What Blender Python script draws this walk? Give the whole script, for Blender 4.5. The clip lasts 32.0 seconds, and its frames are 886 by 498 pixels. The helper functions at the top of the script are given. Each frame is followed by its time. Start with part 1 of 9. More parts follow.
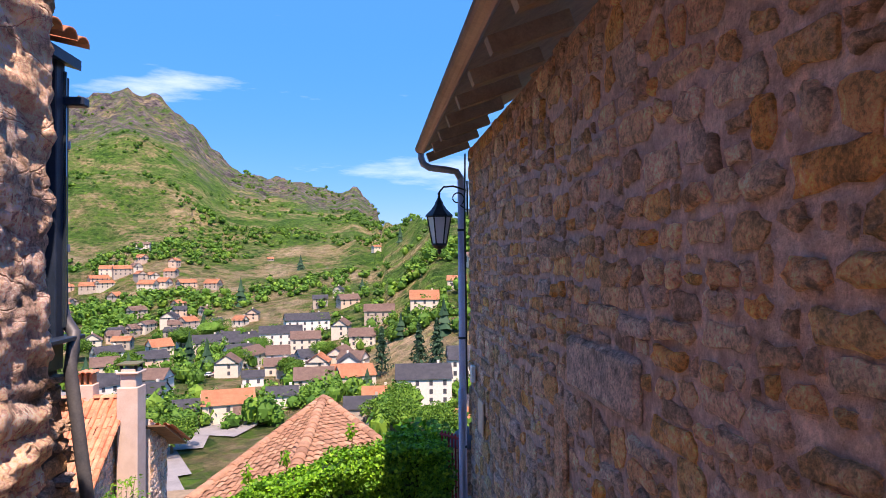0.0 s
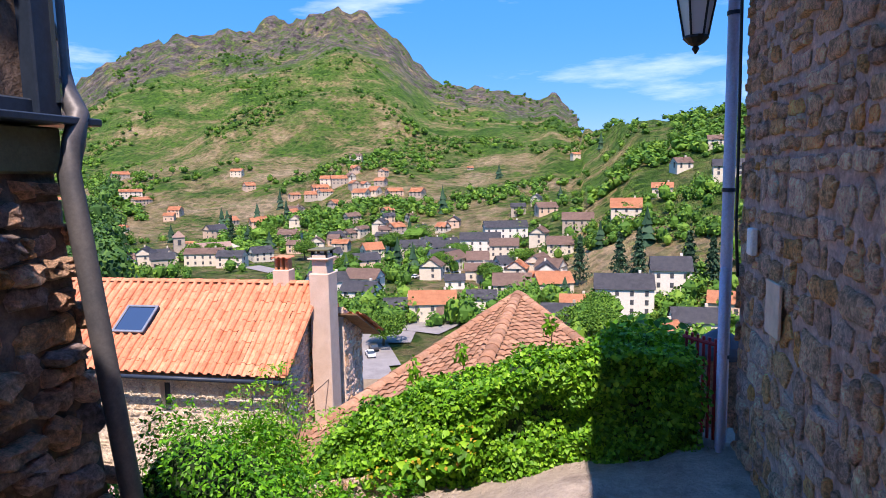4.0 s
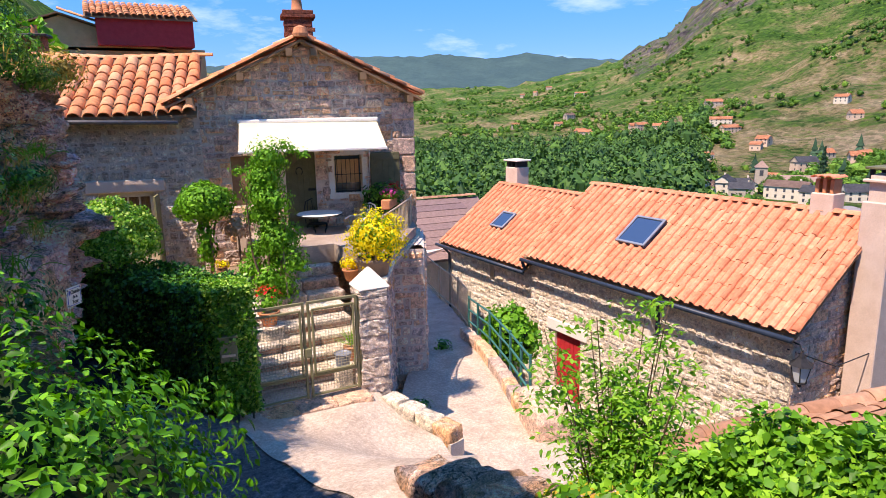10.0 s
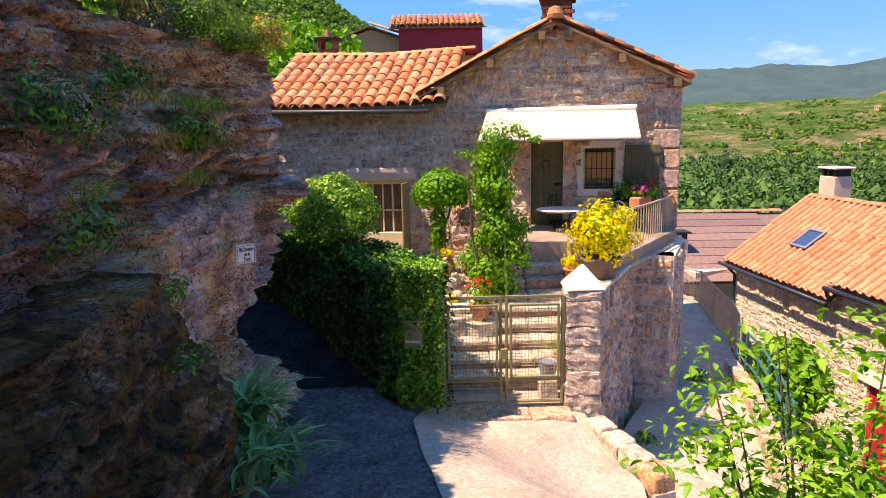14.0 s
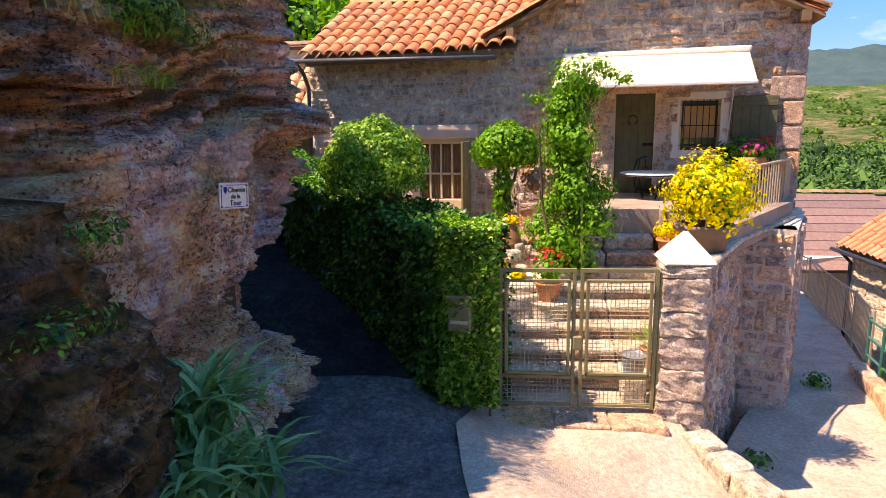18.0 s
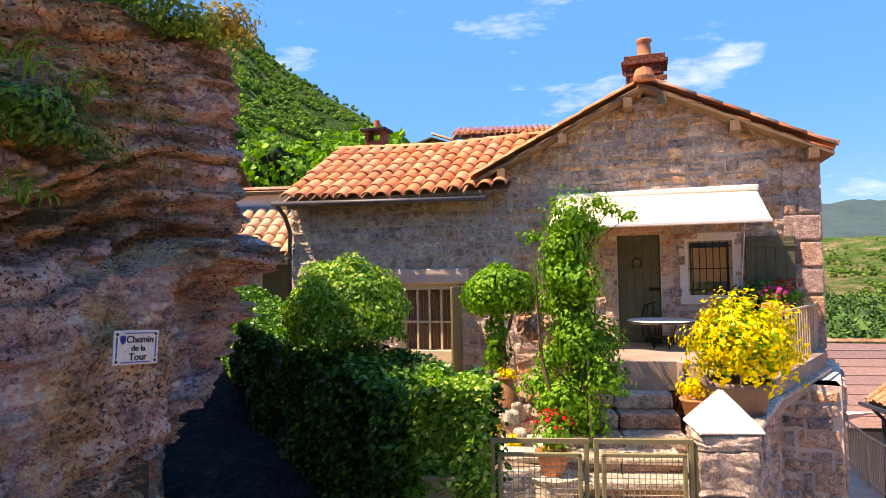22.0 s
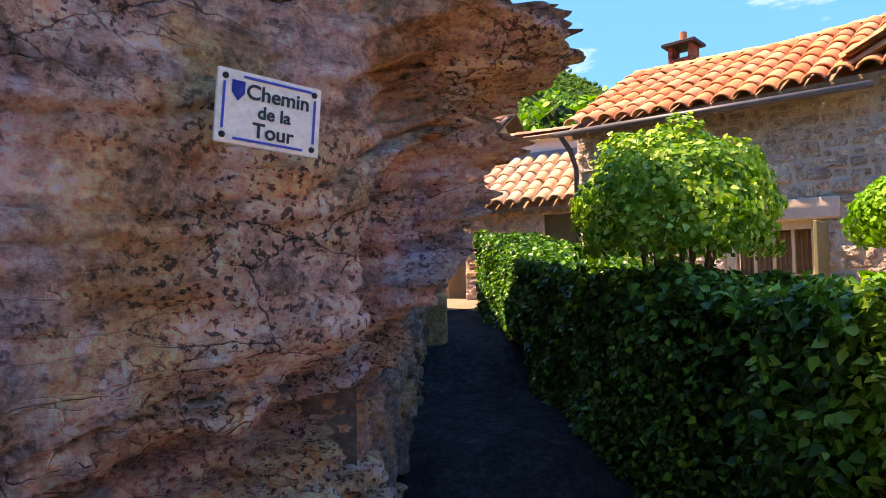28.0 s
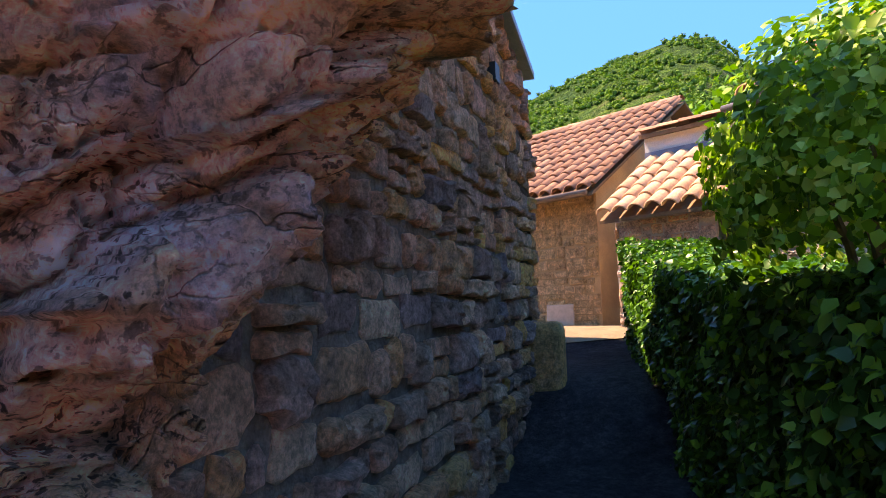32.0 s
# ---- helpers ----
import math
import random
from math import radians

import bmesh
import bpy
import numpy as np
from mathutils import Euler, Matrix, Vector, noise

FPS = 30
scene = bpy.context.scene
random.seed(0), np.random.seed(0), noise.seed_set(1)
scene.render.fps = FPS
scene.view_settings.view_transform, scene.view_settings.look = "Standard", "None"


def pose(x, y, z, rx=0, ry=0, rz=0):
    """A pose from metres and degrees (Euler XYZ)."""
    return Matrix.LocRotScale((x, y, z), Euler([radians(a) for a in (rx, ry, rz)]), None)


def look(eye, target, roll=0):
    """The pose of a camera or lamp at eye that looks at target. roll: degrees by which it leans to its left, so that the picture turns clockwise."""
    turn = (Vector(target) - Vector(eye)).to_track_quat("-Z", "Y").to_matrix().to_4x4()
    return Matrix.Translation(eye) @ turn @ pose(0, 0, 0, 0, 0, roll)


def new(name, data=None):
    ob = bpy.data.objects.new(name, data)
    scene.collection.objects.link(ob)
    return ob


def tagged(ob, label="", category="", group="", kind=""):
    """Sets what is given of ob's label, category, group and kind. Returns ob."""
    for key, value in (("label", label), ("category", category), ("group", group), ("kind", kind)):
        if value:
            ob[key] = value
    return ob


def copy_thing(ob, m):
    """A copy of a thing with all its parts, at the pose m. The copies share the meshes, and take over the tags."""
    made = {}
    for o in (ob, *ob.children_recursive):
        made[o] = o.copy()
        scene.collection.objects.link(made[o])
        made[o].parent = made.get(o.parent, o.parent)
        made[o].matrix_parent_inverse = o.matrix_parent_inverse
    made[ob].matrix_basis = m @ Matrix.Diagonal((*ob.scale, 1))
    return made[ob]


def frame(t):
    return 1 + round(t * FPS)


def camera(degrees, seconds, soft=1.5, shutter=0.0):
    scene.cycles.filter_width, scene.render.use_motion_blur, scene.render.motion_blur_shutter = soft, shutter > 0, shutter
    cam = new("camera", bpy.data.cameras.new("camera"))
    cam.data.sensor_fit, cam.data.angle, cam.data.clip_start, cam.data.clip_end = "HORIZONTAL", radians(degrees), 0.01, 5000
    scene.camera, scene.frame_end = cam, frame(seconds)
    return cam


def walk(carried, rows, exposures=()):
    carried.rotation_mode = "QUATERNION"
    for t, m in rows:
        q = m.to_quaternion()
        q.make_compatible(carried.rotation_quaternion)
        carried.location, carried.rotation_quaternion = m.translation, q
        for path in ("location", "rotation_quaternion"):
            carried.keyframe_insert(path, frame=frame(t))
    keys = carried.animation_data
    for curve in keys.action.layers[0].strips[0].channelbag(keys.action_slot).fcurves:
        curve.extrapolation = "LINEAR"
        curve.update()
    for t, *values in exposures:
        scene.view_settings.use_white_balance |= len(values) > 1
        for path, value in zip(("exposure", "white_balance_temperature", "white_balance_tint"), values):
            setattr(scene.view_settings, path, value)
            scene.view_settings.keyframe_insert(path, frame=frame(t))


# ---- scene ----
cam = camera(69.2, 32.0, soft=0.9)
METRES, EYE, TILT, LEAN, TURN = 16.0, 1.5, 0.0, 0.0, -4.2
ROWS = [
    (0.0, 0.0, 0.0, 0.0, 0.01, 1.17, 0.48),
    (0.5, -0.0053, 0.0208, -0.003, 6.31, 0.04, 0.84),
    (1.0, -0.0051, 0.0386, -0.0105, 9.89, -0.9, 0.79),
    (1.5, -0.0038, 0.0572, -0.0187, 12.65, -2.42, 0.53),
    (2.0, -0.0074, 0.0788, -0.0249, 14.04, -2.45, 0.85),
    (2.5, -0.0133, 0.099, -0.0273, 15.07, -3.96, 0.62),
    (3.0, -0.0191, 0.1238, -0.0307, 16.28, -6.59, 0.43),
    (3.5, -0.0248, 0.145, -0.0419, 16.65, -6.67, 0.67),
    (5.5, -0.0174, 0.2221, -0.0638, 22.29, -9.49, 1.14),
    (6.0, -0.0161, 0.2421, -0.0684, 24.55, -12.15, 0.68),
    (6.5, -0.0178, 0.2595, -0.0712, 29.21, -12.5, 0.75),
    (7.0, -0.0248, 0.2796, -0.0807, 33.32, -13.36, 0.86),
    (7.5, -0.0326, 0.2972, -0.0841, 37.03, -13.54, 0.82),
    (8.0, -0.0411, 0.312, -0.087, 42.26, -13.69, 0.82),
    (8.5, -0.0484, 0.3239, -0.0892, 47.73, -13.75, 0.88),
    (9.0, -0.0521, 0.338, -0.0993, 52.8, -13.86, 1.19),
    (9.5, -0.0591, 0.3519, -0.1018, 59.46, -12.33, 1.06),
    (10.0, -0.0676, 0.3632, -0.1032, 66.49, -11.91, 1.16),
    (10.5, -0.0708, 0.3752, -0.1066, 71.91, -11.77, 1.32),
    (11.0, -0.0724, 0.3856, -0.1086, 75.24, -11.7, 1.3),
    (11.5, -0.0797, 0.3955, -0.1206, 76.59, -11.8, 1.03),
    (12.0, -0.0869, 0.4069, -0.1206, 79.41, -11.75, 1.26),
    (12.5, -0.0927, 0.4232, -0.1241, 83.92, -11.49, 1.22),
    (13.0, -0.0987, 0.4332, -0.1273, 87.77, -11.23, 1.22),
    (13.5, -0.1101, 0.4395, -0.1385, 89.66, -11.22, 1.12),
    (14.0, -0.1232, 0.4482, -0.1391, 93.16, -9.91, 1.26),
    (14.5, -0.1332, 0.4578, -0.1415, 96.16, -9.28, 1.15),
    (16.5, -0.1837, 0.4586, -0.1561, 99.21, -9.5, 1.08),
    (17.0, -0.1956, 0.4568, -0.1641, 99.48, -10.52, 0.78),
    (17.5, -0.2116, 0.4511, -0.1672, 99.54, -10.95, 0.87),
    (18.0, -0.2278, 0.4497, -0.175, 99.68, -11.17, 0.89),
    (18.5, -0.2443, 0.447, -0.1761, 99.78, -11.17, 0.98),
    (19.0, -0.2589, 0.4457, -0.1802, 100.02, -11.06, 1.02),
    (19.5, -0.2753, 0.4441, -0.1861, 100.19, -10.99, 0.83),
    (20.0, -0.2857, 0.4454, -0.1837, 100.07, -8.57, 1.12),
    (20.5, -0.2908, 0.447, -0.182, 99.76, -5.67, 1.0),
    (21.0, -0.2919, 0.4473, -0.1812, 99.58, -1.9, 1.0),
    (21.5, -0.2933, 0.4483, -0.1815, 99.49, 0.55, 0.98),
    (22.0, -0.2966, 0.4487, -0.1826, 99.54, 2.16, 0.98),
    (22.5, -0.3018, 0.4458, -0.1913, 99.96, 2.69, 1.01),
    (23.0, -0.3104, 0.4371, -0.1973, 101.88, 2.69, 0.94),
    (23.5, -0.318, 0.4336, -0.1985, 105.61, 2.63, 1.18),
    (24.0, -0.3275, 0.4345, -0.2014, 109.89, 0.98, 1.05),
    (24.5, -0.3377, 0.431, -0.2053, 112.96, -2.15, 0.7),
    (25.0, -0.3514, 0.4222, -0.2133, 115.61, -3.57, 0.74),
    (25.5, -0.3649, 0.4154, -0.2156, 118.32, -3.61, 0.83),
    (27.5, -0.4189, 0.388, -0.2303, 124.13, 2.0, 0.9),
    (28.0, -0.4315, 0.386, -0.2334, 124.38, 2.68, 0.88),
    (28.5, -0.4415, 0.3858, -0.2363, 124.43, 2.85, 0.96),
    (29.0, -0.4543, 0.3818, -0.2405, 124.57, 0.98, 0.8),
    (29.5, -0.4771, 0.3709, -0.2494, 124.46, -0.96, 0.71),
    (30.0, -0.5023, 0.3638, -0.249, 124.42, -0.81, 1.09),
    (30.5, -0.5233, 0.3531, -0.245, 124.68, 0.16, 0.9),
    (31.0, -0.5351, 0.347, -0.2419, 125.11, 0.84, 1.01),
    (31.5, -0.5448, 0.3508, -0.2407, 129.69, 2.23, 1.27),
    (32.0, -0.5433, 0.3561, -0.2356, 141.01, 5.34, 1.87),
]
walk(cam, [(t, pose(0, 0, EYE, TILT, LEAN, TURN) @ pose(METRES * x, METRES * y, METRES * z, 90 + pitch, roll, yaw)) for t, x, y, z, yaw, pitch, roll in ROWS],
     [(t, e, k, w) for t, e, k, w in ((0.0, 1.56, 8000, 31), (3.0, 1.47, 7600, 28), (6.0, 1.42, 7200, 24), (9.0, 1.42, 7400, 24), (13.0, 1.58, 9400, 29), (21.0, 1.76, 10100, 31), (24.0, 1.88, 10700, 33), (28.0, 2.27, 10800, 34), (32.0, 2.22, 10400, 34))])


# ---- world and light ----
SUN = Vector((0.13, -0.50, 1.0)).normalized()
world = bpy.data.worlds.new("world")
scene.world = world
world.use_nodes = True
wn = world.node_tree.nodes
sky = wn.new("ShaderNodeTexSky")
sky.sky_type, sky.sun_disc = "NISHITA", False
sky.sun_elevation, sky.sun_rotation = math.asin(SUN.z), math.atan2(SUN.x, SUN.y)
sky.air_density, sky.dust_density, sky.ozone_density = 1.0, 0.2, 3.5
hue = wn.new("ShaderNodeHueSaturation")
hue.inputs["Saturation"].default_value, hue.inputs["Value"].default_value = 1.5, 1.05
world.node_tree.links.new(sky.outputs[0], hue.inputs["Color"])
# clear mountain air: the deep blue holds almost down to the ridges
wb = wn.new("ShaderNodeMix")
wb.data_type = "RGBA"
wb.inputs[0].default_value, wb.inputs[7].default_value = 0.86, (0.13, 0.94, 2.95, 1)
# thin streaks of high cloud
wc, wm, wno, wr, wx = wn.new("ShaderNodeTexCoord"), wn.new("ShaderNodeMapping"), wn.new("ShaderNodeTexNoise"), wn.new("ShaderNodeValToRGB"), wn.new("ShaderNodeMix")
wm.inputs["Scale"].default_value, wm.inputs["Rotation"].default_value = (1.6, 2.6, 9.0), (0.1, 0.25, 0.5)
wno.inputs["Scale"].default_value, wno.inputs["Detail"].default_value, wno.inputs["Roughness"].default_value = 1.5, 7.0, 0.6
wr.color_ramp.elements[0].position, wr.color_ramp.elements[1].position = 0.58, 0.85
wr.color_ramp.elements[1].color = (0.4, 0.4, 0.4, 1)
wx.data_type = "RGBA"
wx.inputs[7].default_value = (6.0, 6.6, 7.4, 1)
for a, b in ((wc.outputs["Generated"], wm.inputs[0]), (wm.outputs[0], wno.inputs["Vector"]), (wno.outputs[0], wr.inputs[0]), (wr.outputs[0], wx.inputs[0]), (hue.outputs[0], wb.inputs[6]), (wb.outputs[2], wx.inputs[6]), (wx.outputs[2], wn["Background"].inputs[0])):
    world.node_tree.links.new(a, b)
wn["Background"].inputs[1].default_value = 0.15
sun = new("sun", bpy.data.lights.new("sun", "SUN"))
sun.data.energy, sun.data.angle, sun.data.color = 2.95, radians(0.5), (1.0, 0.95, 0.86)
sun.matrix_world = look(SUN * 50, (0, 0, 0))


# ---- materials ----
def sock(node, key, value, tree):
    if hasattr(value, "is_output"):
        tree.links.new(value, node.inputs[key])
    else:
        node.inputs[key].default_value = value


class Nodes:
    """Short forms for building node trees."""

    def __init__(self, name):
        self.m = bpy.data.materials.new(name)
        self.m.use_nodes = True
        self.t = self.m.node_tree
        self.bsdf = self.t.nodes["Principled BSDF"]
        self.geo = self.t.nodes.new("ShaderNodeTexCoord").outputs["Object"]
        self.pos = self.t.nodes.new("ShaderNodeNewGeometry").outputs["Position"]

    def node(self, kind, out=0, **sockets):
        n = self.t.nodes.new("ShaderNode" + kind)
        for k, v in sockets.items():
            if k.startswith("p_"):
                if k == "p_operation":
                    n.operation = v
                elif k == "p_blend":
                    n.blend_type = v
                elif k == "p_type":
                    n.data_type = v
                elif k == "p_feature":
                    n.feature = v
            else:
                sock(n, int(k[1:]) if k[0] == "i" and k[1:].isdigit() else k, v, self.t)
        return n.outputs[out]

    def noise(self, scale, detail=4.0, rough=0.55, vec=None, dist=0.0):
        return self.node("TexNoise", 0, Vector=self.pos if vec is None else vec, Scale=scale, Detail=detail, Roughness=rough, Distortion=dist)

    def ramp(self, fac, *stops):
        n = self.t.nodes.new("ShaderNodeValToRGB")
        self.t.links.new(fac, n.inputs[0])
        el = n.color_ramp.elements
        while len(el) < len(stops):
            el.new(0.5)
        for e, (p, c) in zip(el, stops):
            e.position = p
            e.color = (*c, 1) if not isinstance(c, float) else (c, c, c, 1)
        return n.outputs[0]

    def mix(self, fac, a, b, blend="MIX"):
        n = self.t.nodes.new("ShaderNodeMix")
        n.data_type, n.blend_type = "RGBA", blend
        for k, v in ((0, fac), (6, a), (7, b)):
            if isinstance(v, tuple) and len(v) == 3:
                v = (*v, 1)
            sock(n, k, v, self.t)
        return n.outputs[2]

    def math(self, op, a, b=0.0):
        n = self.t.nodes.new("ShaderNodeMath")
        n.operation = op
        sock(n, 0, a, self.t)
        sock(n, 1, b, self.t)
        return n.outputs[0]

    def rand(self):
        a = self.t.nodes.new("ShaderNodeObjectInfo").outputs["Random"]
        b = self.t.nodes.new("ShaderNodeNewGeometry").outputs["Random Per Island"]
        return self.math("FRACT", self.math("ADD", a, self.math("MULTIPLY", b, 7.31)))

    def bump(self, height, strength=0.4, distance=0.01):
        n = self.t.nodes.new("ShaderNodeBump")
        n.inputs["Strength"].default_value, n.inputs["Distance"].default_value = strength, distance
        self.t.links.new(height, n.inputs["Height"])
        self.t.links.new(n.outputs[0], self.bsdf.inputs["Normal"])

    def done(self, color, rough=0.85, metal=0.0, spec=0.3):
        if isinstance(color, tuple):
            color = (*color, 1)
        sock(self.bsdf, "Base Color", color, self.t)
        sock(self.bsdf, "Roughness", rough, self.t)
        self.bsdf.inputs["Metallic"].default_value = metal
        self.bsdf.inputs["Specular IOR Level"].default_value = spec
        return self.m


def stone_mat(name, cols, grain=1.0, dirt=0.35, dark=(0.10, 0.085, 0.08)):
    n = Nodes(name)
    r = n.rand()
    k = len(cols)
    base = n.ramp(r, *[(i / (k - 1), c) for i, c in enumerate(cols)])
    base = n.mix(n.ramp(n.noise(5.0 * grain, 7, 0.7, dist=0.6), (0.52, 0.0), (0.62, 0.55)), base, cols[1])
    mott = n.ramp(n.noise(9 * grain, 9, 0.78), (0.34, 0.42), (0.66, 1.65))
    c = n.mix(1.0, base, mott, "MULTIPLY")
    fine = n.ramp(n.noise(45 * grain, 6, 0.78), (0.34, 0.42), (0.66, 1.7))
    c = n.mix(0.8, c, fine, "MULTIPLY")
    stain = n.ramp(n.noise(2.3 * grain, 5, 0.6), (0.5, 0.0), (0.72, 1.0))
    c = n.mix(n.math("MULTIPLY", stain, dirt), c, dark)
    n.bump(n.math("ADD", n.noise(16 * grain, 10, 0.8), n.math("MULTIPLY", n.noise(90 * grain, 4, 0.7), 0.35)), 1.0, 0.07)
    return n.done(c, 0.92, 0.0, 0.15)


def rough_mat(name, c0, c1, scale=4.0, rough=0.9, bump=0.4, dist=0.01, fine=60.0, dark=None, metal=0.0, spec=0.25, grit=0.0):
    n = Nodes(name)
    c = n.mix(n.ramp(n.noise(scale, 6, 0.62), (0.32, 0.0), (0.68, 1.0)), c0, c1)
    c = n.mix(0.6, c, n.ramp(n.noise(fine, 4, 0.7), (0.3, 0.72), (0.7, 1.22)), "MULTIPLY")
    if dark:
        c = n.mix(n.ramp(n.noise(scale * 0.45, 5, 0.65), (0.52, 0.0), (0.7, 0.8)), c, dark)
    if grit:
        c = n.mix(grit, c, n.ramp(n.noise(fine * 0.4, 8, 0.82), (0.36, 0.35), (0.5, 0.9), (0.64, 1.8)), "MULTIPLY")
    n.bump(n.noise(fine, 5, 0.7), bump, dist)
    return n.done(c, rough, metal, spec)


def leaf_mat(name, a, b, c, gloss=0.58, trans=0.25, sc=1.2):
    n = Nodes(name)
    base = n.ramp(n.rand(), (0.0, a), (0.55, b), (1.0, c))
    base = n.mix(0.5, base, n.ramp(n.noise(sc, 3), (0.3, 0.65), (0.7, 1.3)), "MULTIPLY")
    n.done(base, gloss, 0.0, 0.25)
    tr = n.t.nodes.new("ShaderNodeBsdfTranslucent")
    n.t.links.new(n.mix(1.0, base, (1.25, 1.35, 0.5), "MULTIPLY"), tr.inputs[0])
    ms = n.t.nodes.new("ShaderNodeMixShader")
    ms.inputs[0].default_value = trans
    out = n.t.nodes["Material Output"]
    n.t.links.new(n.bsdf.outputs[0], ms.inputs[1])
    n.t.links.new(tr.outputs[0], ms.inputs[2])
    n.t.links.new(ms.outputs[0], out.inputs[0])
    return n.m


def tile_mat(name, cols, lichen=0.4):
    n = Nodes(name)
    r = n.rand()
    k = len(cols)
    c = n.ramp(r, *[(i / (k - 1), q) for i, q in enumerate(cols)])
    c = n.mix(0.7, c, n.ramp(n.noise(9, 5, 0.65), (0.3, 0.6), (0.7, 1.25)), "MULTIPLY")
    c = n.mix(n.math("MULTIPLY", n.ramp(n.noise(3.0, 6, 0.7), (0.52, 0.0), (0.66, 1.0)), lichen), c, (0.16, 0.13, 0.10))
    n.bump(n.noise(40, 5, 0.7), 0.35, 0.01)
    return n.done(c, 0.88, 0.0, 0.2)


STONE_WARM = stone_mat("warm_rubble_stone", [(0.84, 0.50, 0.30), (0.92, 0.62, 0.44), (0.96, 0.44, 0.13), (0.74, 0.54, 0.46), (0.96, 0.66, 0.46), (0.94, 0.50, 0.18), (0.62, 0.42, 0.34), (0.90, 0.52, 0.28), (0.50, 0.32, 0.25), (0.95, 0.56, 0.24)], 1.0, 0.35)
STONE_PINK = stone_mat("pink_grey_stone", [(0.60, 0.43, 0.37), (0.88, 0.63, 0.50), (0.92, 0.53, 0.28), (0.64, 0.50, 0.45), (0.96, 0.74, 0.55), (0.50, 0.39, 0.36), (0.90, 0.50, 0.26), (0.84, 0.61, 0.49), (0.42, 0.31, 0.28)], 1.0, 0.2)
STONE_PASSAGE = stone_mat("brown_and_violet_stone", [(0.84, 0.34, 0.17), (0.56, 0.30, 0.24), (0.95, 0.42, 0.14), (0.36, 0.24, 0.23), (0.80, 0.40, 0.25), (0.22, 0.15, 0.14), (0.90, 0.50, 0.32), (0.60, 0.31, 0.21)], 1.0, 0.35)
STONE_WING = stone_mat("grey_cream_stone", [(0.54, 0.42, 0.35), (0.80, 0.68, 0.56), (0.42, 0.33, 0.28), (0.76, 0.54, 0.39), (0.60, 0.50, 0.45), (0.84, 0.72, 0.60)], 1.0, 0.15)
STONE_PALE = stone_mat("pale_limestone", [(0.78, 0.68, 0.54), (0.84, 0.75, 0.61), (0.70, 0.56, 0.40), (0.82, 0.71, 0.58), (0.62, 0.49, 0.36)], 1.0, 0.12)
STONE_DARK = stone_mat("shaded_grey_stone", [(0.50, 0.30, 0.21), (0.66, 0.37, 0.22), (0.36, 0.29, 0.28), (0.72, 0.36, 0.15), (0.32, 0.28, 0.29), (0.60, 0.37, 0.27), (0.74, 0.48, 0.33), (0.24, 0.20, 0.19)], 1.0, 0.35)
MORTAR_WARM = rough_mat("warm_mortar", (0.56, 0.36, 0.30), (0.72, 0.50, 0.42), 7, bump=1.0, dist=0.04, fine=28, dark=(0.40, 0.25, 0.20), grit=0.5)
MORTAR_PINK = rough_mat("pink_mortar", (0.70, 0.58, 0.50), (0.86, 0.73, 0.62), 5, bump=0.9, dist=0.03)
MORTAR_PALE = rough_mat("pale_mortar", (0.72, 0.63, 0.52), (0.84, 0.75, 0.63), 5, bump=0.7, dist=0.02)
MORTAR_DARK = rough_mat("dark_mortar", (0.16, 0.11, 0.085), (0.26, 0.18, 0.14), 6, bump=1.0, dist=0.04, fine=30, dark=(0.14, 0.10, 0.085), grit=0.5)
RENDER_PINK = rough_mat("pink_render", (0.56, 0.42, 0.34), (0.66, 0.52, 0.44), 2.5, bump=0.25)
RENDER_OCHRE = rough_mat("ochre_render", (0.58, 0.35, 0.16), (0.68, 0.43, 0.22), 1.8, dark=(0.42, 0.25, 0.13), bump=0.4)
RENDER_WHITE = rough_mat("white_render", (0.72, 0.68, 0.60), (0.80, 0.77, 0.70), 2.0, bump=0.2)
TILE = tile_mat("orange_clay_tile", [(0.60, 0.20, 0.09), (0.70, 0.29, 0.13), (0.62, 0.24, 0.12), (0.74, 0.40, 0.22), (0.50, 0.17, 0.09)], 0.35)
TILE_NEW = tile_mat("light_clay_tile", [(0.58, 0.20, 0.11), (0.66, 0.27, 0.155), (0.62, 0.23, 0.13), (0.70, 0.32, 0.19), (0.54, 0.19, 0.105)], 0.12)
TILE_OLD = tile_mat("old_pink_tile", [(0.30, 0.155, 0.10), (0.38, 0.205, 0.13), (0.25, 0.135, 0.09), (0.43, 0.25, 0.165), (0.34, 0.185, 0.12)], 0.3)
TILE_BROWN = tile_mat("weathered_brown_tile", [(0.34, 0.17, 0.105), (0.42, 0.225, 0.145), (0.28, 0.145, 0.10), (0.50, 0.29, 0.19)], 0.45)
TILE_PALE = tile_mat("pale_peach_tile", [(0.66, 0.38, 0.23), (0.74, 0.47, 0.30), (0.70, 0.42, 0.26), (0.78, 0.54, 0.36)], 0.2)
SLATE_PURPLE = tile_mat("purple_stone_slate", [(0.20, 0.13, 0.12), (0.26, 0.17, 0.15), (0.18, 0.12, 0.12)], 0.3)
ASPHALT = rough_mat("lane_asphalt", (0.12, 0.116, 0.12), (0.24, 0.225, 0.22), 3.4, bump=1.0, dist=0.05, fine=40, dark=(0.07, 0.066, 0.07), grit=0.9)
# darker than the lane's asphalt: the enclosed passage's shade is put into the colour
ASPHALT_SHADED = rough_mat("shaded_passage_asphalt", (0.024, 0.024, 0.028), (0.060, 0.059, 0.062), 3.2, bump=1.0, dist=0.05, fine=36, dark=(0.013, 0.012, 0.014), grit=0.9, spec=0.1)
LANE_TOP = rough_mat("pale_lane_stone", (0.36, 0.31, 0.27), (0.50, 0.43, 0.37), 5.0, bump=1.0, dist=0.05, fine=22, dark=(0.20, 0.16, 0.14))
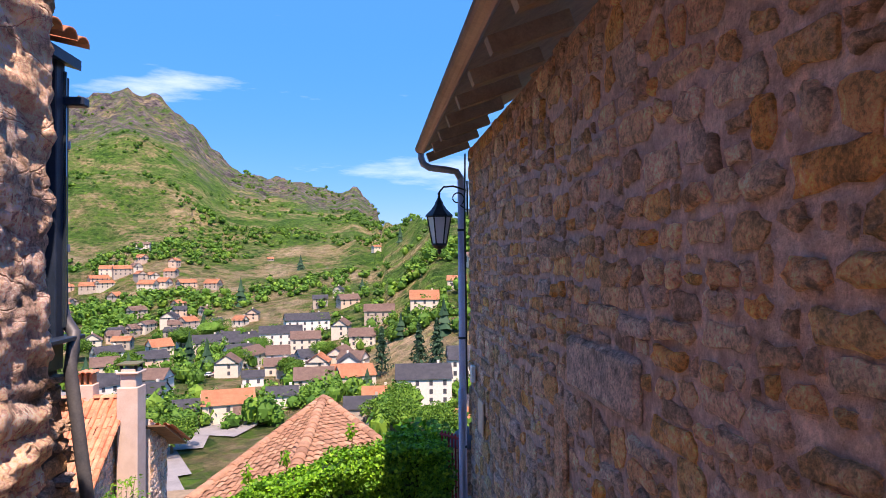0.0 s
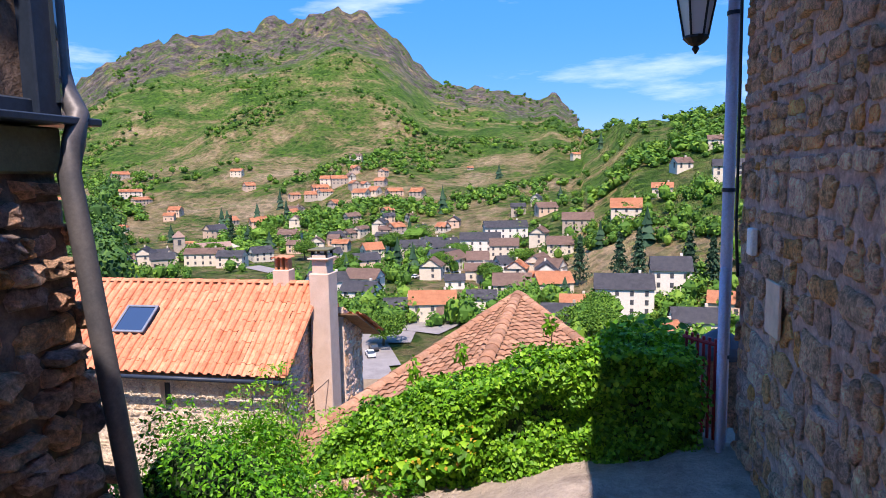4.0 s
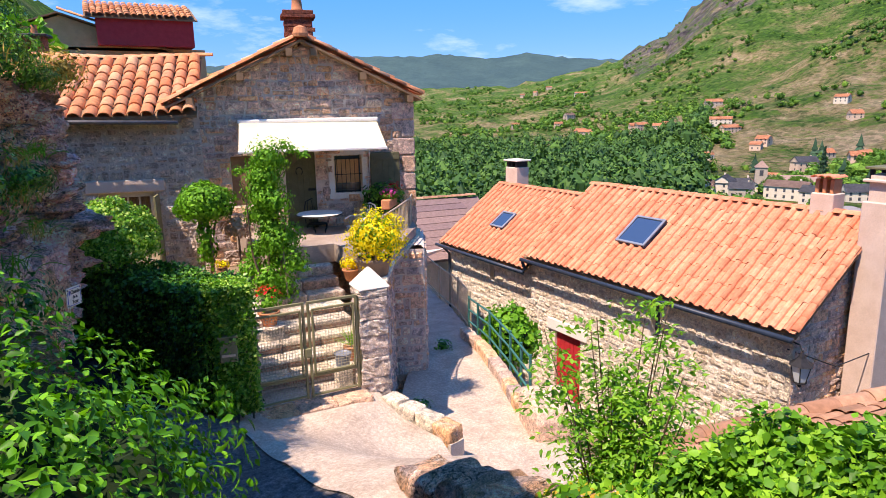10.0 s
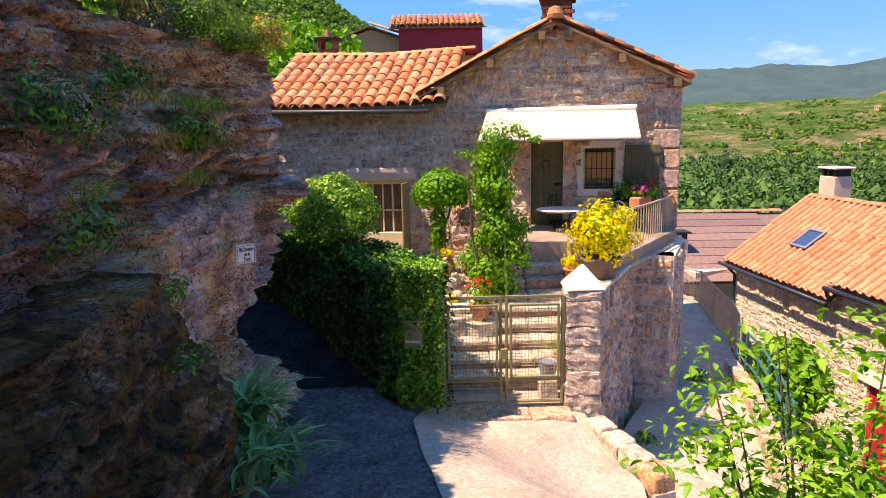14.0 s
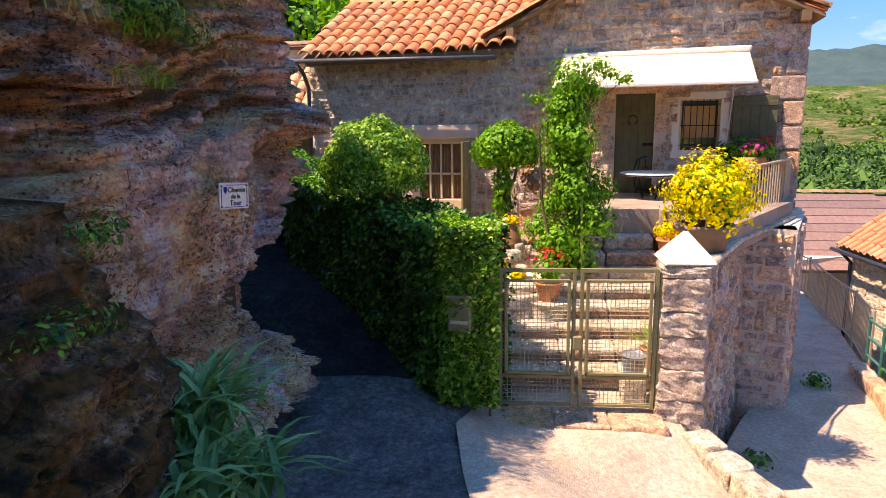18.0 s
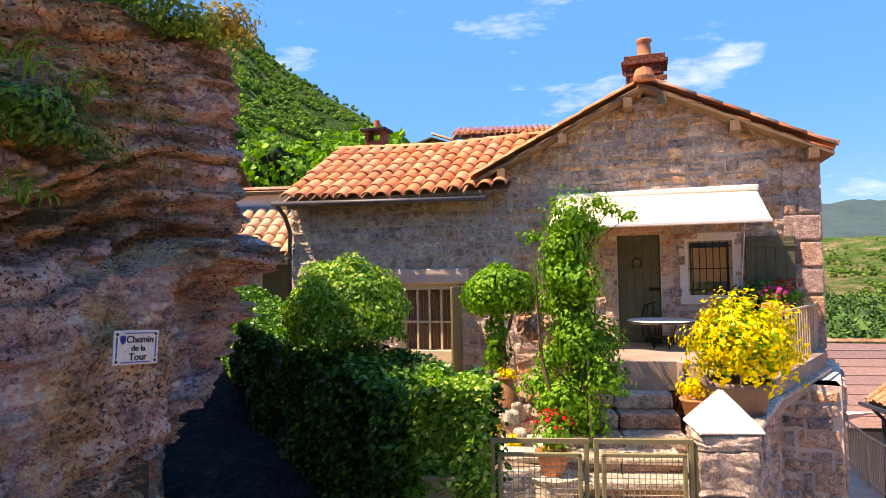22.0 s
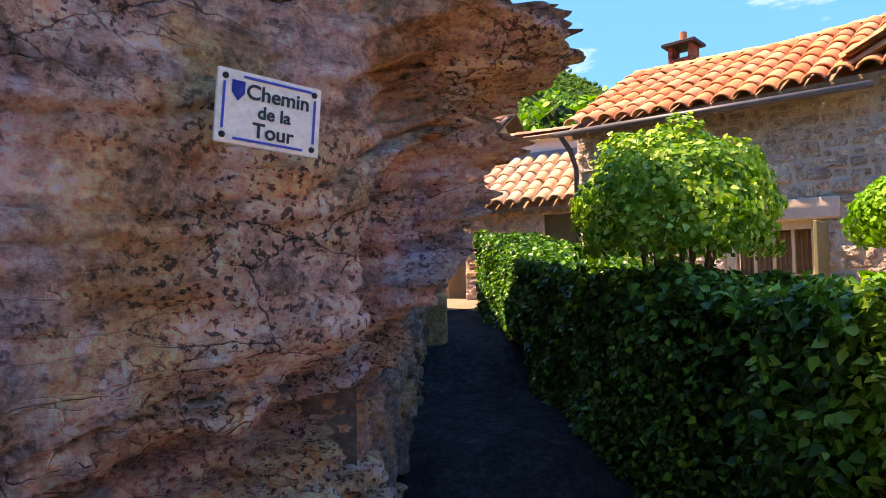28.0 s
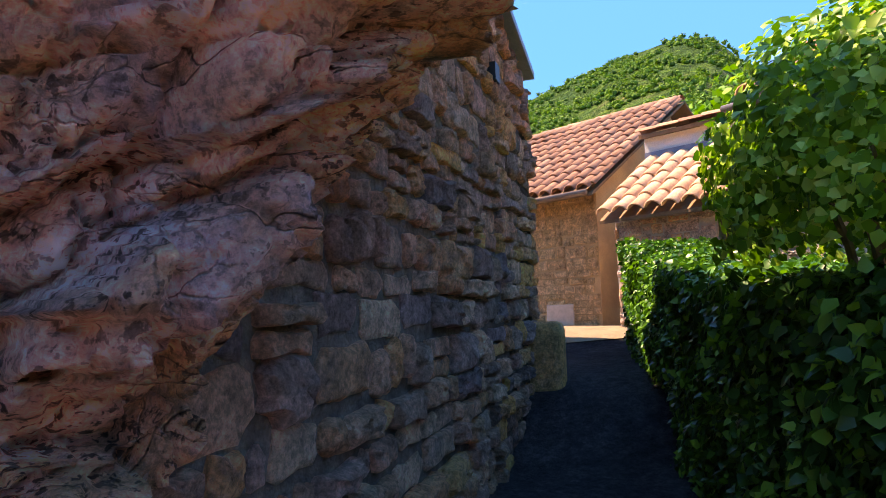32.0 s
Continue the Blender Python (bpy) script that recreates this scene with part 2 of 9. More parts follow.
CONCRETE = rough_mat("pale_concrete", (0.42, 0.33, 0.26), (0.57, 0.47, 0.38), 2.3, bump=0.8, dist=0.02, fine=50, dark=(0.36, 0.285, 0.22), grit=0.45)
TERRACE = rough_mat("worn_terrace_stone", (0.30, 0.235, 0.19), (0.40, 0.32, 0.26), 3.0, bump=0.6, dist=0.02, fine=40, dark=(0.24, 0.18, 0.145))
ZINC = rough_mat("grey_zinc", (0.20, 0.23, 0.28), (0.27, 0.30, 0.36), 6, 0.5, bump=0.1, metal=0.4)
ZINC_DARK = rough_mat("dull_dark_zinc", (0.075, 0.08, 0.095), (0.13, 0.125, 0.13), 5, 0.5, bump=0.1, metal=0.3)
PIPE_BLUE = rough_mat("pale_blue_painted_pipe", (0.46, 0.50, 0.66), (0.54, 0.58, 0.72), 5, 0.45, bump=0.05)
PIPE_DARK = rough_mat("dark_painted_metal", (0.018, 0.030, 0.052), (0.030, 0.045, 0.075), 8, 0.4, bump=0.1)
COPPER = rough_mat("brown_gutter_metal", (0.22, 0.15, 0.115), (0.30, 0.22, 0.17), 6, 0.55, bump=0.1, metal=0.3)
IRON = rough_mat("black_iron", (0.012, 0.012, 0.014), (0.025, 0.024, 0.026), 20, 0.5, bump=0.2)
RAIL_BEIGE = rough_mat("beige_rail_paint", (0.40, 0.32, 0.22), (0.50, 0.41, 0.29), 12, 0.6, bump=0.15)
RAIL_GREEN = rough_mat("teal_rail_paint", (0.02, 0.12, 0.11), (0.035, 0.17, 0.15), 12, 0.5, bump=0.15)
OLIVE = rough_mat("olive_paint", (0.20, 0.185, 0.09), (0.26, 0.24, 0.125), 9, 0.6, bump=0.2)
OLIVE_DARK = rough_mat("dark_olive_paint", (0.105, 0.105, 0.055), (0.15, 0.145, 0.08), 5, 0.6, bump=0.2)
CREAM = rough_mat("cream_paint", (0.60, 0.49, 0.33), (0.68, 0.57, 0.40), 7, 0.55, bump=0.1)
RED = rough_mat("red_paint", (0.42, 0.025, 0.03), (0.52, 0.04, 0.045), 6, 0.5, bump=0.1)
WHITE = rough_mat("white_paint", (0.76, 0.75, 0.72), (0.82, 0.81, 0.78), 6, 0.5, bump=0.05)
AWNING = rough_mat("cream_awning_cloth", (0.62, 0.57, 0.40), (0.67, 0.62, 0.45), 3, 0.8, bump=0.15, fine=200)
TERRACOTTA = rough_mat("terracotta", (0.50, 0.19, 0.09), (0.60, 0.26, 0.13), 9, 0.8, bump=0.2)
WOOD = rough_mat("weathered_wood", (0.20, 0.12, 0.07), (0.30, 0.19, 0.11), 6, 0.8, bump=0.3)
BARK = rough_mat("bark", (0.14, 0.09, 0.06), (0.22, 0.15, 0.10), 14, 0.9, bump=0.6)
BLUE_PAINT = rough_mat("cobalt_enamel", (0.02, 0.05, 0.36), (0.03, 0.07, 0.42), 9, 0.3, bump=0.02)
ENAMEL = rough_mat("cream_enamel", (0.70, 0.64, 0.52), (0.76, 0.70, 0.58), 5, 0.3, bump=0.02)
BLACK = rough_mat("black_paint", (0.02, 0.02, 0.022), (0.03, 0.03, 0.032), 9, 0.4, bump=0.05)
SOIL = rough_mat("dry_soil", (0.20, 0.15, 0.10), (0.30, 0.23, 0.15), 3, bump=0.6, dist=0.03, fine=30)
LEAF_IVY = leaf_mat("ivy_leaf", (0.022, 0.11, 0.006), (0.10, 0.31, 0.016), (0.27, 0.55, 0.04), 0.48)
LEAF_HEDGE = leaf_mat("hedge_leaf", (0.008, 0.055, 0.011), (0.034, 0.155, 0.023), (0.16, 0.42, 0.045), 0.36, 0.22)
LEAF_BUSH = leaf_mat("bush_leaf", (0.05, 0.19, 0.01), (0.1, 0.32, 0.016), (0.19, 0.45, 0.03))
LEAF_ASH = leaf_mat("ash_leaf", (0.06, 0.22, 0.012), (0.15, 0.38, 0.025), (0.28, 0.52, 0.05), 0.42, 0.35)
LEAF_YELLOW = leaf_mat("golden_leaf", (0.7, 0.52, 0.01), (0.85, 0.66, 0.015), (0.55, 0.52, 0.02), 0.5, 0.3)
LEAF_DOME = leaf_mat("dome_shrub_leaf", (0.035, 0.15, 0.012), (0.13, 0.35, 0.024), (0.46, 0.64, 0.14), 0.42, 0.3)
LEAF_LANE = leaf_mat("lane_bush_leaf", (0.018, 0.11, 0.006), (0.065, 0.27, 0.012), (0.18, 0.50, 0.03), 0.45, 0.28)
LEAF_IRIS = leaf_mat("iris_blade", (0.05, 0.22, 0.08), (0.10, 0.34, 0.13), (0.24, 0.50, 0.20), 0.36, 0.2)
LEAF_TURNING = leaf_mat("turning_ivy_leaf", (0.30, 0.30, 0.02), (0.48, 0.40, 0.03), (0.52, 0.26, 0.06), 0.5, 0.25)
LEAF_OLIVE = leaf_mat("wild_plant_leaf", (0.05, 0.11, 0.02), (0.10, 0.20, 0.03), (0.24, 0.30, 0.06), 0.5, 0.25)
LEAF_DRY = leaf_mat("dry_grass_blade", (0.34, 0.24, 0.06), (0.44, 0.31, 0.08), (0.26, 0.24, 0.06), 0.7, 0.2)
# near-black filler: the shade between leaves put into colour, blocks see-through
DARK_FILLER = rough_mat("inner_foliage", (0.008, 0.022, 0.006), (0.014, 0.035, 0.008), 6, 0.9, bump=0.3)


def glass_mat(name, tint=(0.05, 0.07, 0.09), rough=0.02, ior=1.5):
    n = Nodes(name)
    n.done(tint, rough, 0.0, 0.9)
    n.bsdf.inputs["IOR"].default_value = ior
    return n.m


GLASS = glass_mat("dark_window_glass")
GLASS_VERANDA = glass_mat("veranda_glass", (0.03, 0.045, 0.06), 0.01, 2.2)


# ---- building blocks ----
UP = Vector((0, 0, 1))


def link(name, bm, material, parent=None, smooth=False):
    me = bpy.data.meshes.new(name)
    bm.to_mesh(me)
    bm.free()
    if material:
        me.materials.append(material)
    if smooth:
        me.polygons.foreach_set("use_smooth", [True] * len(me.polygons))
    ob = new(name, me)
    ob.parent = parent
    return ob


def part(name, bm, material, parent, label="", smooth=False):
    ob = link(name, bm, material, parent, smooth)
    if label:
        ob["label"] = label
    return ob


def thing(name, label, category, group="", kind="", at=(0, 0, 0)):
    ob = new(name)
    ob.location = at
    ob.empty_display_size = 0.2
    return tagged(ob, label, category, group, kind)


def raw(name, verts, faces, material, parent=None, smooth=False):
    me = bpy.data.meshes.new(name)
    me.from_pydata([tuple(v) for v in verts], [], [tuple(f) for f in faces])
    me.materials.append(material)
    if smooth:
        me.polygons.foreach_set("use_smooth", [True] * len(me.polygons))
    ob = new(name, me)
    ob.parent = parent
    return ob


def box(w, d, h, m=Matrix(), bevel=0.0, bm=None, seg=1):
    """A box w x d on its base, h high, at the pose m."""
    bm = bm or bmesh.new()
    b = bmesh.new()
    bmesh.ops.create_cube(b, size=1, matrix=Matrix.Translation((0, 0, h / 2)) @ Matrix.Diagonal((w, d, h, 1)))
    if bevel:
        bmesh.ops.bevel(b, geom=b.edges[:], offset=bevel, segments=seg, affect="EDGES", profile=0.5)
    b.transform(m)
    tmp = bpy.data.meshes.new("tmp")
    b.to_mesh(tmp)
    b.free()
    bm.from_mesh(tmp)
    bpy.data.meshes.remove(tmp)
    return bm


def rod(a, b, r, bm=None, seg=8, r2=None):
    bm = bm or bmesh.new()
    a, b = Vector(a), Vector(b)
    d = b - a
    m = Matrix.Translation((a + b) / 2) @ d.to_track_quat("Z", "Y").to_matrix().to_4x4()
    bmesh.ops.create_cone(bm, cap_ends=True, segments=seg, radius1=r, radius2=r if r2 is None else r2, depth=d.length, matrix=m)
    return bm


def tube(points, r, bm=None, seg=8, taper=1.0):
    """A round tube along points."""
    bm = bm or bmesh.new()
    pts = [Vector(p) for p in points]
    rings = []
    for i, p in enumerate(pts):
        d = (pts[min(i + 1, len(pts) - 1)] - pts[max(i - 1, 0)]).normalized()
        q = d.to_track_quat("Z", "Y").to_matrix()
        rr = r * (1 + (taper - 1) * i / (len(pts) - 1))
        rings.append([bm.verts.new(p + q @ Vector((rr * math.cos(a), rr * math.sin(a), 0))) for a in [2 * math.pi * k / seg for k in range(seg)]])
    for r0, r1 in zip(rings, rings[1:]):
        for k in range(seg):
            bm.faces.new((r0[k], r0[(k + 1) % seg], r1[(k + 1) % seg], r1[k]))
    bm.faces.new(rings[0][::-1])
    bm.faces.new(rings[-1])
    return bm


def lathe(profile, bm=None, seg=20, m=Matrix()):
    """A solid turned about z from (radius, height) pairs."""
    bm = bm or bmesh.new()
    rings = []
    for r, z in profile:
        rings.append([bm.verts.new(m @ Vector((max(r, 0.0005) * math.cos(a), max(r, 0.0005) * math.sin(a), z))) for a in [2 * math.pi * k / seg for k in range(seg)]])
    for r0, r1 in zip(rings, rings[1:]):
        for k in range(seg):
            bm.faces.new((r0[k], r0[(k + 1) % seg], r1[(k + 1) % seg], r1[k]))
    bm.faces.new(rings[0][::-1])
    bm.faces.new(rings[-1])
    return bm


def slab(poly, thick, bm=None):
    """A plate: the polygon's points on top, thick downwards."""
    bm = bm or bmesh.new()
    top = [bm.verts.new(p) for p in poly]
    low = [bm.verts.new(Vector(p) - Vector((0, 0, thick))) for p in poly]
    bm.faces.new(top)
    bm.faces.new(low[::-1])
    for i in range(len(poly)):
        j = (i + 1) % len(poly)
        bm.faces.new((top[i], low[i], low[j], top[j]))
    bmesh.ops.recalc_face_normals(bm, faces=bm.faces[:])
    return bm


def wall_prism(outline, o, u, n, thick, bm=None):
    """A wall plate: outline in (s, z), front face in the plane through o along u, thick behind it."""
    bm = bm or bmesh.new()
    f = [bm.verts.new(Vector((o[0], o[1], 0)) + Vector(u) * s + UP * z) for s, z in outline]
    b = [bm.verts.new(v.co - Vector(n) * thick) for v in f]
    bm.faces.new(f)
    bm.faces.new(b[::-1])
    for i in range(len(f)):
        j = (i + 1) % len(f)
        bm.faces.new((f[i], b[i], b[j], f[j]))
    bmesh.ops.recalc_face_normals(bm, faces=bm.faces[:])
    return bm


def wall_with_holes(outline_z, s0, s1, z0, holes, o, u, n, thick):
    """A wall from s0 to s1, from z0 up to outline_z(s), built of upright strips that leave the openings (sa, sb, za, zb) free."""
    bm = bmesh.new()
    cuts = sorted({s0, s1, *[h[0] for h in holes], *[h[1] for h in holes]})
    for a, b in zip(cuts, cuts[1:]):
        m = (a + b) / 2
        hs = sorted([h for h in holes if h[0] <= m <= h[1]], key=lambda h: h[2])
        z = [z0]
        for h in hs:
            z += [h[2], h[3]]
        z.append(None)
        for za, zb in zip(z[::2], z[1::2]):
            k = max(1, int((b - a) / 0.5)) if zb is None else 1
            for i in range(k):
                p, q = a + (b - a) * i / k, a + (b - a) * (i + 1) / k
                zp, zq = (outline_z(p), outline_z(q)) if zb is None else (zb, zb)
                wall_prism([(p, za), (q, za), (q, zq), (p, zp)], o, u, n, thick, bm)
    bmesh.ops.remove_doubles(bm, verts=bm.verts[:], dist=0.0005)
    return bm


# ---- stones and tiles as pieces ----
def clip_poly(poly, px, pz, nx, nz):
    """The part of a polygon behind the line through (px, pz) with outward normal (nx, nz)."""
    out = []
    for i in range(len(poly)):
        a, b = poly[i], poly[(i + 1) % len(poly)]
        da, db = (a[0] - px) * nx + (a[1] - pz) * nz, (b[0] - px) * nx + (b[1] - pz) * nz
        if da <= 0:
            out.append(a)
        if (da < 0 < db) or (db < 0 < da):
            t = da / (da - db)
            out.append((a[0] + (b[0] - a[0]) * t, a[1] + (b[1] - a[1]) * t))
    return out


def rubble(poly, depth, gap, rnd):
    """A rough stone over a convex outline: points as (s, z, out) and faces."""
    cx, cz = sum(p[0] for p in poly) / len(poly), sum(p[1] for p in poly) / len(poly)
    ring = []
    for i in range(len(poly)):
        a, b = poly[i], poly[(i + 1) % len(poly)]
        L = math.dist(a, b)
        k = 1 if L < 0.05 else (2 if L < 0.13 else 3)
        for j in range(k):
            t = j / k
            ring.append((a[0] + (b[0] - a[0]) * t, a[1] + (b[1] - a[1]) * t))
    size = max(0.03, min(max(p[0] for p in poly) - min(p[0] for p in poly), max(p[1] for p in poly) - min(p[1] for p in poly)))
    pts, n = [], len(ring)
    tilt_s, tilt_z = rnd.uniform(-0.25, 0.25) * depth / size, rnd.uniform(-0.25, 0.25) * depth / size
    jit = size * 0.05
    shrink = gap / 2
    layers = ((shrink, -0.03, 0.0), (shrink, depth * 0.45, 1.0), (shrink + size * 0.10, depth * 0.95, 1.0), (shrink + size * 0.27, depth * 1.08, 1.2))
    off = [(rnd.uniform(-jit, jit), rnd.uniform(-jit, jit)) for _ in ring]
    for inset, out, j in layers:
        for (s, z), (js, jz) in zip(ring, off):
            dx, dz = cx - s, cz - z
            L = math.hypot(dx, dz) + 1e-6
            q = min(0.9, inset / L)
            s2, z2 = s + dx * q + js, z + dz * q + jz
            o = out + (rnd.uniform(-0.22, 0.22) * depth if out > depth * 0.5 else 0) + (s2 - cx) * tilt_s + (z2 - cz) * tilt_z
            pts.append((s2, z2, o))
    pts.append((cx, cz, depth * rnd.uniform(0.95, 1.25)))
    faces = []
    for l in range(3):
        for i in range(n):
            j = (i + 1) % n
            faces.append((l * n + i, l * n + j, (l + 1) * n + j, (l + 1) * n + i))
    c = len(pts) - 1
    faces += [(3 * n + i, 3 * n + (i + 1) % n, c) for i in range(n)]
    return pts, faces


def stone_face(parent, o, u, n, s0, s1, z0, top, material, mean=(0.30, 0.15), near=None, holes=(), seed=1, depth=0.05, gap=0.012, limit=300, lean=0.0, coursed=0.6, block=0.0):
    """Rubble masonry on a wall plane. near: (sa, sb, za, zb) in which each stone is an object; the rest is joined."""
    rnd = random.Random(seed)
    u, n, o = Vector(u), Vector(n), Vector((o[0], o[1], 0))
    zmax = max(top(s0 + (s1 - s0) * i / 20) for i in range(21))
    seeds, z = [], z0
    while z < zmax + mean[1]:
        h = mean[1] * rnd.uniform(0.62, 1.5)
        s = s0 - rnd.uniform(0, mean[0])
        while s < s1 + mean[0]:
            w = mean[0] * rnd.choice((0.4, 0.55, 0.75, 0.95, 1.2, 1.55)) * rnd.uniform(0.85, 1.15)
            if rnd.random() < 0.16 and h > mean[1] * 0.9:
                seeds += [(s + w / 2, z + h * 0.25, w, h / 2), (s + w / 2 + rnd.uniform(-0.02, 0.02), z + h * 0.75, w, h / 2)]
            else:
                seeds.append((s + w / 2, z + h / 2 + h * rnd.uniform(-0.5, 0.5) * (block if block else 1 - coursed) + 0.05 * noise.noise((s * 0.6, z, seed)), w, h))
            s += w
        z += h
    cell = {}
    ratio = mean[0] / mean[1] * 0.75
    for i, q in enumerate(seeds):
        cell.setdefault((int(q[0] // mean[0]), int(q[1] // mean[1])), []).append(i)
    vs, fs, count = [], [], 0
    for i, (s, z, w, h) in enumerate(seeds):
        if not (s0 - 0.1 < s < s1 + 0.1) or z > top(min(max(s, s0), s1)) + 0.06 or any(a < s < b and c < z < d for a, b, c, d in holes):
            continue
        poly = [(s - 0.6, z - 0.4), (s + 0.6, z - 0.4), (s + 0.6, z + 0.4), (s - 0.6, z + 0.4)]
        cs, cz = int(s // mean[0]), int(z // mean[1])
        if block:
            j = min(w, h) * block
            a, b = w / 2, h / 2
            poly = []
            for ds, dz, es, ez in ((-a, -b, 1, 0), (a, -b, -1, 0), (a, -b, 0, 1), (a, b, 0, -1), (a, b, -1, 0), (-a, b, 1, 0), (-a, b, 0, -1), (-a, -b, 0, 1)):
                q = rnd.uniform(0.4, 1.4) * j
                poly.append((s + ds + es * q + rnd.uniform(-0.3, 0.3) * j, z + dz + ez * q + rnd.uniform(-0.3, 0.3) * j))
        for a in range(-3, 4) if not block else ():
            for b in range(-3, 4):
                for j in cell.get((cs + a, cz + b), ()):
                    if j != i and poly:
                        ds, dz = seeds[j][0] - s, (seeds[j][1] - z) * ratio
                        f = w / (w + seeds[j][2]) if abs(ds) > abs(dz) else h / (h + seeds[j][3])
                        poly = clip_poly(poly, s + (seeds[j][0] - s) * f, z + (seeds[j][1] - z) * f, ds, dz * ratio)
        poly = poly and clip_poly(poly, s0, z, -1, 0)
        poly = poly and clip_poly(poly, s1, z, 1, 0)
        poly = poly and clip_poly(poly, s, z0, 0, -1)
        ta, tb = top(s - 0.1), top(s + 0.1)
        poly = poly and clip_poly(poly, s, (ta + tb) / 2, -(tb - ta) / 0.2, 1)
        for a, b, c, d in holes:
            if poly and s > a - 0.6 and s < b + 0.6 and z > c - 0.4 and z < d + 0.4:
                gaps = ((a - s, (a, z, 1, 0)), (s - b, (b, z, -1, 0)), (c - z, (s, c, 0, 1)), (z - d, (s, d, 0, -1)))
                poly = clip_poly(poly, *max(gaps, key=lambda g: g[0])[1])
        if not poly or len(poly) < 3:
            continue
        xs, zs = [p[0] for p in poly], [p[1] for p in poly]
        if max(xs) - min(xs) < 0.05 or max(zs) - min(zs) < 0.03:
            continue
        pts, faces = rubble(poly, depth * (rnd.uniform(0.3, 1.6) if block else rnd.uniform(0.6, 1.4)), gap * (rnd.uniform(0.5, 1.6) if block else 1), rnd)
        world_pts = [o + u * a + UP * b + n * (c + lean * (zmax - b)) for a, b, c in pts]
        if near and near[0] <= s <= near[1] and near[2] <= z <= near[3] and count < limit:
            raw("stone", world_pts, faces, material, parent)
            count += 1
        else:
            k = len(vs)
            vs += world_pts
            fs += [tuple(x + k for x in f) for f in faces]
    if vs:
        tagged(raw("rubble_fill", vs, fs, material, parent), kind="stuff")


def shape_mesh(name, shape, material, smooth=False):
    me = bpy.data.meshes.new(name)
    me.from_pydata([tuple(v) for v in shape[0]], [], shape[1])
    me.materials.append(material)
    if smooth:
        me.polygons.foreach_set("use_smooth", [True] * len(me.polygons))
    return me


def joined(name, shapes, places, material, parent, smooth=False):
    """All places (shape number, 4x4) in one mesh."""
    vs, fs, k = [], [], 0
    for si, m in places:
        p, f = shapes[si]
        a = np.array(m)
        vs.append(p @ a[:3, :3].T + a[:3, 3])
        fs += [tuple(i + k for i in q) for q in f]
        k += len(p)
    if not vs:
        return None
    ob = raw(name, np.concatenate(vs), fs, material, parent, smooth)
    return tagged(ob, kind="stuff")


def tile_shape(arc=150, taper=0.82, seg=6, thick=0.09):
    """A canal tile one metre long along y (the low end at 0), one wide, arched."""
    pts, faces = [], []
    for y, k in ((0.0, 1.0), (1.0, taper)):
        for t in (0.0, thick):
            for i in range(seg + 1):
                a = radians(90 - arc / 2 + arc * i / seg)
                r = (0.5 - t) * k
                pts.append((r * math.cos(a), y, r * math.sin(a) * 0.8))
    q = seg + 1
    for i in range(seg):
        faces += [(i, i + 1, 2 * q + i + 1, 2 * q + i), (q + i, 3 * q + i, 3 * q + i + 1, q + i + 1), (i, q + i, q + i + 1, i + 1)]
    return np.array(pts), faces


def roman_tile(seg=5, thick=0.05):
    """An interlocking tile: a flat pan with a roll along one side."""
    prof = [(-0.5, 0.10), (-0.46, 0.03), (-0.34, 0.0), (-0.02, 0.0)]
    prof += [(0.24 - 0.26 * math.cos(math.pi * i / seg), 0.30 * math.sin(math.pi * i / seg)) for i in range(1, seg + 1)]
    pts, faces, q = [], [], len(prof)
    for y in (0.0, 1.0):
        for t in (0.0, thick):
            pts += [(x, y, 0.1 + z - t * 1.6) for x, z in prof]
    for i in range(q - 1):
        faces += [(i, i + 1, 2 * q + i + 1, 2 * q + i), (i, q + i, q + i + 1, i + 1)]
    return np.array(pts), faces


TILES = [tile_shape(), roman_tile()]


def tile_roof(parent, o, u, v, width, length, material, pitch=0.21, course=0.34, inside=None, near=None, seed=3, limit=300, sag=0.0, form=0, rise=1.0):
    """Canal tiles on a roof plane: o the low corner, u along the eave, v up the slope (unit vectors)."""
    rnd = random.Random(seed)
    u, v, o = Vector(u), Vector(v), Vector(o)
    w = u.cross(v).normalized()
    if w.z < 0:
        w = -w
    me, rest, count = shape_mesh("tile", TILES[form], material, form == 0), [], 0
    rows, cols = int(length / course), int(width / pitch)
    for r in range(rows):
        for c in range(cols):
            s, t = (c + 0.5) * pitch, r * course
            if inside and not inside(s, t):
                continue
            p = o + u * (s + rnd.uniform(-0.012, 0.012)) + v * (t - 0.04 + rnd.uniform(-0.015, 0.015)) + w * (0.035 + rnd.uniform(-0.006, 0.006) - sag * math.sin(math.pi * s / width))
            ty = rnd.uniform(-0.03, 0.03)
            uu, vv = u + v * ty, v - u * ty - w * 0.055
            wd, ln = pitch * 1.02, course * 1.28
            wh = wd * rise
            m = Matrix(((uu.x * wd, vv.x * ln, w.x * wh, p.x), (uu.y * wd, vv.y * ln, w.y * wh, p.y), (uu.z * wd, vv.z * ln, w.z * wh, p.z), (0, 0, 0, 1)))
            if near and near(s, t) and count < limit:
                ob = new("roof_tile", me)
                ob.parent = parent
                ob.matrix_basis = m
                count += 1
            else:
                rest.append((form, m))
    joined("roof_tiles", TILES, rest, material, parent, form == 0)


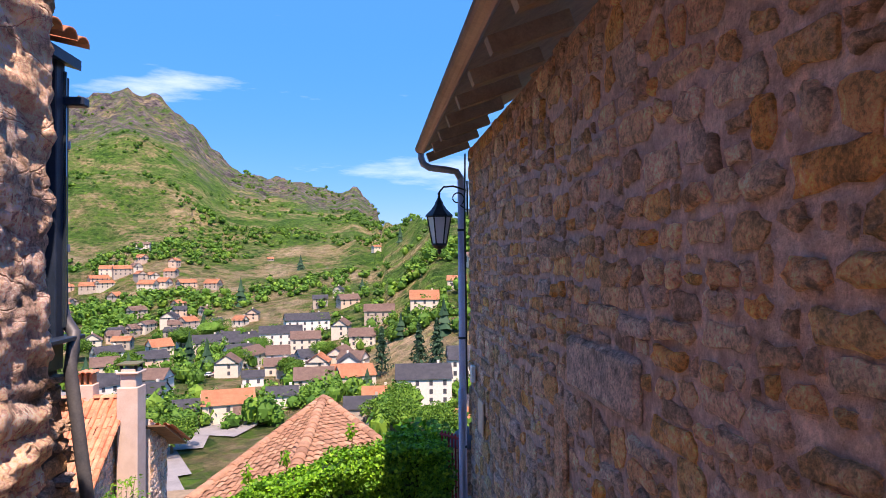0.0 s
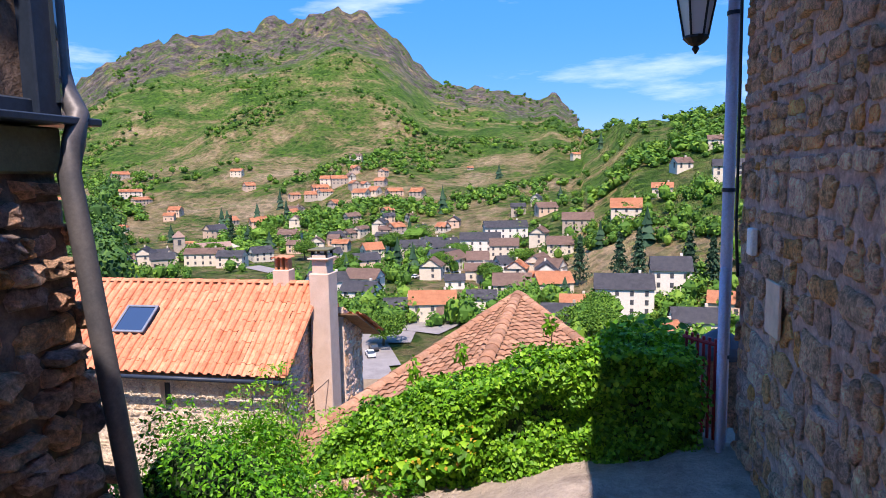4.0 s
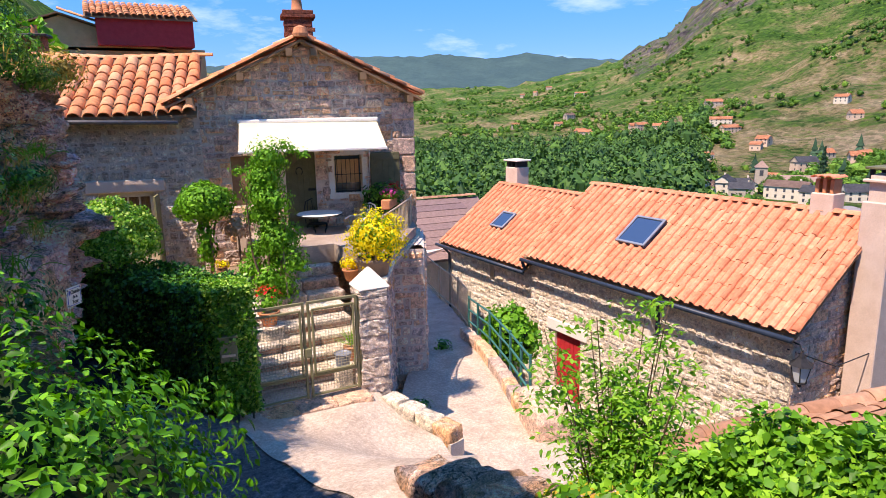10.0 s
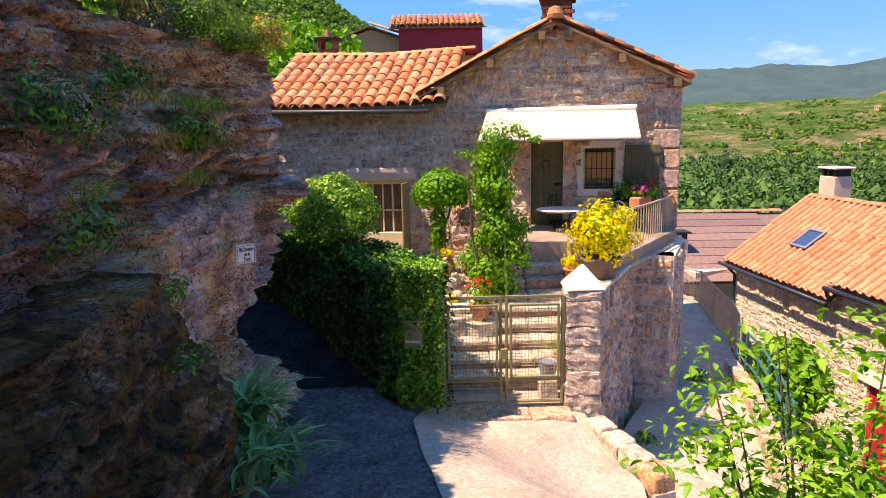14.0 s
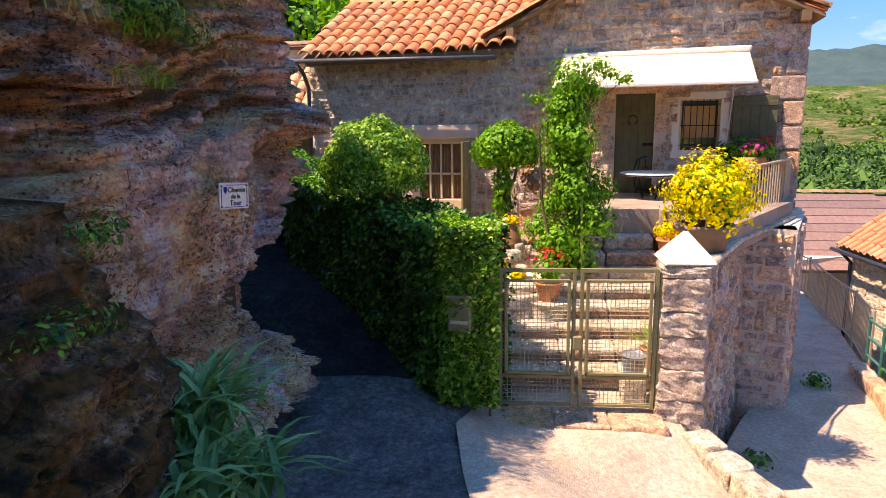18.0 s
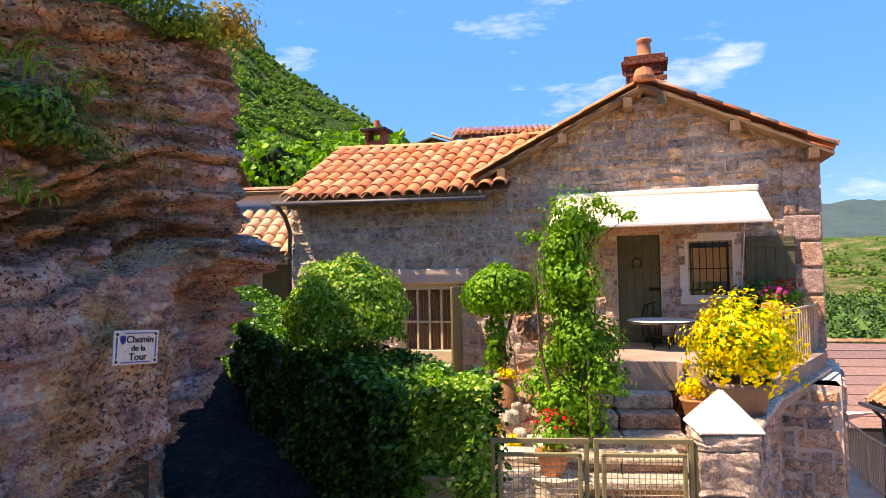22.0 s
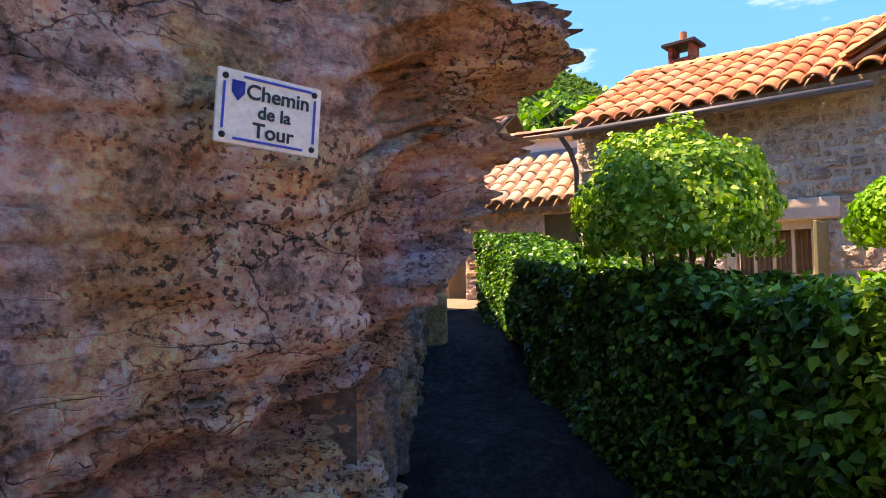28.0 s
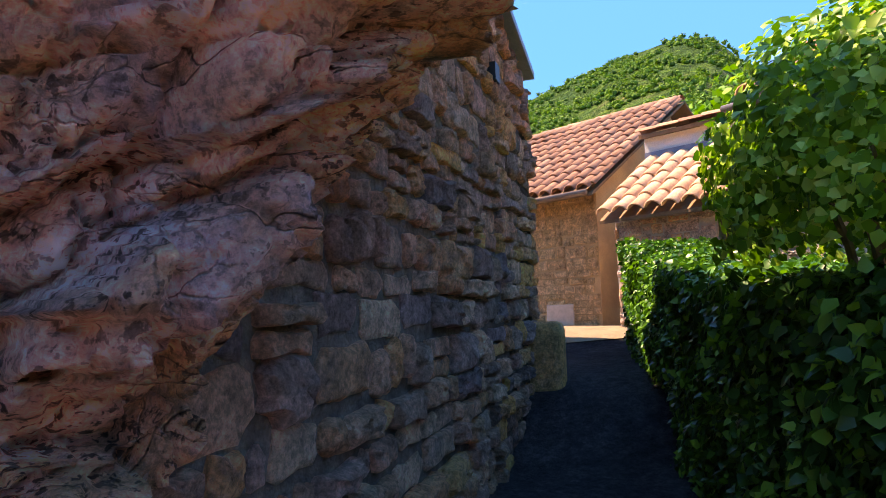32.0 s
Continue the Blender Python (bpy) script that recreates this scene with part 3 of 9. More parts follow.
def ridge_tiles(parent, a, b, material, size=0.24, course=0.36, seed=5):
    rnd = random.Random(seed)
    a, b = Vector(a), Vector(b)
    v = (b - a).normalized()
    u = v.cross(UP).normalized()
    w = u.cross(v)
    places = []
    for i in range(int((b - a).length / course)):
        p = a + v * (i * course) + w * rnd.uniform(0, 0.015)
        places.append((0, Matrix(((u.x * size, v.x * course * 1.25, w.x * size, p.x), (u.y * size, v.y * course * 1.25, w.y * size, p.y), (u.z * size, v.z * course * 1.25, w.z * size, p.z), (0, 0, 0, 1)))))
    ob = joined("ridge_tiles", TILES, places, material, parent, True)
    return ob


# ---- foliage ----
def leaf_cloud(name, pts, nrm, size, material, parent, seed=1, droop=0.3, spread=0.7, slim=1.0):
    """One mesh of folded leaves at the points, facing roughly along the normals."""
    g = np.random.default_rng(seed)
    pts, nrm = np.asarray(pts, float), np.asarray(nrm, float)
    k = len(pts)
    nn = nrm + g.normal(0, spread, (k, 3))
    nn /= np.linalg.norm(nn, axis=1)[:, None] + 1e-9
    d = g.normal(0, 1, (k, 3)) - np.array((0, 0, droop * 2))
    d -= nn * (d * nn).sum(1)[:, None]
    d /= np.linalg.norm(d, axis=1)[:, None] + 1e-9
    e = np.cross(nn, d)
    sz = size * g.uniform(0.6, 1.3, k)[:, None]
    wd = 0.40 * slim
    v = np.stack([pts, pts + sz * (0.28 * d + wd * e + 0.08 * nn), pts + sz * (0.64 * d + wd * 0.66 * e + 0.05 * nn), pts + sz * (d - 0.10 * nn), pts + sz * (0.64 * d - wd * 0.66 * e + 0.05 * nn), pts + sz * (0.28 * d - wd * e + 0.08 * nn), pts + sz * 0.45 * d], 1)
    i = np.arange(k)[:, None] * 7
    f = np.concatenate([i + np.array(q) for q in ((0, 6, 1), (1, 6, 2), (2, 6, 3), (3, 6, 4), (4, 6, 5), (5, 6, 0))])
    me = bpy.data.meshes.new(name)
    me.vertices.add(7 * k)
    me.vertices.foreach_set("co", v.reshape(-1))
    me.loops.add(f.size)
    me.loops.foreach_set("vertex_index", f.reshape(-1).astype(np.int32))
    me.polygons.add(len(f))
    me.polygons.foreach_set("loop_start", np.arange(0, f.size, 3, dtype=np.int32))
    me.polygons.foreach_set("loop_total", np.full(len(f), 3, dtype=np.int32))
    me.update()
    me.materials.append(material)
    ob = new(name, me)
    ob.parent = parent
    return ob


def blob_points(c, r, k, seed=1, lump=0.25, freq=1.6, shell=0.35, low=-0.6):
    """Points and normals in the outer shell of a lumpy ellipsoid."""
    g = np.random.default_rng(seed)
    d = g.normal(0, 1, (int(k * 1.6), 3))
    d /= np.linalg.norm(d, axis=1)[:, None]
    d = d[d[:, 2] > low][:k]
    out = []
    for q in d:
        f = 1 + lump * noise.noise(Vector(q) * freq + Vector((seed * 3.1, 0, 0))) * 1.6
        out.append(f * (1 - shell * g.random() ** 2))
    s = np.array(out)[:, None]
    return np.array(c) + d * np.array(r) * s, d / np.array(r)


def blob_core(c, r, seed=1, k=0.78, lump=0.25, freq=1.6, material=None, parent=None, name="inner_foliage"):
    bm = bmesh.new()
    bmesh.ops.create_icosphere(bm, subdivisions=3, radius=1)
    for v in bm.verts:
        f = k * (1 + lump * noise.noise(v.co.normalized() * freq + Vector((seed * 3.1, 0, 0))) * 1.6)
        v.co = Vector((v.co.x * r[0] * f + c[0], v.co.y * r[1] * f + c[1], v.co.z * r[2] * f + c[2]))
    return part(name, bm, material or DARK_FILLER, parent)


# ---- ground of the lane ----
KNOTS = [(0, -5, 1.3), (0, 0, 0.0), (0, 2, -0.52), (0, 3.9, -1.08), (-0.5, 5.6, -1.55), (-0.2, 7.6, -1.68), (-0.3, 8.2, -1.82), (-0.7, 8.2, -2.0), (-1.2, 8.2, -2.2), (0.9, 8.2, -1.62), (-1.1, 7.0, -2.0), (-2.4, 7.5, -2.5), (-3.9, 7.4, -2.97), (-5.1, 7.1, -3.4), (-6.4, 6.7, -3.72), (-7.6, 6.4, -3.95), (-9.2, 8.2, -4.28), (-8.0, 9.4, -4.5), (-9.0, 5.4, -3.85), (-11.0, 4.2, -3.35), (-13.5, 2.8, -2.85), (-17, 1.0, -2.62), (-20, -0.5, -2.5)]


def ground(x, y):
    sw = sz = 0.0
    for kx, ky, kz in KNOTS:
        w = 1 / ((x - kx) ** 2 + (y - ky) ** 2 + 0.25) ** 2
        sw += w
        sz += w * kz
    return sz / sw


def strip(name, left, right, material, across=10, along=8, lift=0.0, fn=ground, parent=None, bump=0.012):
    verts, faces, rows = [], [], []
    stations = []
    for i in range(len(left) - 1):
        for k in range(along):
            t = k / along
            stations.append((Vector(left[i]).lerp(Vector(left[i + 1]), t), Vector(right[i]).lerp(Vector(right[i + 1]), t)))
    stations.append((Vector(left[-1]), Vector(right[-1])))
    for a, b in stations:
        for j in range(across + 1):
            p = a.lerp(b, j / across)
            verts.append((p.x, p.y, fn(p.x, p.y) + lift + bump * noise.noise((p.x * 2.1, p.y * 2.1, 0))))
    w = across + 1
    for i in range(len(stations) - 1):
        for j in range(across):
            faces.append((i * w + j, i * w + j + 1, (i + 1) * w + j + 1, (i + 1) * w + j))
    return raw(name, verts, faces, material, parent, True)


lane = strip("road_top", [(-1.7, -6), (-1.7, 1), (-2.7, 4), (-2.9, 5.2), (-3.0, 5.6)], [(1.2, -6), (1.2, 1), (1.2, 5), (1.2, 8.7), (-1.4, 8.6)], LANE_TOP, 24, 10)
tagged(lane, "steep pale worn concrete lane", "lane", kind="structure")
lane1 = strip("road_lane", [(-3.0, 5.6), (-4.5, 4.9), (-6, 4.5), (-8, 4.4), (-9.2, 4.0)], [(-1.4, 8.6), (-3.2, 8.4), (-4.5, 8.35), (-5.8, 8.35), (-9.45, 9.3)], ASPHALT, 24, 10)
tagged(lane1, "steep dark asphalt lane with worn patches", "lane", kind="structure")
lane2 = strip("road_passage", [(-8.9, 4.1), (-10.6, 3.1), (-13, 1.9), (-16.5, 0.0), (-20, -2)], [(-9.5, 7.3), (-11, 6.1), (-13.6, 4.2), (-17.3, 1.6), (-20.6, 0.4)], ASPHALT_SHADED, 14, 10, lift=0.004)
tagged(lane2, "narrow asphalt passage between wall and hedge", "lane", kind="structure")


def low_ground(x, y):
    t = max(0.0, min(1.0, (x + 19) / 12.5))
    return -6.05 + 1.2 * t - 0.0 * y


low_lane = strip("road_low", [(-5.2, 8.4), (-7.7, 9.7), (-9.5, 9.5), (-11.5, 10.6), (-13.8, 12.0), (-17, 12.8), (-21, 13.6), (-26, 14.5)],
                 [(-4.6, 11.2), (-7.0, 11.3), (-8.6, 11.8), (-11.2, 12.7), (-13.8, 13.5), (-17, 14.6), (-21, 15.6), (-26, 16.5)], CONCRETE, 12, 8, fn=low_ground)
tagged(low_lane, "pale concrete lane curving below the terrace", "lane", kind="structure")
court = strip("pavement_court", [(-9.3, 7.15), (-8.5, 7.0), (-7.6, 7.12), (-6.6, 7.27), (-5.7, 7.42), (-4.7, 7.62)], [(-9.3, 9.2), (-8.7, 9.25), (-7.8, 9.5), (-6.4, 9.2), (-5.6, 8.8), (-4.7, 8.25)], CONCRETE, 14, 10, lift=0.02)
tagged(court, "pale concrete forecourt in front of the gate", "pavement", kind="structure")

# the hillside under the houses
def hill(x, y):
    z = min(ground(x, y) - 0.5, low_ground(x, y) - 0.25)
    if y > 10.5:
        z = min(z, low_ground(x, y) - 0.3 - 0.75 * max(0, min(5, y - 12.5 - 0.2 * (-13 - x))))
    if x > -8 and y > 8.6:
        z = min(z, -4.9 - 0.45 * (y - 8.6))
    return max(z, -9 - 0.85 * max(0, y - 20))


under = strip("ground_bank", [(-40, -20), (-40, 32)], [(30, -20), (30, 32)], SOIL, 110, 90, fn=lambda x, y: hill(x, y) - 0.1, bump=0.1)
tagged(under, "dry earth bank below the lanes", "ground", kind="structure")

# ---- far country ----
SKYLINE = [(-180, 8), (-60, 8), (-25, 7), (-12, 4.8), (-8.9, 4.4), (-5.4, 4.1), (-3.6, 4.2), (-1.9, 3.9), (-0.1, 3.4), (1.3, 3.7), (1.7, 5.1), (2.6, 5.8), (3.5, 6.5), (5.0, 6.2), (6.1, 6.4), (7.2, 6.7), (8.6, 7.4), (11.0, 7.4), (12.8, 7.6), (14.2, 8.2), (15.6, 9.6), (17.0, 11.2), (18.7, 12.5), (21.0, 13.6), (21.9, 14.0), (22.6, 13.9), (25.4, 13.3), (26.8, 12.8), (30.1, 12.2), (34.6, 11.3), (36.8, 10.9), (40, 9.0), (41.7, 7.6), (43.7, 5.8), (46.4, 4.6), (47.8, 3.9), (55.8, 2.2), (74, 2.0), (85, 4.5), (96, 10.4), (102, 14), (107.6, 17.1), (109.3, 18.2), (110.5, 19.4), (111.7, 20.6), (114.2, 21.0), (118.2, 20.3), (122.3, 19.2), (127.1, 17.5), (145, 14), (180, 8)]
RIDGE = [(-180, 420), (-12, 430), (-3, 520), (1.0, 900), (2.2, 1700), (12, 1750), (44, 1750), (49, 1900), (74, 1900), (86, 900), (98, 520), (180, 480)]
FLAT = [(-180, 140), (-12, 165), (0, 190), (4, 235), (12, 290), (24, 400), (44, 520), (50, 620), (74, 700), (86, 160), (98, 60), (180, 60)]
CURVE = [(-180, 1.0), (0, 1.0), (2, 1.15), (10, 1.3), (30, 1.4), (60, 1.3), (80, 1.2), (180, 1.2)]


def pick(table, h):
    for (a, va), (b, vb) in zip(table, table[1:]):
        if a <= h <= b:
            return va + (vb - va) * (h - a) / (b - a)
    return table[-1][1]


def land(h, r):
    """Height of the country at heading h (degrees left of +y) and distance r."""
    R, F, E = pick(RIDGE, h), pick(FLAT, h), pick(SKYLINE, h)
    back = max(0.0, min(1.0, (h - 84) / 14)) if h > 0 else max(0.0, min(1.0, (-h - 30) / 20))
    floor = -39 * (1 - back) - 4 * back
    top = R * math.tan(radians(E)) + 1.0
    x, y = -r * math.sin(radians(h)), r * math.cos(radians(h))
    small = noise.fractal(Vector((x, y, 3)) * 0.02, 0.9, 2.1, 5) * min(14, r * 0.004)
    if r < F:
        t = min(1, max(0, (r - 28) / 80))
        z = -11 * (1 - back) - 4 * back
        return z + (floor - z) * t * t * (3 - 2 * t) + small * min(1, r / 150)
    t = (r - F) / (R - F)
    if t <= 1:
        fold = noise.fractal(Vector((x, y, 0)) * 0.004, 1.0, 2.0, 5) * 0.16 * t * (1 - t) * 2.2
        rough = noise.fractal(Vector((x, y, 9)) * 0.013, 0.7, 2.1, 4) * max(0, t - 0.6) * 0.20 * (R > 900)
        return floor + (top - floor) * (t ** pick(CURVE, h) + fold + rough) + small
    return top * max(0.2, 1 - (t - 1) * 0.8) + small


def polar(h, r, dz=0.0):
    return Vector((-r * math.sin(radians(h)), r * math.cos(radians(h)), land(h, r) + dz))


def terrain_mat():
    n = Nodes("valley_ground")
    sep = n.node("SeparateXYZ", 2, Vector=n.pos)
    nz = n.node("SeparateXYZ", 2, Vector=n.t.nodes.new("ShaderNodeNewGeometry").outputs["Normal"])
    dry = n.t.nodes.new("ShaderNodeAttribute")
    dry.attribute_name = "dry"
    flat = n.node("Mapping", 0, Vector=n.pos, Scale=(1.0, 1.0, 1.6))
    patch = n.math("ADD", n.noise(0.014, 10, 0.72, vec=flat), n.math("MULTIPLY", dry.outputs["Fac"], 0.085))
    g = n.ramp(patch, (0.36, (0.045, 0.13, 0.022)), (0.46, (0.10, 0.21, 0.038)), (0.53, (0.20, 0.24, 0.08)), (0.59, (0.40, 0.31, 0.15)), (0.70, (0.58, 0.44, 0.27)))
    bush = n.t.nodes.new("ShaderNodeTexVoronoi")
    bush.inputs["Scale"].default_value = 0.17
    n.t.links.new(n.node("VectorMath", 0, p_operation="ADD", i0=n.pos, i1=n.node("VectorMath", 0, p_operation="SCALE", i0=n.node("TexNoise", 1, Vector=n.pos, Scale=0.2, Detail=4.0), Scale=9.0)), bush.inputs["Vector"])
    dots = n.ramp(bush.outputs["Distance"], (0.42, 1.0), (0.58, 0.0))
    cover = n.math("MULTIPLY", n.ramp(n.noise(0.018, 8, 0.7), (0.42, 1.0), (0.60, 0.5)), n.ramp(patch, (0.52, 1.0), (0.64, 0.45)))
    leafc = n.ramp(n.node("SeparateColor", 0, Color=bush.outputs["Color"]), (0.0, (0.022, 0.075, 0.014)), (0.5, (0.06, 0.17, 0.024)), (1.0, (0.16, 0.32, 0.04)))
    g = n.mix(n.math("MULTIPLY", dots, cover), g, leafc)
    g = n.mix(0.7, g, n.ramp(n.noise(0.16, 9, 0.82), (0.36, 0.6), (0.64, 1.65)), "MULTIPLY")
    streak = n.node("Mapping", 0, Vector=n.pos, Scale=(1.0, 1.0, 0.22))
    rock = n.ramp(n.noise(0.05, 10, 0.82, vec=streak), (0.36, (0.03, 0.028, 0.034)), (0.48, (0.12, 0.10, 0.104)), (0.60, (0.34, 0.275, 0.265)))
    att = n.t.nodes.new("ShaderNodeAttribute")
    att.attribute_name = "cliff"
    hi = n.ramp(n.math("ADD", att.outputs["Fac"], n.math("MULTIPLY", n.noise(0.010, 10, 0.78), 0.9)), (0.66, 0.0), (0.76, 1.0))
    steep = n.ramp(n.math("ADD", nz, n.math("MULTIPLY", n.noise(0.02, 8, 0.75), 0.45)), (0.86, 1.0), (1.0, 0.0))
    f = n.math("MAXIMUM", hi, n.math("MULTIPLY", steep, n.math("MINIMUM", n.math("MULTIPLY", att.outputs["Fac"], 5.0), 0.8)))
    f = n.math("MULTIPLY", f, n.ramp(n.noise(0.045, 10, 0.82), (0.43, 0.05), (0.53, 1.0)))
    n.bump(n.math("ADD", n.noise(0.08, 11, 0.85), n.math("MULTIPLY", dots, 0.25)), 1.0, 13.0)
    return n.done(n.mix(f, g, rock), 0.95, 0.0, 0.1)


TERRAIN = terrain_mat()
radii = [26 * (1.042 ** i) for i in range(112)]
heads = [-180 + 3 * i for i in range(46)] + [-42 + 0.75 * i for i in range(40)] + [-12 + 0.35 * i for i in range(172)] + [48.2 + 0.75 * i for i in range(107)] + [128.45 + 3 * i for i in range(18)] + [180]
tv, tf = [], []
for h in heads:
    for r in radii:
        tv.append(polar(h, r))
nr = len(radii)
for i in range(len(heads) - 1):
    for j in range(nr - 1):
        tf.append((i * nr + j, i * nr + j + 1, (i + 1) * nr + j + 1, (i + 1) * nr + j))
country = raw("ground_valley", tv, tf, TERRAIN, None, True)
cliff = country.data.attributes.new("cliff", "FLOAT", "POINT")
vals, arid = [], []
for h in heads:
    R, F = pick(RIDGE, h), pick(FLAT, h)
    for r in radii:
        t = (r - F) / (R - F)
        k = max(0.0, min(1.0, (t - 0.48) / 0.42)) if R > 900 and 1.2 < h < 47 else 0.12 * (h > 90)
        vals.append(k * 0.52)
        arid.append(math.exp(-((t - 0.10) / 0.22) ** 2) * (1.5 if h < 1 else 1.0) if h < 90 else -1.2)
cliff.data.foreach_set("value", vals)
country.data.attributes.new("dry", "FLOAT", "POINT").data.foreach_set("value", arid)
tagged(country, "green valley with dry terraces below rocky mountains", "valley", kind="structure")

# the wooded range that closes the valley, with blue haze mixed into its colour
FOREST_HAZE = rough_mat("hazy_distant_forest", (0.028, 0.066, 0.072), (0.048, 0.098, 0.095), 0.006, 0.95, 0.5, 8.0, 0.05)
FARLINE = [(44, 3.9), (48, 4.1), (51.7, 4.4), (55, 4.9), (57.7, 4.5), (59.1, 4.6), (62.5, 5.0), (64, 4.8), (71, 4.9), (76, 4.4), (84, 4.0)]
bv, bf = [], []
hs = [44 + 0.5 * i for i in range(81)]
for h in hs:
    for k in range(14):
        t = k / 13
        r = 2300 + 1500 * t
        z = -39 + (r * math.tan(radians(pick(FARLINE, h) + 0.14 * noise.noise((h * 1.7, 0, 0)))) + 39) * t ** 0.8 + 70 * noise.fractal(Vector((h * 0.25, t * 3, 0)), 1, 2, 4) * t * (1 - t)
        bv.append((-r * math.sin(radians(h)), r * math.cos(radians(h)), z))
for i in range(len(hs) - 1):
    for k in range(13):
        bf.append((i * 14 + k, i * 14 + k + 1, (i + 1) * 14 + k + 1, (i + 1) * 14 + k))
tagged(raw("backdrop_range", bv, bf, FOREST_HAZE, None, True), "bluish wooded mountain range far down the valley", "mountains", kind="structure")

# ---- woods and trees of the valley ----
LEAF_FAR = leaf_mat("valley_tree_leaf", (0.03, 0.10, 0.014), (0.07, 0.19, 0.022), (0.16, 0.30, 0.035), 0.7, 0.1, 0.02)
LEAF_WOOD = leaf_mat("valley_wood_leaf", (0.016, 0.062, 0.018), (0.04, 0.12, 0.026), (0.09, 0.21, 0.035), 0.7, 0.1, 0.02)
LEAF_HILL = leaf_mat("hill_tree_leaf", (0.035, 0.11, 0.016), (0.09, 0.23, 0.026), (0.20, 0.37, 0.042), 0.7, 0.2, 0.03)
LEAF_PINE = leaf_mat("conifer_needle", (0.012, 0.045, 0.022), (0.022, 0.07, 0.035), (0.045, 0.11, 0.06), 0.7, 0.05, 0.05)


def clump_shape(seed, tall=1.0, leaves=30, leaf=1.0):
    """A far crown: a dark heart wrapped in loose sprays of leaves."""
    rnd = random.Random(seed)
    bm = bmesh.new()
    bmesh.ops.create_icosphere(bm, subdivisions=1, radius=0.33)
    for v in bm.verts:
        v.co = Vector((v.co.x * rnd.uniform(0.8, 1.15), v.co.y * rnd.uniform(0.8, 1.15), v.co.z * rnd.uniform(0.9, 1.25) * tall + 0.46 * tall))
    pts, faces = [tuple(v.co) for v in bm.verts], [tuple(v.index for v in q.verts) for q in bm.faces]
    bm.free()
    lobes = [(Vector((rnd.uniform(-0.24, 0.24), rnd.uniform(-0.24, 0.24), rnd.uniform(0.3, 0.78) * tall)), rnd.uniform(0.2, 0.3)) for _ in range(5)]
    for k in range(leaves):
        c, r = lobes[k % 5]
        d = Vector((rnd.gauss(0, 1), rnd.gauss(0, 1), rnd.gauss(0.35, 1))).normalized()
        p = c + d * r
        a = (d + Vector((rnd.gauss(0, 0.5), rnd.gauss(0, 0.5), rnd.gauss(0.2, 0.5)))).normalized()
        u = a.orthogonal().normalized()
        v = a.cross(u)
        q = rnd.uniform(0.08, 0.15) * leaf
        b = len(pts)
        pts += [tuple(p + u * q * rnd.uniform(0.7, 1.2)), tuple(p + v * q * rnd.uniform(0.7, 1.2)), tuple(p - u * q * rnd.uniform(0.7, 1.2)), tuple(p - v * q * rnd.uniform(0.7, 1.2))]
        faces += [(b, b + 1, b + 2), (b, b + 2, b + 3)]
    return np.array(pts), faces


def cone_shape(seed):
    rnd = random.Random(seed)
    pts, faces = [], []
    for t in range(5):
        z0, r0 = 0.08 + t * 0.18, 0.30 * (1 - t / 5.6)
        c = len(pts)
        pts.append((0, 0, z0 + 0.34))
        for k in range(8):
            a = 2 * math.pi * k / 8 + rnd.random()
            q = r0 * rnd.uniform(0.7, 1.15)
            pts.append((q * math.cos(a), q * math.sin(a), z0 + rnd.uniform(-0.03, 0.03)))
        faces += [(c, c + 1 + k, c + 1 + (k + 1) % 8) for k in range(8)]
    return np.array(pts), faces


CLUMPS = [clump_shape(s, 1.0, 28, 0.95) for s in range(8)]
ROUND_CLUMPS = [clump_shape(40 + s, 1.0, 80, 0.58) for s in range(6)]
FINE_CLUMPS = [clump_shape(20 + s, 1.2, 90, 0.55) for s in range(5)]
CONES = [cone_shape(s) for s in range(3)]


def scatter(name, label, shapes, k, hr, rr, size, material, dense=0.0, seed=1, freq=0.02, tall=(0.8, 1.3), grow=0.0):
    rnd = random.Random(seed)
    places = []
    while len(places) < k:
        h = rnd.uniform(*hr)
        u = rnd.random()
        r = math.exp(math.log(rr[0]) + u * (math.log(rr[1]) - math.log(rr[0])))
        p = polar(h, r)
        if noise.noise(Vector((p.x, p.y, 0)) * freq) < dense * rnd.random():
            k -= 0.35
            continue
        s = rnd.uniform(*size) * (1 + grow * r / 1000)
        a = rnd.uniform(0, 6.28)
        t = s * rnd.uniform(*tall)
        places.append((rnd.randrange(len(shapes)), Matrix.Translation(p - UP * 0.12 * t) @ Matrix.Rotation(a, 4, "Z") @ Matrix.Diagonal((s * 1.1, s * 1.1, t, 1))))
    ob = joined(name, shapes, places, material, None)
    return tagged(ob, label, "trees", kind="stuff")


scatter("valley_trees", "green broadleaf trees scattered through the village", ROUND_CLUMPS, 1350, (-13, 46), (125, 480), (3.2, 8.0), LEAF_FAR, 0.25, 71)
scatter("hillside_shrubs", "green scrub and trees on the mountain slopes", CLUMPS, 7500, (-14, 62), (330, 1600), (3.5, 8), LEAF_FAR, 0.35, 72, 0.008, (0.6, 1.0), 0.3)
scatter("slope_scrub", "scrub and small trees on the far valley side", CLUMPS, 3200, (38, 78), (560, 1750), (5, 11), LEAF_FAR, 0.3, 77, 0.01, (0.6, 1.0))
scatter("river_wood", "dense dark wood along the valley floor", FINE_CLUMPS, 1700, (40, 76), (230, 700), (8, 14), LEAF_WOOD, -0.4, 73, 0.02, (0.9, 1.5))
scatter("near_slope_trees", "trees on the slope below the village lane", ROUND_CLUMPS, 90, (36, 76), (75, 210), (5, 9), LEAF_FAR, 0.1, 74)
scatter("conifers", "dark conifers among the houses", CONES, 45, (-10, 60), (200, 620), (9, 15), LEAF_PINE, 0.1, 75)
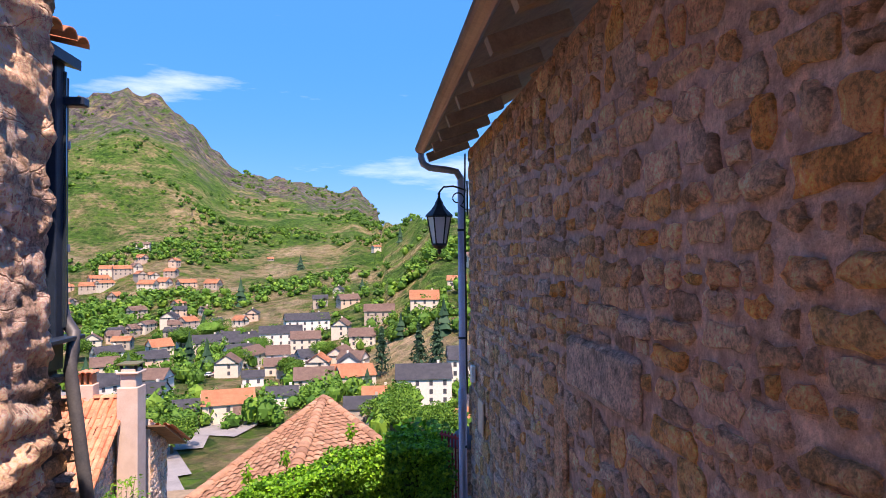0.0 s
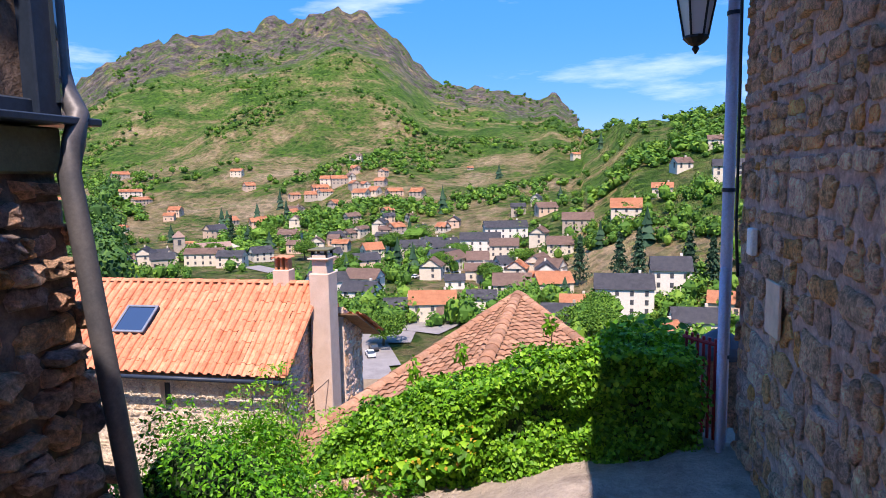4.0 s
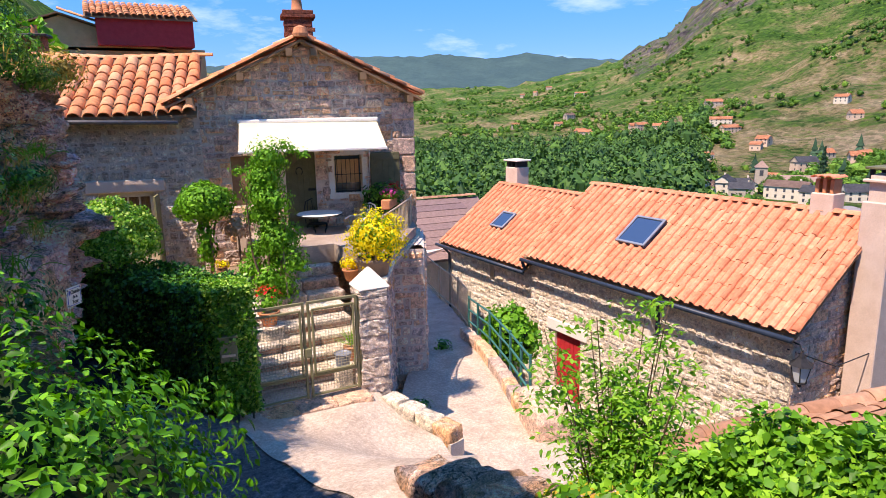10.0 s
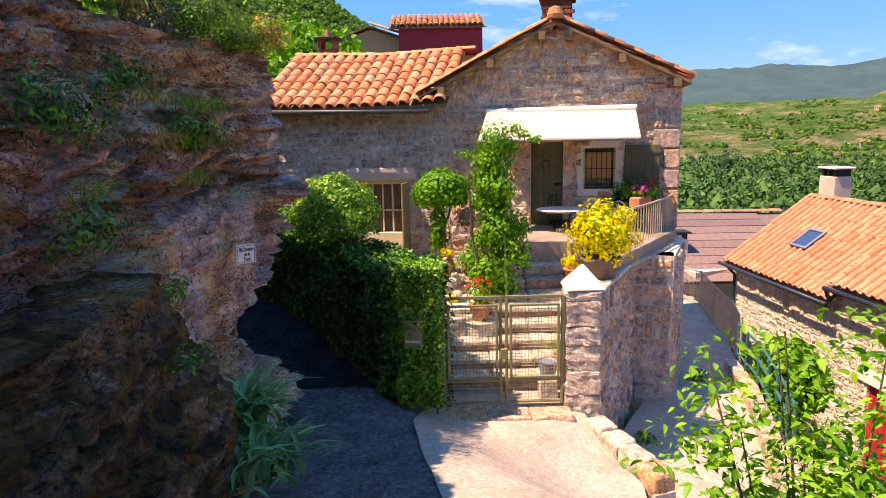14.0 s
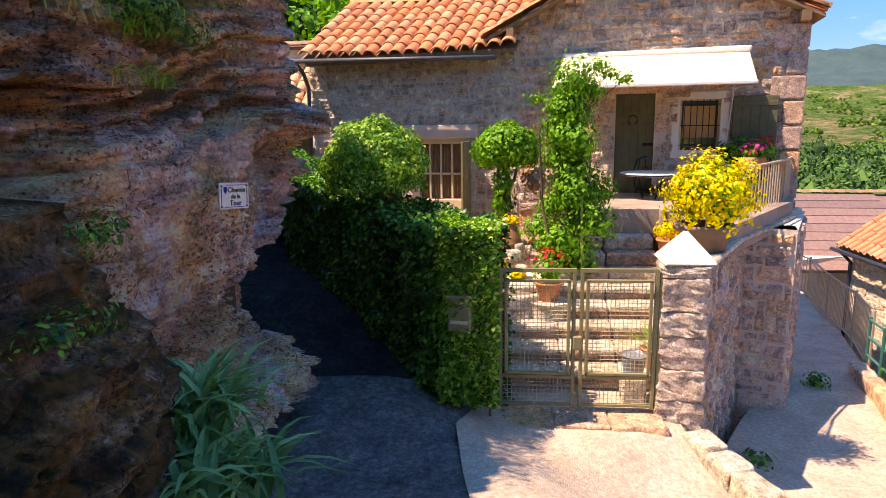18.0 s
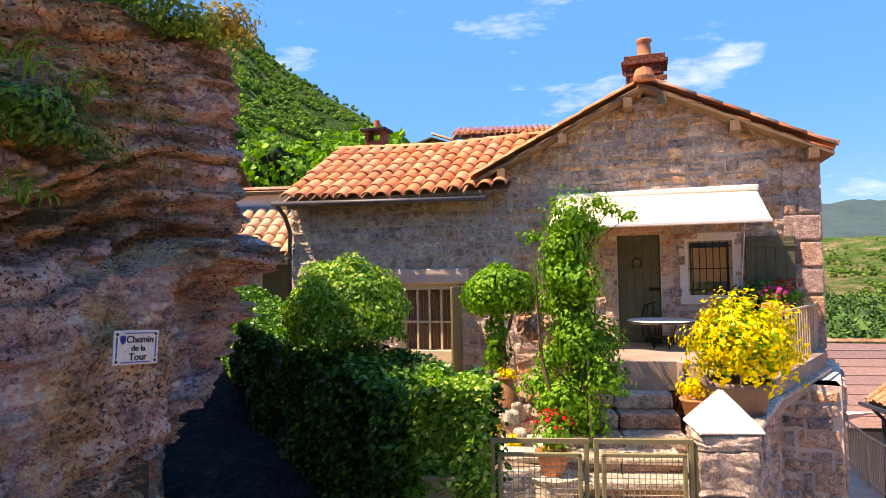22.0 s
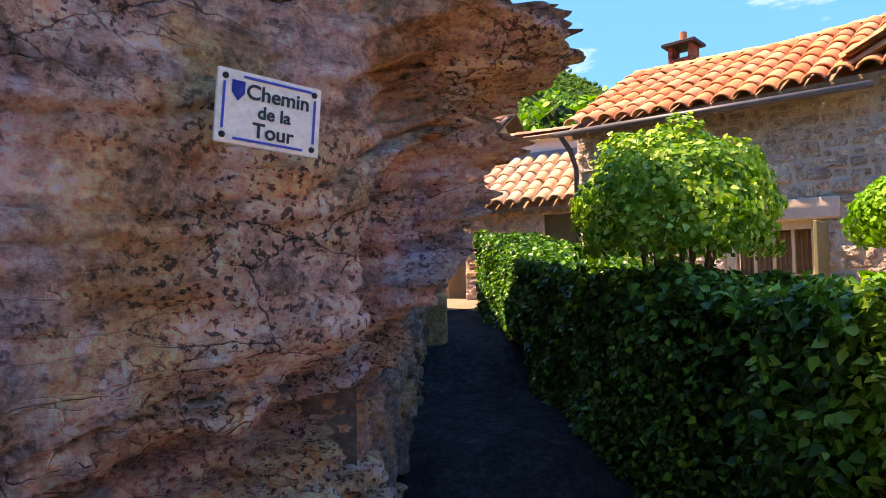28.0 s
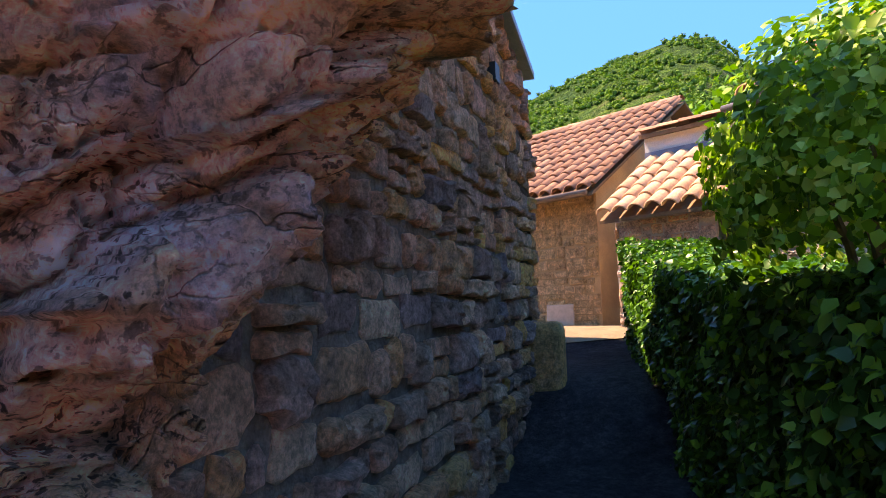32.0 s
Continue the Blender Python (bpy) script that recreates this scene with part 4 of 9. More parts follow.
scatter("back_hill_trees", "green wood on the hill behind the houses", CLUMPS, 5600, (92, 134), (190, 560), (3.0, 5.4), LEAF_HILL, -0.3, 76, 0.03, (0.6, 1.0))

# ---- houses of the valley ----
ROOF_SLATE = rough_mat("dark_slate_roof", (0.075, 0.08, 0.10), (0.12, 0.125, 0.145), 0.8, 0.7, 0.2, 0.02, 8)
ROOF_ORANGE = rough_mat("orange_village_roof", (0.56, 0.24, 0.13), (0.68, 0.33, 0.19), 0.8, 0.85, 0.3, 0.04, 6)
ROOF_BROWN = rough_mat("brown_village_roof", (0.24, 0.16, 0.135), (0.32, 0.22, 0.18), 0.8, 0.85, 0.3, 0.04, 6)
WALL_CREAM = rough_mat("cream_house_wall", (0.66, 0.58, 0.46), (0.74, 0.66, 0.54), 0.7, 0.9, 0.15, 0.02, 10)
WALL_PEACH = rough_mat("peach_house_wall", (0.66, 0.47, 0.34), (0.72, 0.54, 0.41), 0.7, 0.9, 0.15, 0.02, 10)
WALL_STONE = rough_mat("stone_house_wall", (0.42, 0.35, 0.28), (0.52, 0.44, 0.36), 0.9, 0.9, 0.3, 0.04, 5)
WINDOW_FAR = rough_mat("far_window_pane", (0.06, 0.065, 0.075), (0.10, 0.105, 0.12), 1.0, 0.3, 0.0, 0.01, 10)
KINDS = {"s": ROOF_SLATE, "o": ROOF_ORANGE, "b": ROOF_BROWN, "W": RENDER_WHITE, "C": WALL_CREAM, "P": WALL_PEACH, "S": WALL_STONE}
WORDS = {"s": "dark slate roof", "o": "orange tiled roof", "b": "brown tiled roof", "W": "white", "C": "cream", "P": "peach-coloured", "S": "stone"}
wbox = box(0.95, 0.10, 1.35)
PANE = bpy.data.meshes.new("window")
wbox.to_mesh(PANE)
wbox.free()
PANE.materials.append(WINDOW_FAR)


def village_house(h, r, w, d, ht, turn, look_, chimney=True, storeys=2, base=None):
    """A house at heading h and distance r: w wide, d deep, ht to the eave; look_: wall and roof letters."""
    rv = random.Random(int(h * 131 + r * 7))
    if r > 330:
        turn, w, d, ht, h, r = turn + rv.uniform(-40, 40), w * rv.uniform(0.55, 1.0), d * rv.uniform(0.7, 1.0), ht * rv.uniform(0.7, 1.05), h + rv.uniform(-0.35, 0.35), r * rv.uniform(0.95, 1.06)
        look_ = rv.choice("CPSPCS") + ("o" if look_[1] == "o" and rv.random() < 0.6 else rv.choice((look_[1], "b", "o") if look_[1] != "s" else "ssb"))
    wall, roof = KINDS[look_[0]], KINDS[look_[1]]
    th = thing("house", "%s village house with a %s" % (WORDS[look_[0]], WORDS[look_[1]]), "house", "houses of the village", at=polar(h, r) if base is None else base)
    th.rotation_euler = (0, 0, radians(h + turn))
    part("wall", box(w, d, ht + 3, pose(0, 0, -3)), wall, th)
    k = 0.36 * d
    bm = bmesh.new()
    o = 0.4
    e = [bm.verts.new(p) for p in ((-w / 2 - o, -d / 2 - o, ht - 0.15), (w / 2 + o, -d / 2 - o, ht - 0.15), (w / 2 + o, d / 2 + o, ht - 0.15), (-w / 2 - o, d / 2 + o, ht - 0.15), (-w / 2 - o, 0, ht + k), (w / 2 + o, 0, ht + k))]
    for f in ((0, 1, 5, 4), (2, 3, 4, 5), (1, 0, 3, 2)):
        bm.faces.new([e[i] for i in f])
    bmesh.ops.solidify(bm, geom=bm.faces[:], thickness=-0.16)
    part("roof", bm, roof, th)
    for s in (-1, 1):
        b = bmesh.new()
        q = [b.verts.new(p) for p in ((s * w / 2, -d / 2, ht), (s * w / 2, d / 2, ht), (s * w / 2, 0, ht + k - 0.2))]
        q2 = [b.verts.new(v.co - Vector((s * 0.2, 0, 0))) for v in q]
        b.faces.new(q)
        b.faces.new(q2[::-1])
        for i in range(3):
            b.faces.new((q[i], q2[i], q2[(i + 1) % 3], q[(i + 1) % 3]))
        part("gable", b, wall, th)
    cols = max(2, int(w / 3.2))
    for f in range(storeys):
        z = 0.9 + f * (ht - 0.4) / storeys
        for c in range(cols):
            ob = new("window", PANE)
            ob.parent = th
            ob.matrix_basis = pose(-w / 2 + (c + 0.5) * w / cols, -d / 2 - 0.02, z)
        for s in (-1, 1):
            ob = new("window", PANE)
            ob.parent = th
            ob.matrix_basis = pose(s * (w / 2 + 0.02), -d * 0.12, z, 0, 0, 90)
    if chimney:
        part("chimney", box(0.7, 0.7, 1.3, pose(w * 0.28, 0.4, ht + k - 0.6)), wall, th)
    return th


village_house(20.6, 201, 11.0, 7.7, 4.6, -25, "Ws", storeys=2)
village_house(20.3, 270, 11.4, 7.7, 4.8, 20, "Ps", storeys=2)
village_house(17.2, 178, 8.7, 6.3, 3.6, 0, "Cs", storeys=1)
village_house(14.3, 175, 12.4, 8.5, 5.2, 0, "Co", storeys=2)
village_house(12.6, 171, 7.3, 4.8, 3.1, 0, "Sb", storeys=1)
village_house(9.9, 189, 8.4, 6.1, 3.5, 0, "Ws", storeys=1)
village_house(7.2, 205, 11.8, 9.0, 4.9, 0, "Cb", storeys=2)
village_house(12.3, 225, 6.8, 5.5, 3.0, 0, "Ws", storeys=1)
village_house(10.3, 245, 9.1, 7.3, 3.8, 0, "Cb", storeys=1)
village_house(4.2, 238, 11.5, 8.0, 4.8, 90, "Ws", storeys=2)
village_house(4.9, 255, 11.1, 8.4, 4.7, 70, "Cb", storeys=2)
village_house(10.0, 307, 18.9, 9.0, 6.0, 0, "Ws", storeys=2)
village_house(7.9, 292, 12.8, 8.8, 5.4, 0, "Cb", storeys=2)
village_house(7.8, 328, 21.5, 9.0, 6.0, 10, "Ws", storeys=2)
village_house(1.5, 310, 14.1, 9.0, 5.9, 0, "Sb", storeys=2)
village_house(3.0, 280, 11.1, 9.0, 4.6, 0, "Cb", storeys=2)
village_house(-2.5, 277, 12.1, 9.0, 5.1, 0, "Co", storeys=2)
village_house(-5.4, 292, 8.4, 6.0, 3.5, 0, "Co", storeys=1)
village_house(-5.5, 157, 7.3, 5.6, 3.1, 30, "Co", storeys=1)
village_house(-8.0, 164, 10.2, 8.1, 4.3, 10, "Cs", storeys=1)
village_house(-10.5, 177, 8.6, 7.1, 3.6, 0, "Po", storeys=1)
village_house(1.7, 182, 8.1, 6.7, 3.4, 0, "Co", storeys=1)
village_house(2.8, 166, 10.3, 6.9, 4.3, 0, "Ss", storeys=1)
village_house(25.7, 348, 10.1, 7.8, 4.2, 60, "Cs", storeys=1)
village_house(24.4, 366, 12.0, 9.0, 5.1, 60, "Ws", storeys=2)
village_house(22.7, 400, 11.9, 9.0, 5.0, 0, "Ws", storeys=2)
village_house(21.0, 379, 12.4, 8.5, 5.2, 70, "Ws", storeys=2)
village_house(19.0, 397, 12.3, 9.0, 5.2, 50, "Ws", storeys=2)
village_house(17.4, 406, 7.1, 4.8, 3.0, 0, "Wb", storeys=1)
village_house(16.1, 427, 9.0, 7.5, 3.8, 0, "Wb", storeys=1)
village_house(15.2, 379, 10.2, 8.4, 4.3, 60, "Ws", storeys=1)
village_house(12.6, 365, 11.3, 8.6, 4.7, 60, "Ws", storeys=2)
village_house(12.7, 333, 10.9, 7.8, 4.6, 60, "Ws", storeys=2)
village_house(16.0, 309, 11.9, 9.0, 5.0, 0, "Cs", storeys=2)
village_house(13.2, 307, 10.8, 8.3, 4.5, 0, "Cs", storeys=2)
village_house(18.5, 366, 12.9, 9.0, 5.4, 0, "Ws", storeys=2)
village_house(33.9, 332, 20.5, 9.0, 6.0, 0, "Sb", storeys=2)
village_house(36.4, 340, 11.9, 8.9, 5.0, 60, "Sb", storeys=2)
village_house(32.5, 466, 18.8, 9.0, 6.0, 0, "Ps", storeys=2)
village_house(46.0, 290, 15.3, 9.0, 6.0, 0, "Co", storeys=2)
village_house(44.4, 290, 10.2, 7.5, 4.3, 0, "Co", storeys=1)
village_house(50.0, 297, 14.7, 9.0, 6.0, 0, "Co", storeys=2)
village_house(36.9, 314, 9.9, 7.1, 4.2, 0, "Ss", storeys=1)
village_house(22.2, 548, 16.3, 9.0, 6.0, 0, "Co", storeys=2)
village_house(23.9, 563, 12.8, 8.5, 5.4, 0, "Co", storeys=2)
village_house(20.4, 515, 18.1, 9.0, 6.0, 0, "Co", storeys=2)
village_house(21.0, 445, 12.5, 9.0, 5.2, 0, "Co", storeys=2)
village_house(29.7, 625, 16.5, 9.0, 6.0, 0, "Co", storeys=2)
village_house(31.1, 642, 14.7, 9.0, 6.0, 0, "Co", storeys=2)
village_house(38.9, 633, 18.9, 9.0, 6.0, 0, "Co", storeys=2)
village_house(39.7, 714, 16.3, 9.0, 6.0, 0, "Co", storeys=2)
village_house(43.3, 722, 17.8, 9.0, 6.0, 0, "Co", storeys=2)
village_house(50.3, 839, 17.7, 9.0, 6.0, 0, "Co", storeys=2)
village_house(46.0, 766, 16.2, 9.0, 6.0, 0, "Co", storeys=2)
village_house(36.4, 538, 10.4, 7.2, 4.4, 0, "Co", storeys=1)
village_house(40.1, 528, 9.3, 7.2, 3.9, 0, "Co", storeys=1)
village_house(17.7, 529, 15.8, 9.0, 6.0, 0, "Co", storeys=2)
village_house(15.7, 517, 12.7, 9.0, 5.3, 0, "Co", storeys=2)
village_house(19.2, 527, 12.0, 9.0, 5.0, 0, "Co", storeys=2)
village_house(10.6, 605, 7.4, 5.3, 3.1, 0, "Co", storeys=1)
village_house(1.4, 611, 9.6, 7.3, 4.0, 0, "Co", storeys=1)
village_house(50.8, 918, 26.0, 9.0, 6.0, 0, "Co", storeys=2)
village_house(52.2, 864, 13.7, 9.0, 5.7, 0, "Co", storeys=2)
village_house(55.8, 889, 15.6, 9.0, 6.0, 0, "Co", storeys=2)
village_house(55.7, 680, 10.8, 7.5, 4.5, 0, "Co", storeys=2)
village_house(52.5, 609, 21.4, 9.0, 6.0, 0, "Co", storeys=2)
village_house(49.8, 821, 18.8, 9.0, 6.0, 0, "Co", storeys=2)
village_house(45.3, 724, 15.2, 9.0, 6.0, 0, "Co", storeys=2)
village_house(42.7, 718, 15.1, 9.0, 6.0, 0, "Co", storeys=2)
village_house(39.7, 721, 19.0, 9.0, 6.0, 0, "Co", storeys=2)
village_house(38.5, 632, 19.9, 9.0, 6.0, 0, "Co", storeys=2)
village_house(39.6, 515, 9.0, 5.9, 3.8, 0, "Co", storeys=1)
village_house(45.5, 311, 16.4, 9.0, 6.0, 20, "Co", storeys=2)
village_house(50.7, 293, 10.3, 8.5, 4.3, 0, "Co", storeys=1)
village_house(35.8, 533, 11.2, 9.0, 4.7, 0, "Co", storeys=2)
village_house(50.5, 1228, 26.0, 9.0, 6.0, 0, "Co", storeys=2)
village_house(54.2, 1541, 16.3, 9.0, 6.0, 0, "Co", storeys=2)
village_house(53.0, 1551, 16.4, 9.0, 6.0, 0, "Co", storeys=2)
village_house(55.2, 1500, 15.8, 9.0, 6.0, 0, "Co", storeys=2)
# the rest of the village, the hamlets above it and the villas on the near hill
rh = random.Random(612)
for hr, rr, k, looks, wr in (((3, 24), (185, 420), 34, ("Ws", "Cs", "Ws", "Cb", "Co", "Ss", "Wb"), (8, 13)), ((18, 33), (470, 600), 20, ("Co", "Po", "Sb"), (9, 15)), ((-8, 1), (225, 330), 1, ("Co",), (8, 12)), ((26, 42), (290, 420), 12, ("So", "Cb", "Cs"), (9, 15))):
    for i in range(k):
        village_house(rh.uniform(*hr), math.exp(rh.uniform(math.log(rr[0]), math.log(rr[1]))), rh.uniform(*wr), rh.uniform(7, 9), rh.uniform(3.6, 5.4), rh.choice((0, 20, 60, 80, -25)), rh.choice(looks), rh.random() < 0.5, 2)
village_house(-6.7, 335, 11.0, 8.0, 4.6, 10, "Ws", storeys=2)
village_house(-9.6, 350, 11.0, 8.0, 4.8, -15, "Ws", storeys=2)
village_house(-10.4, 290, 12.0, 8.0, 4.4, 5, "Cs", storeys=2)
village_house(-2.35, 186, 15.5, 10, 7.6, 3, "Ws", storeys=3)
village_house(-6.1, 192, 10.5, 9.5, 8.2, 6, "Ws", storeys=3)
CHU = thing("church", "old stone church with a square bell tower", "church", at=polar(35.6, 341))
CHU.rotation_euler = (0, 0, radians(40))
part("tower", box(5.2, 5.2, 15, pose(0, 0, -3)), WALL_STONE, CHU)
part("tower_roof", lathe([(4.2, 12.0), (3.9, 12.3), (0.1, 15.2)], seg=4, m=pose(0, 0, 0, 0, 0, 45)), ROOF_BROWN, CHU)
for a in range(4):
    part("belfry_arch", box(1.6, 0.2, 2.6, pose(0, 0, 0, 0, 0, 90 * a) @ pose(0, -2.6, 8.2)), WINDOW_FAR, CHU)
part("nave", box(22, 8, 9, pose(13, 1, -3)), WALL_STONE, CHU)
part("nave_roof", slab([(2, -3.6, 6), (24.4, -3.6, 6), (24.4, 1, 8.4), (2, 1, 8.4)], 0.4), ROOF_BROWN, CHU)
part("apse", lathe([(3.4, -3), (3.4, 5.4), (3.7, 5.4), (0.2, 7.2)], seg=14, m=pose(25, 1, 0)), WALL_STONE, CHU)

# ---- the street and the square ----
STREET = rough_mat("village_asphalt", (0.20, 0.19, 0.19), (0.27, 0.26, 0.255), 0.3, 0.9, 0.1, 0.02, 4)


def street(name, pts, width):
    vs, fs = [], []
    for i, (h, r) in enumerate(pts):
        a, b = polar(*pts[max(i - 1, 0)]), polar(*pts[min(i + 1, len(pts) - 1)])
        d = (b - a)
        d.z = 0
        n = Vector((-d.y, d.x, 0)).normalized() * width / 2
        p = polar(h, r, 0.35)
        vs += [p - n, p + n]
    for i in range(len(pts) - 1):
        fs.append((2 * i, 2 * i + 1, 2 * i + 3, 2 * i + 2))
    return tagged(raw(name, vs, fs, STREET), "grey asphalt street in the village", "street", kind="structure")


street("road_village", [(30, 300), (27.2, 270), (24.7, 213), (22.6, 180), (21.2, 158), (20.3, 140), (19.5, 122)], 8.0)
street("road_square", [(22.4, 183), (19.2, 176), (15.5, 169), (12.5, 164)], 15.0)
street("road_parking", [(22.6, 172), (21.5, 150), (20.8, 132)], 17.0)
street("road_crossing", [(20.5, 160), (18.5, 158), (16.0, 157)], 13.0)
street("road_upper", [(17.2, 402), (16.6, 374), (15.5, 330), (15.0, 284), (15.2, 245)], 6.0)


# ---- parked cars ----
CAR_PAINT = [rough_mat("car_paint", c, tuple(min(1, x * 1.15) for x in c), 0.5, 0.3, 0.0, 0.01, 5, spec=0.6) for c in ((0.72, 0.73, 0.75), (0.05, 0.09, 0.28), (0.04, 0.04, 0.045), (0.45, 0.03, 0.03), (0.30, 0.32, 0.34))]
TYRE = rough_mat("tyre_rubber", (0.02, 0.02, 0.02), (0.03, 0.03, 0.03), 3, 0.9, 0.1)


def make_car(paint, at, turn, word):
    th = thing("parked_car", "%s car parked on the village square" % word, "car", "parked cars", at=at)
    th.rotation_euler = (0, 0, radians(turn))
    part("body", box(4.1, 1.75, 0.62, pose(0, 0, 0.32), 0.12, seg=2), paint, th)
    bm = bmesh.new()
    lo = [bm.verts.new(p) for p in ((-1.5, -0.8, 0.92), (1.0, -0.8, 0.92), (1.0, 0.8, 0.92), (-1.5, 0.8, 0.92))]
    hi = [bm.verts.new(p) for p in ((-1.15, -0.66, 1.45), (0.35, -0.66, 1.45), (0.35, 0.66, 1.45), (-1.15, 0.66, 1.45))]
    bm.faces.new(hi)
    for i in range(4):
        bm.faces.new((lo[i], lo[(i + 1) % 4], hi[(i + 1) % 4], hi[i]))
    part("window_band", bm, GLASS, th)
    part("roof", box(1.45, 1.3, 0.06, pose(-0.4, 0, 1.44), 0.02), paint, th)
    for x in (-1.25, 1.3):
        for y in (-0.82, 0.82):
            part("wheel", rod((x, y - 0.1, 0.32), (x, y + 0.1, 0.32), 0.32, seg=12), TYRE, th)
    return th


WORD = ("white", "dark blue", "black", "red", "grey")
for i, (h, r, a) in enumerate(((21.83, 161, 70), (21.75, 156, 70), (21.68, 151.5, 70), (21.6, 147, 70), (19.6, 146, 100), (19.9, 141, 100), (24.5, 213.6, 30), (24.15, 205, 30), (23.75, 196, 30), (10.7, 254, 80), (15.8, 246, 60), (15.2, 250, 60), (14.6, 245, 60), (26.0, 240, 30))):
    make_car(CAR_PAINT[i * 3 % 5], polar(h, r, 0.36), h + a, WORD[i * 3 % 5])
for i in range(4):
    h, r = 20.2 - i * 0.9, 186 - i * 1.5
    UM = thing("cafe_parasol", "white cafe parasol on the square", "parasol", "cafe parasols", at=polar(h, r))
    part("pole", rod((0, 0, 0), (0, 0, 2.6), 0.04), WHITE, UM)
    part("canopy", lathe([(1.9, 2.35), (1.9, 2.42), (0.1, 3.1)], seg=8), WHITE, UM)
for i in range(3):
    RA = thing("red_shop_awning", "red shop awning along the street", "awning", "shop awnings", at=polar(23.2 - i * 0.75, 196 + i * 6, 2.6))
    RA.rotation_euler = (0, 0, radians(-5))
    part("cloth", slab([(-2.4, -1.2, 0), (2.4, -1.2, 0), (2.4, 0.8, 0.7), (-2.4, 0.8, 0.7)], 0.06), RED, RA)


def big_tree(h, r, height, width, leaf, seed, conifer=False):
    base = polar(h, r)
    th = thing("conifer" if conifer else "broadleaf_tree", "tall dark conifer among the houses" if conifer else "full green tree in the village", "tree", at=base)
    part("trunk", rod((0, 0, -0.5), (0, 0, height * 0.5), width * 0.04, r2=width * 0.02), BARK, th)
    rnd = random.Random(seed)
    pts, nrm = [], []
    if conifer:
        for i in range(900):
            t = rnd.random() ** 0.8
            z = height * (0.08 + 0.92 * t)
            rad = width * 0.5 * (1 - t) * (0.65 + 0.35 * math.sin(t * 46)) * rnd.uniform(0.5, 1.05)
            a = rnd.uniform(0, 6.28)
            pts.append((rad * math.cos(a), rad * math.sin(a), z))
            nrm.append((math.cos(a), math.sin(a), 0.5))
        leaf_cloud("crown", pts, nrm, 0.9, leaf, th, seed, 0.6)
    else:
        for i in range(5):
            c = (rnd.uniform(-0.25, 0.25) * width, rnd.uniform(-0.25, 0.25) * width, height * rnd.uniform(0.45, 0.75))
            p, n = blob_points(c, (width * 0.34,) * 2 + (height * 0.28,), 800, seed + i, 0.2, 2.0, 0.4)
            pts += list(p)
            nrm += list(n)
        leaf_cloud("crown", pts, nrm, 0.5, leaf, th, seed)
        blob_core((0, 0, height * 0.58), (width * 0.42, width * 0.42, height * 0.30), seed, 0.8, 0.25, 1.6, LEAF_FAR, th)


for i, (h, r, a, b, cf) in enumerate(((18.7, 150, 8, 10, 0), (1.3, 224, 17, 10, 1), (-7.6, 201, 15, 8, 1), (-2.0, 214, 15, 9, 1), (-3.6, 211, 15, 9, 1), (-9.4, 197, 13, 8, 1), (15.7, 336, 13, 17, 0), (33.0, 328, 9, 10, 0), (34.6, 337, 9, 11, 0), (23.2, 273, 8, 10, 0), (18.0, 326, 12, 15, 0), (6.3, 266, 9, 11, 0), (21.8, 262, 8, 9, 0), (13.6, 262, 8, 10, 0), (12.0, 282, 11, 14, 0), (-1.0, 168, 9, 12, 0), (0.8, 160, 9, 12, 0), (-0.2, 152, 8, 11, 0), (-3.0, 150, 8, 11, 0), (9.0, 232, 8, 10, 0), (25.5, 320, 10, 13, 0), (29.0, 380, 13, 15, 0), (31.5, 400, 18, 9, 1))):
    big_tree(h, r, a, b, LEAF_PINE if cf else LEAF_FAR, 500 + i, bool(cf))

def slope_tree(h, r, height, width, seed):
    """A light green broadleaf tree standing close behind the houses."""
    th = thing("broadleaf_tree", "light green leafy tree on the slope behind the houses", "tree", "trees behind the houses", at=polar(h, r))
    part("trunk", rod((0, 0, -0.5), (0, 0, height * 0.6), width * 0.05, r2=width * 0.02), BARK, th)
    rnd = random.Random(seed)
    pts, nrm = [], []
    for i in range(9):
        c = (rnd.uniform(-0.3, 0.3) * width, rnd.uniform(-0.3, 0.3) * width, height * rnd.uniform(0.3, 0.82))
        p, n = blob_points(c, (width * 0.24, width * 0.24, height * 0.17), 800, seed + i, 0.4, 2.0, 0.7)
        pts += list(p)
        nrm += list(n)
    leaf_cloud("crown", pts, nrm, 0.28, LEAF_BUSH, th, seed)


for i, (h, r, a, b) in enumerate(((104.6, 62, 11.0, 6.0), (107.4, 58, 14.0, 7.0), (110.2, 60, 15.5, 7.0), (113.2, 57, 14.5, 7.0), (116.4, 60, 13.0, 7.0))):
    slope_tree(h, r, a, b, 560 + 12 * i)

# ---- the stone building beside the first descent ----
RB = thing("stone_building", "tall rubble-stone house with warm brown and orange stones", "building")
EAVE_R = 2.95
part("wall", wall_prism([(-6, -3.2), (8.25, -3.2), (8.25, EAVE_R), (-6, EAVE_R)], (0.955, 0), (0, 1, 0), (-1, 0, 0), 6.0), MORTAR_WARM, RB)
stone_face(RB, (0.95, 0), (0, 1, 0), (-1, 0, 0), -6, 8.25, -3.2, lambda s: EAVE_R, STONE_WARM, (0.25, 0.165), near=(0.8, 5.6, -0.5, 2.6), seed=11, depth=0.02, gap=0.05, block=0.34, holes=[(2.96, 4.06, 0.70, 1.04)])
part("lintel_slab", box(0.06, 1.08, 0.32, pose(0.94, 3.51, 0.71), 0.025), STONE_PINK, RB, "large pale smooth slab built into the wall")
part("upright_slab", box(0.05, 0.22, 1.7, pose(0.935, 4.24, -1.1), 0.02), STONE_PINK, RB)
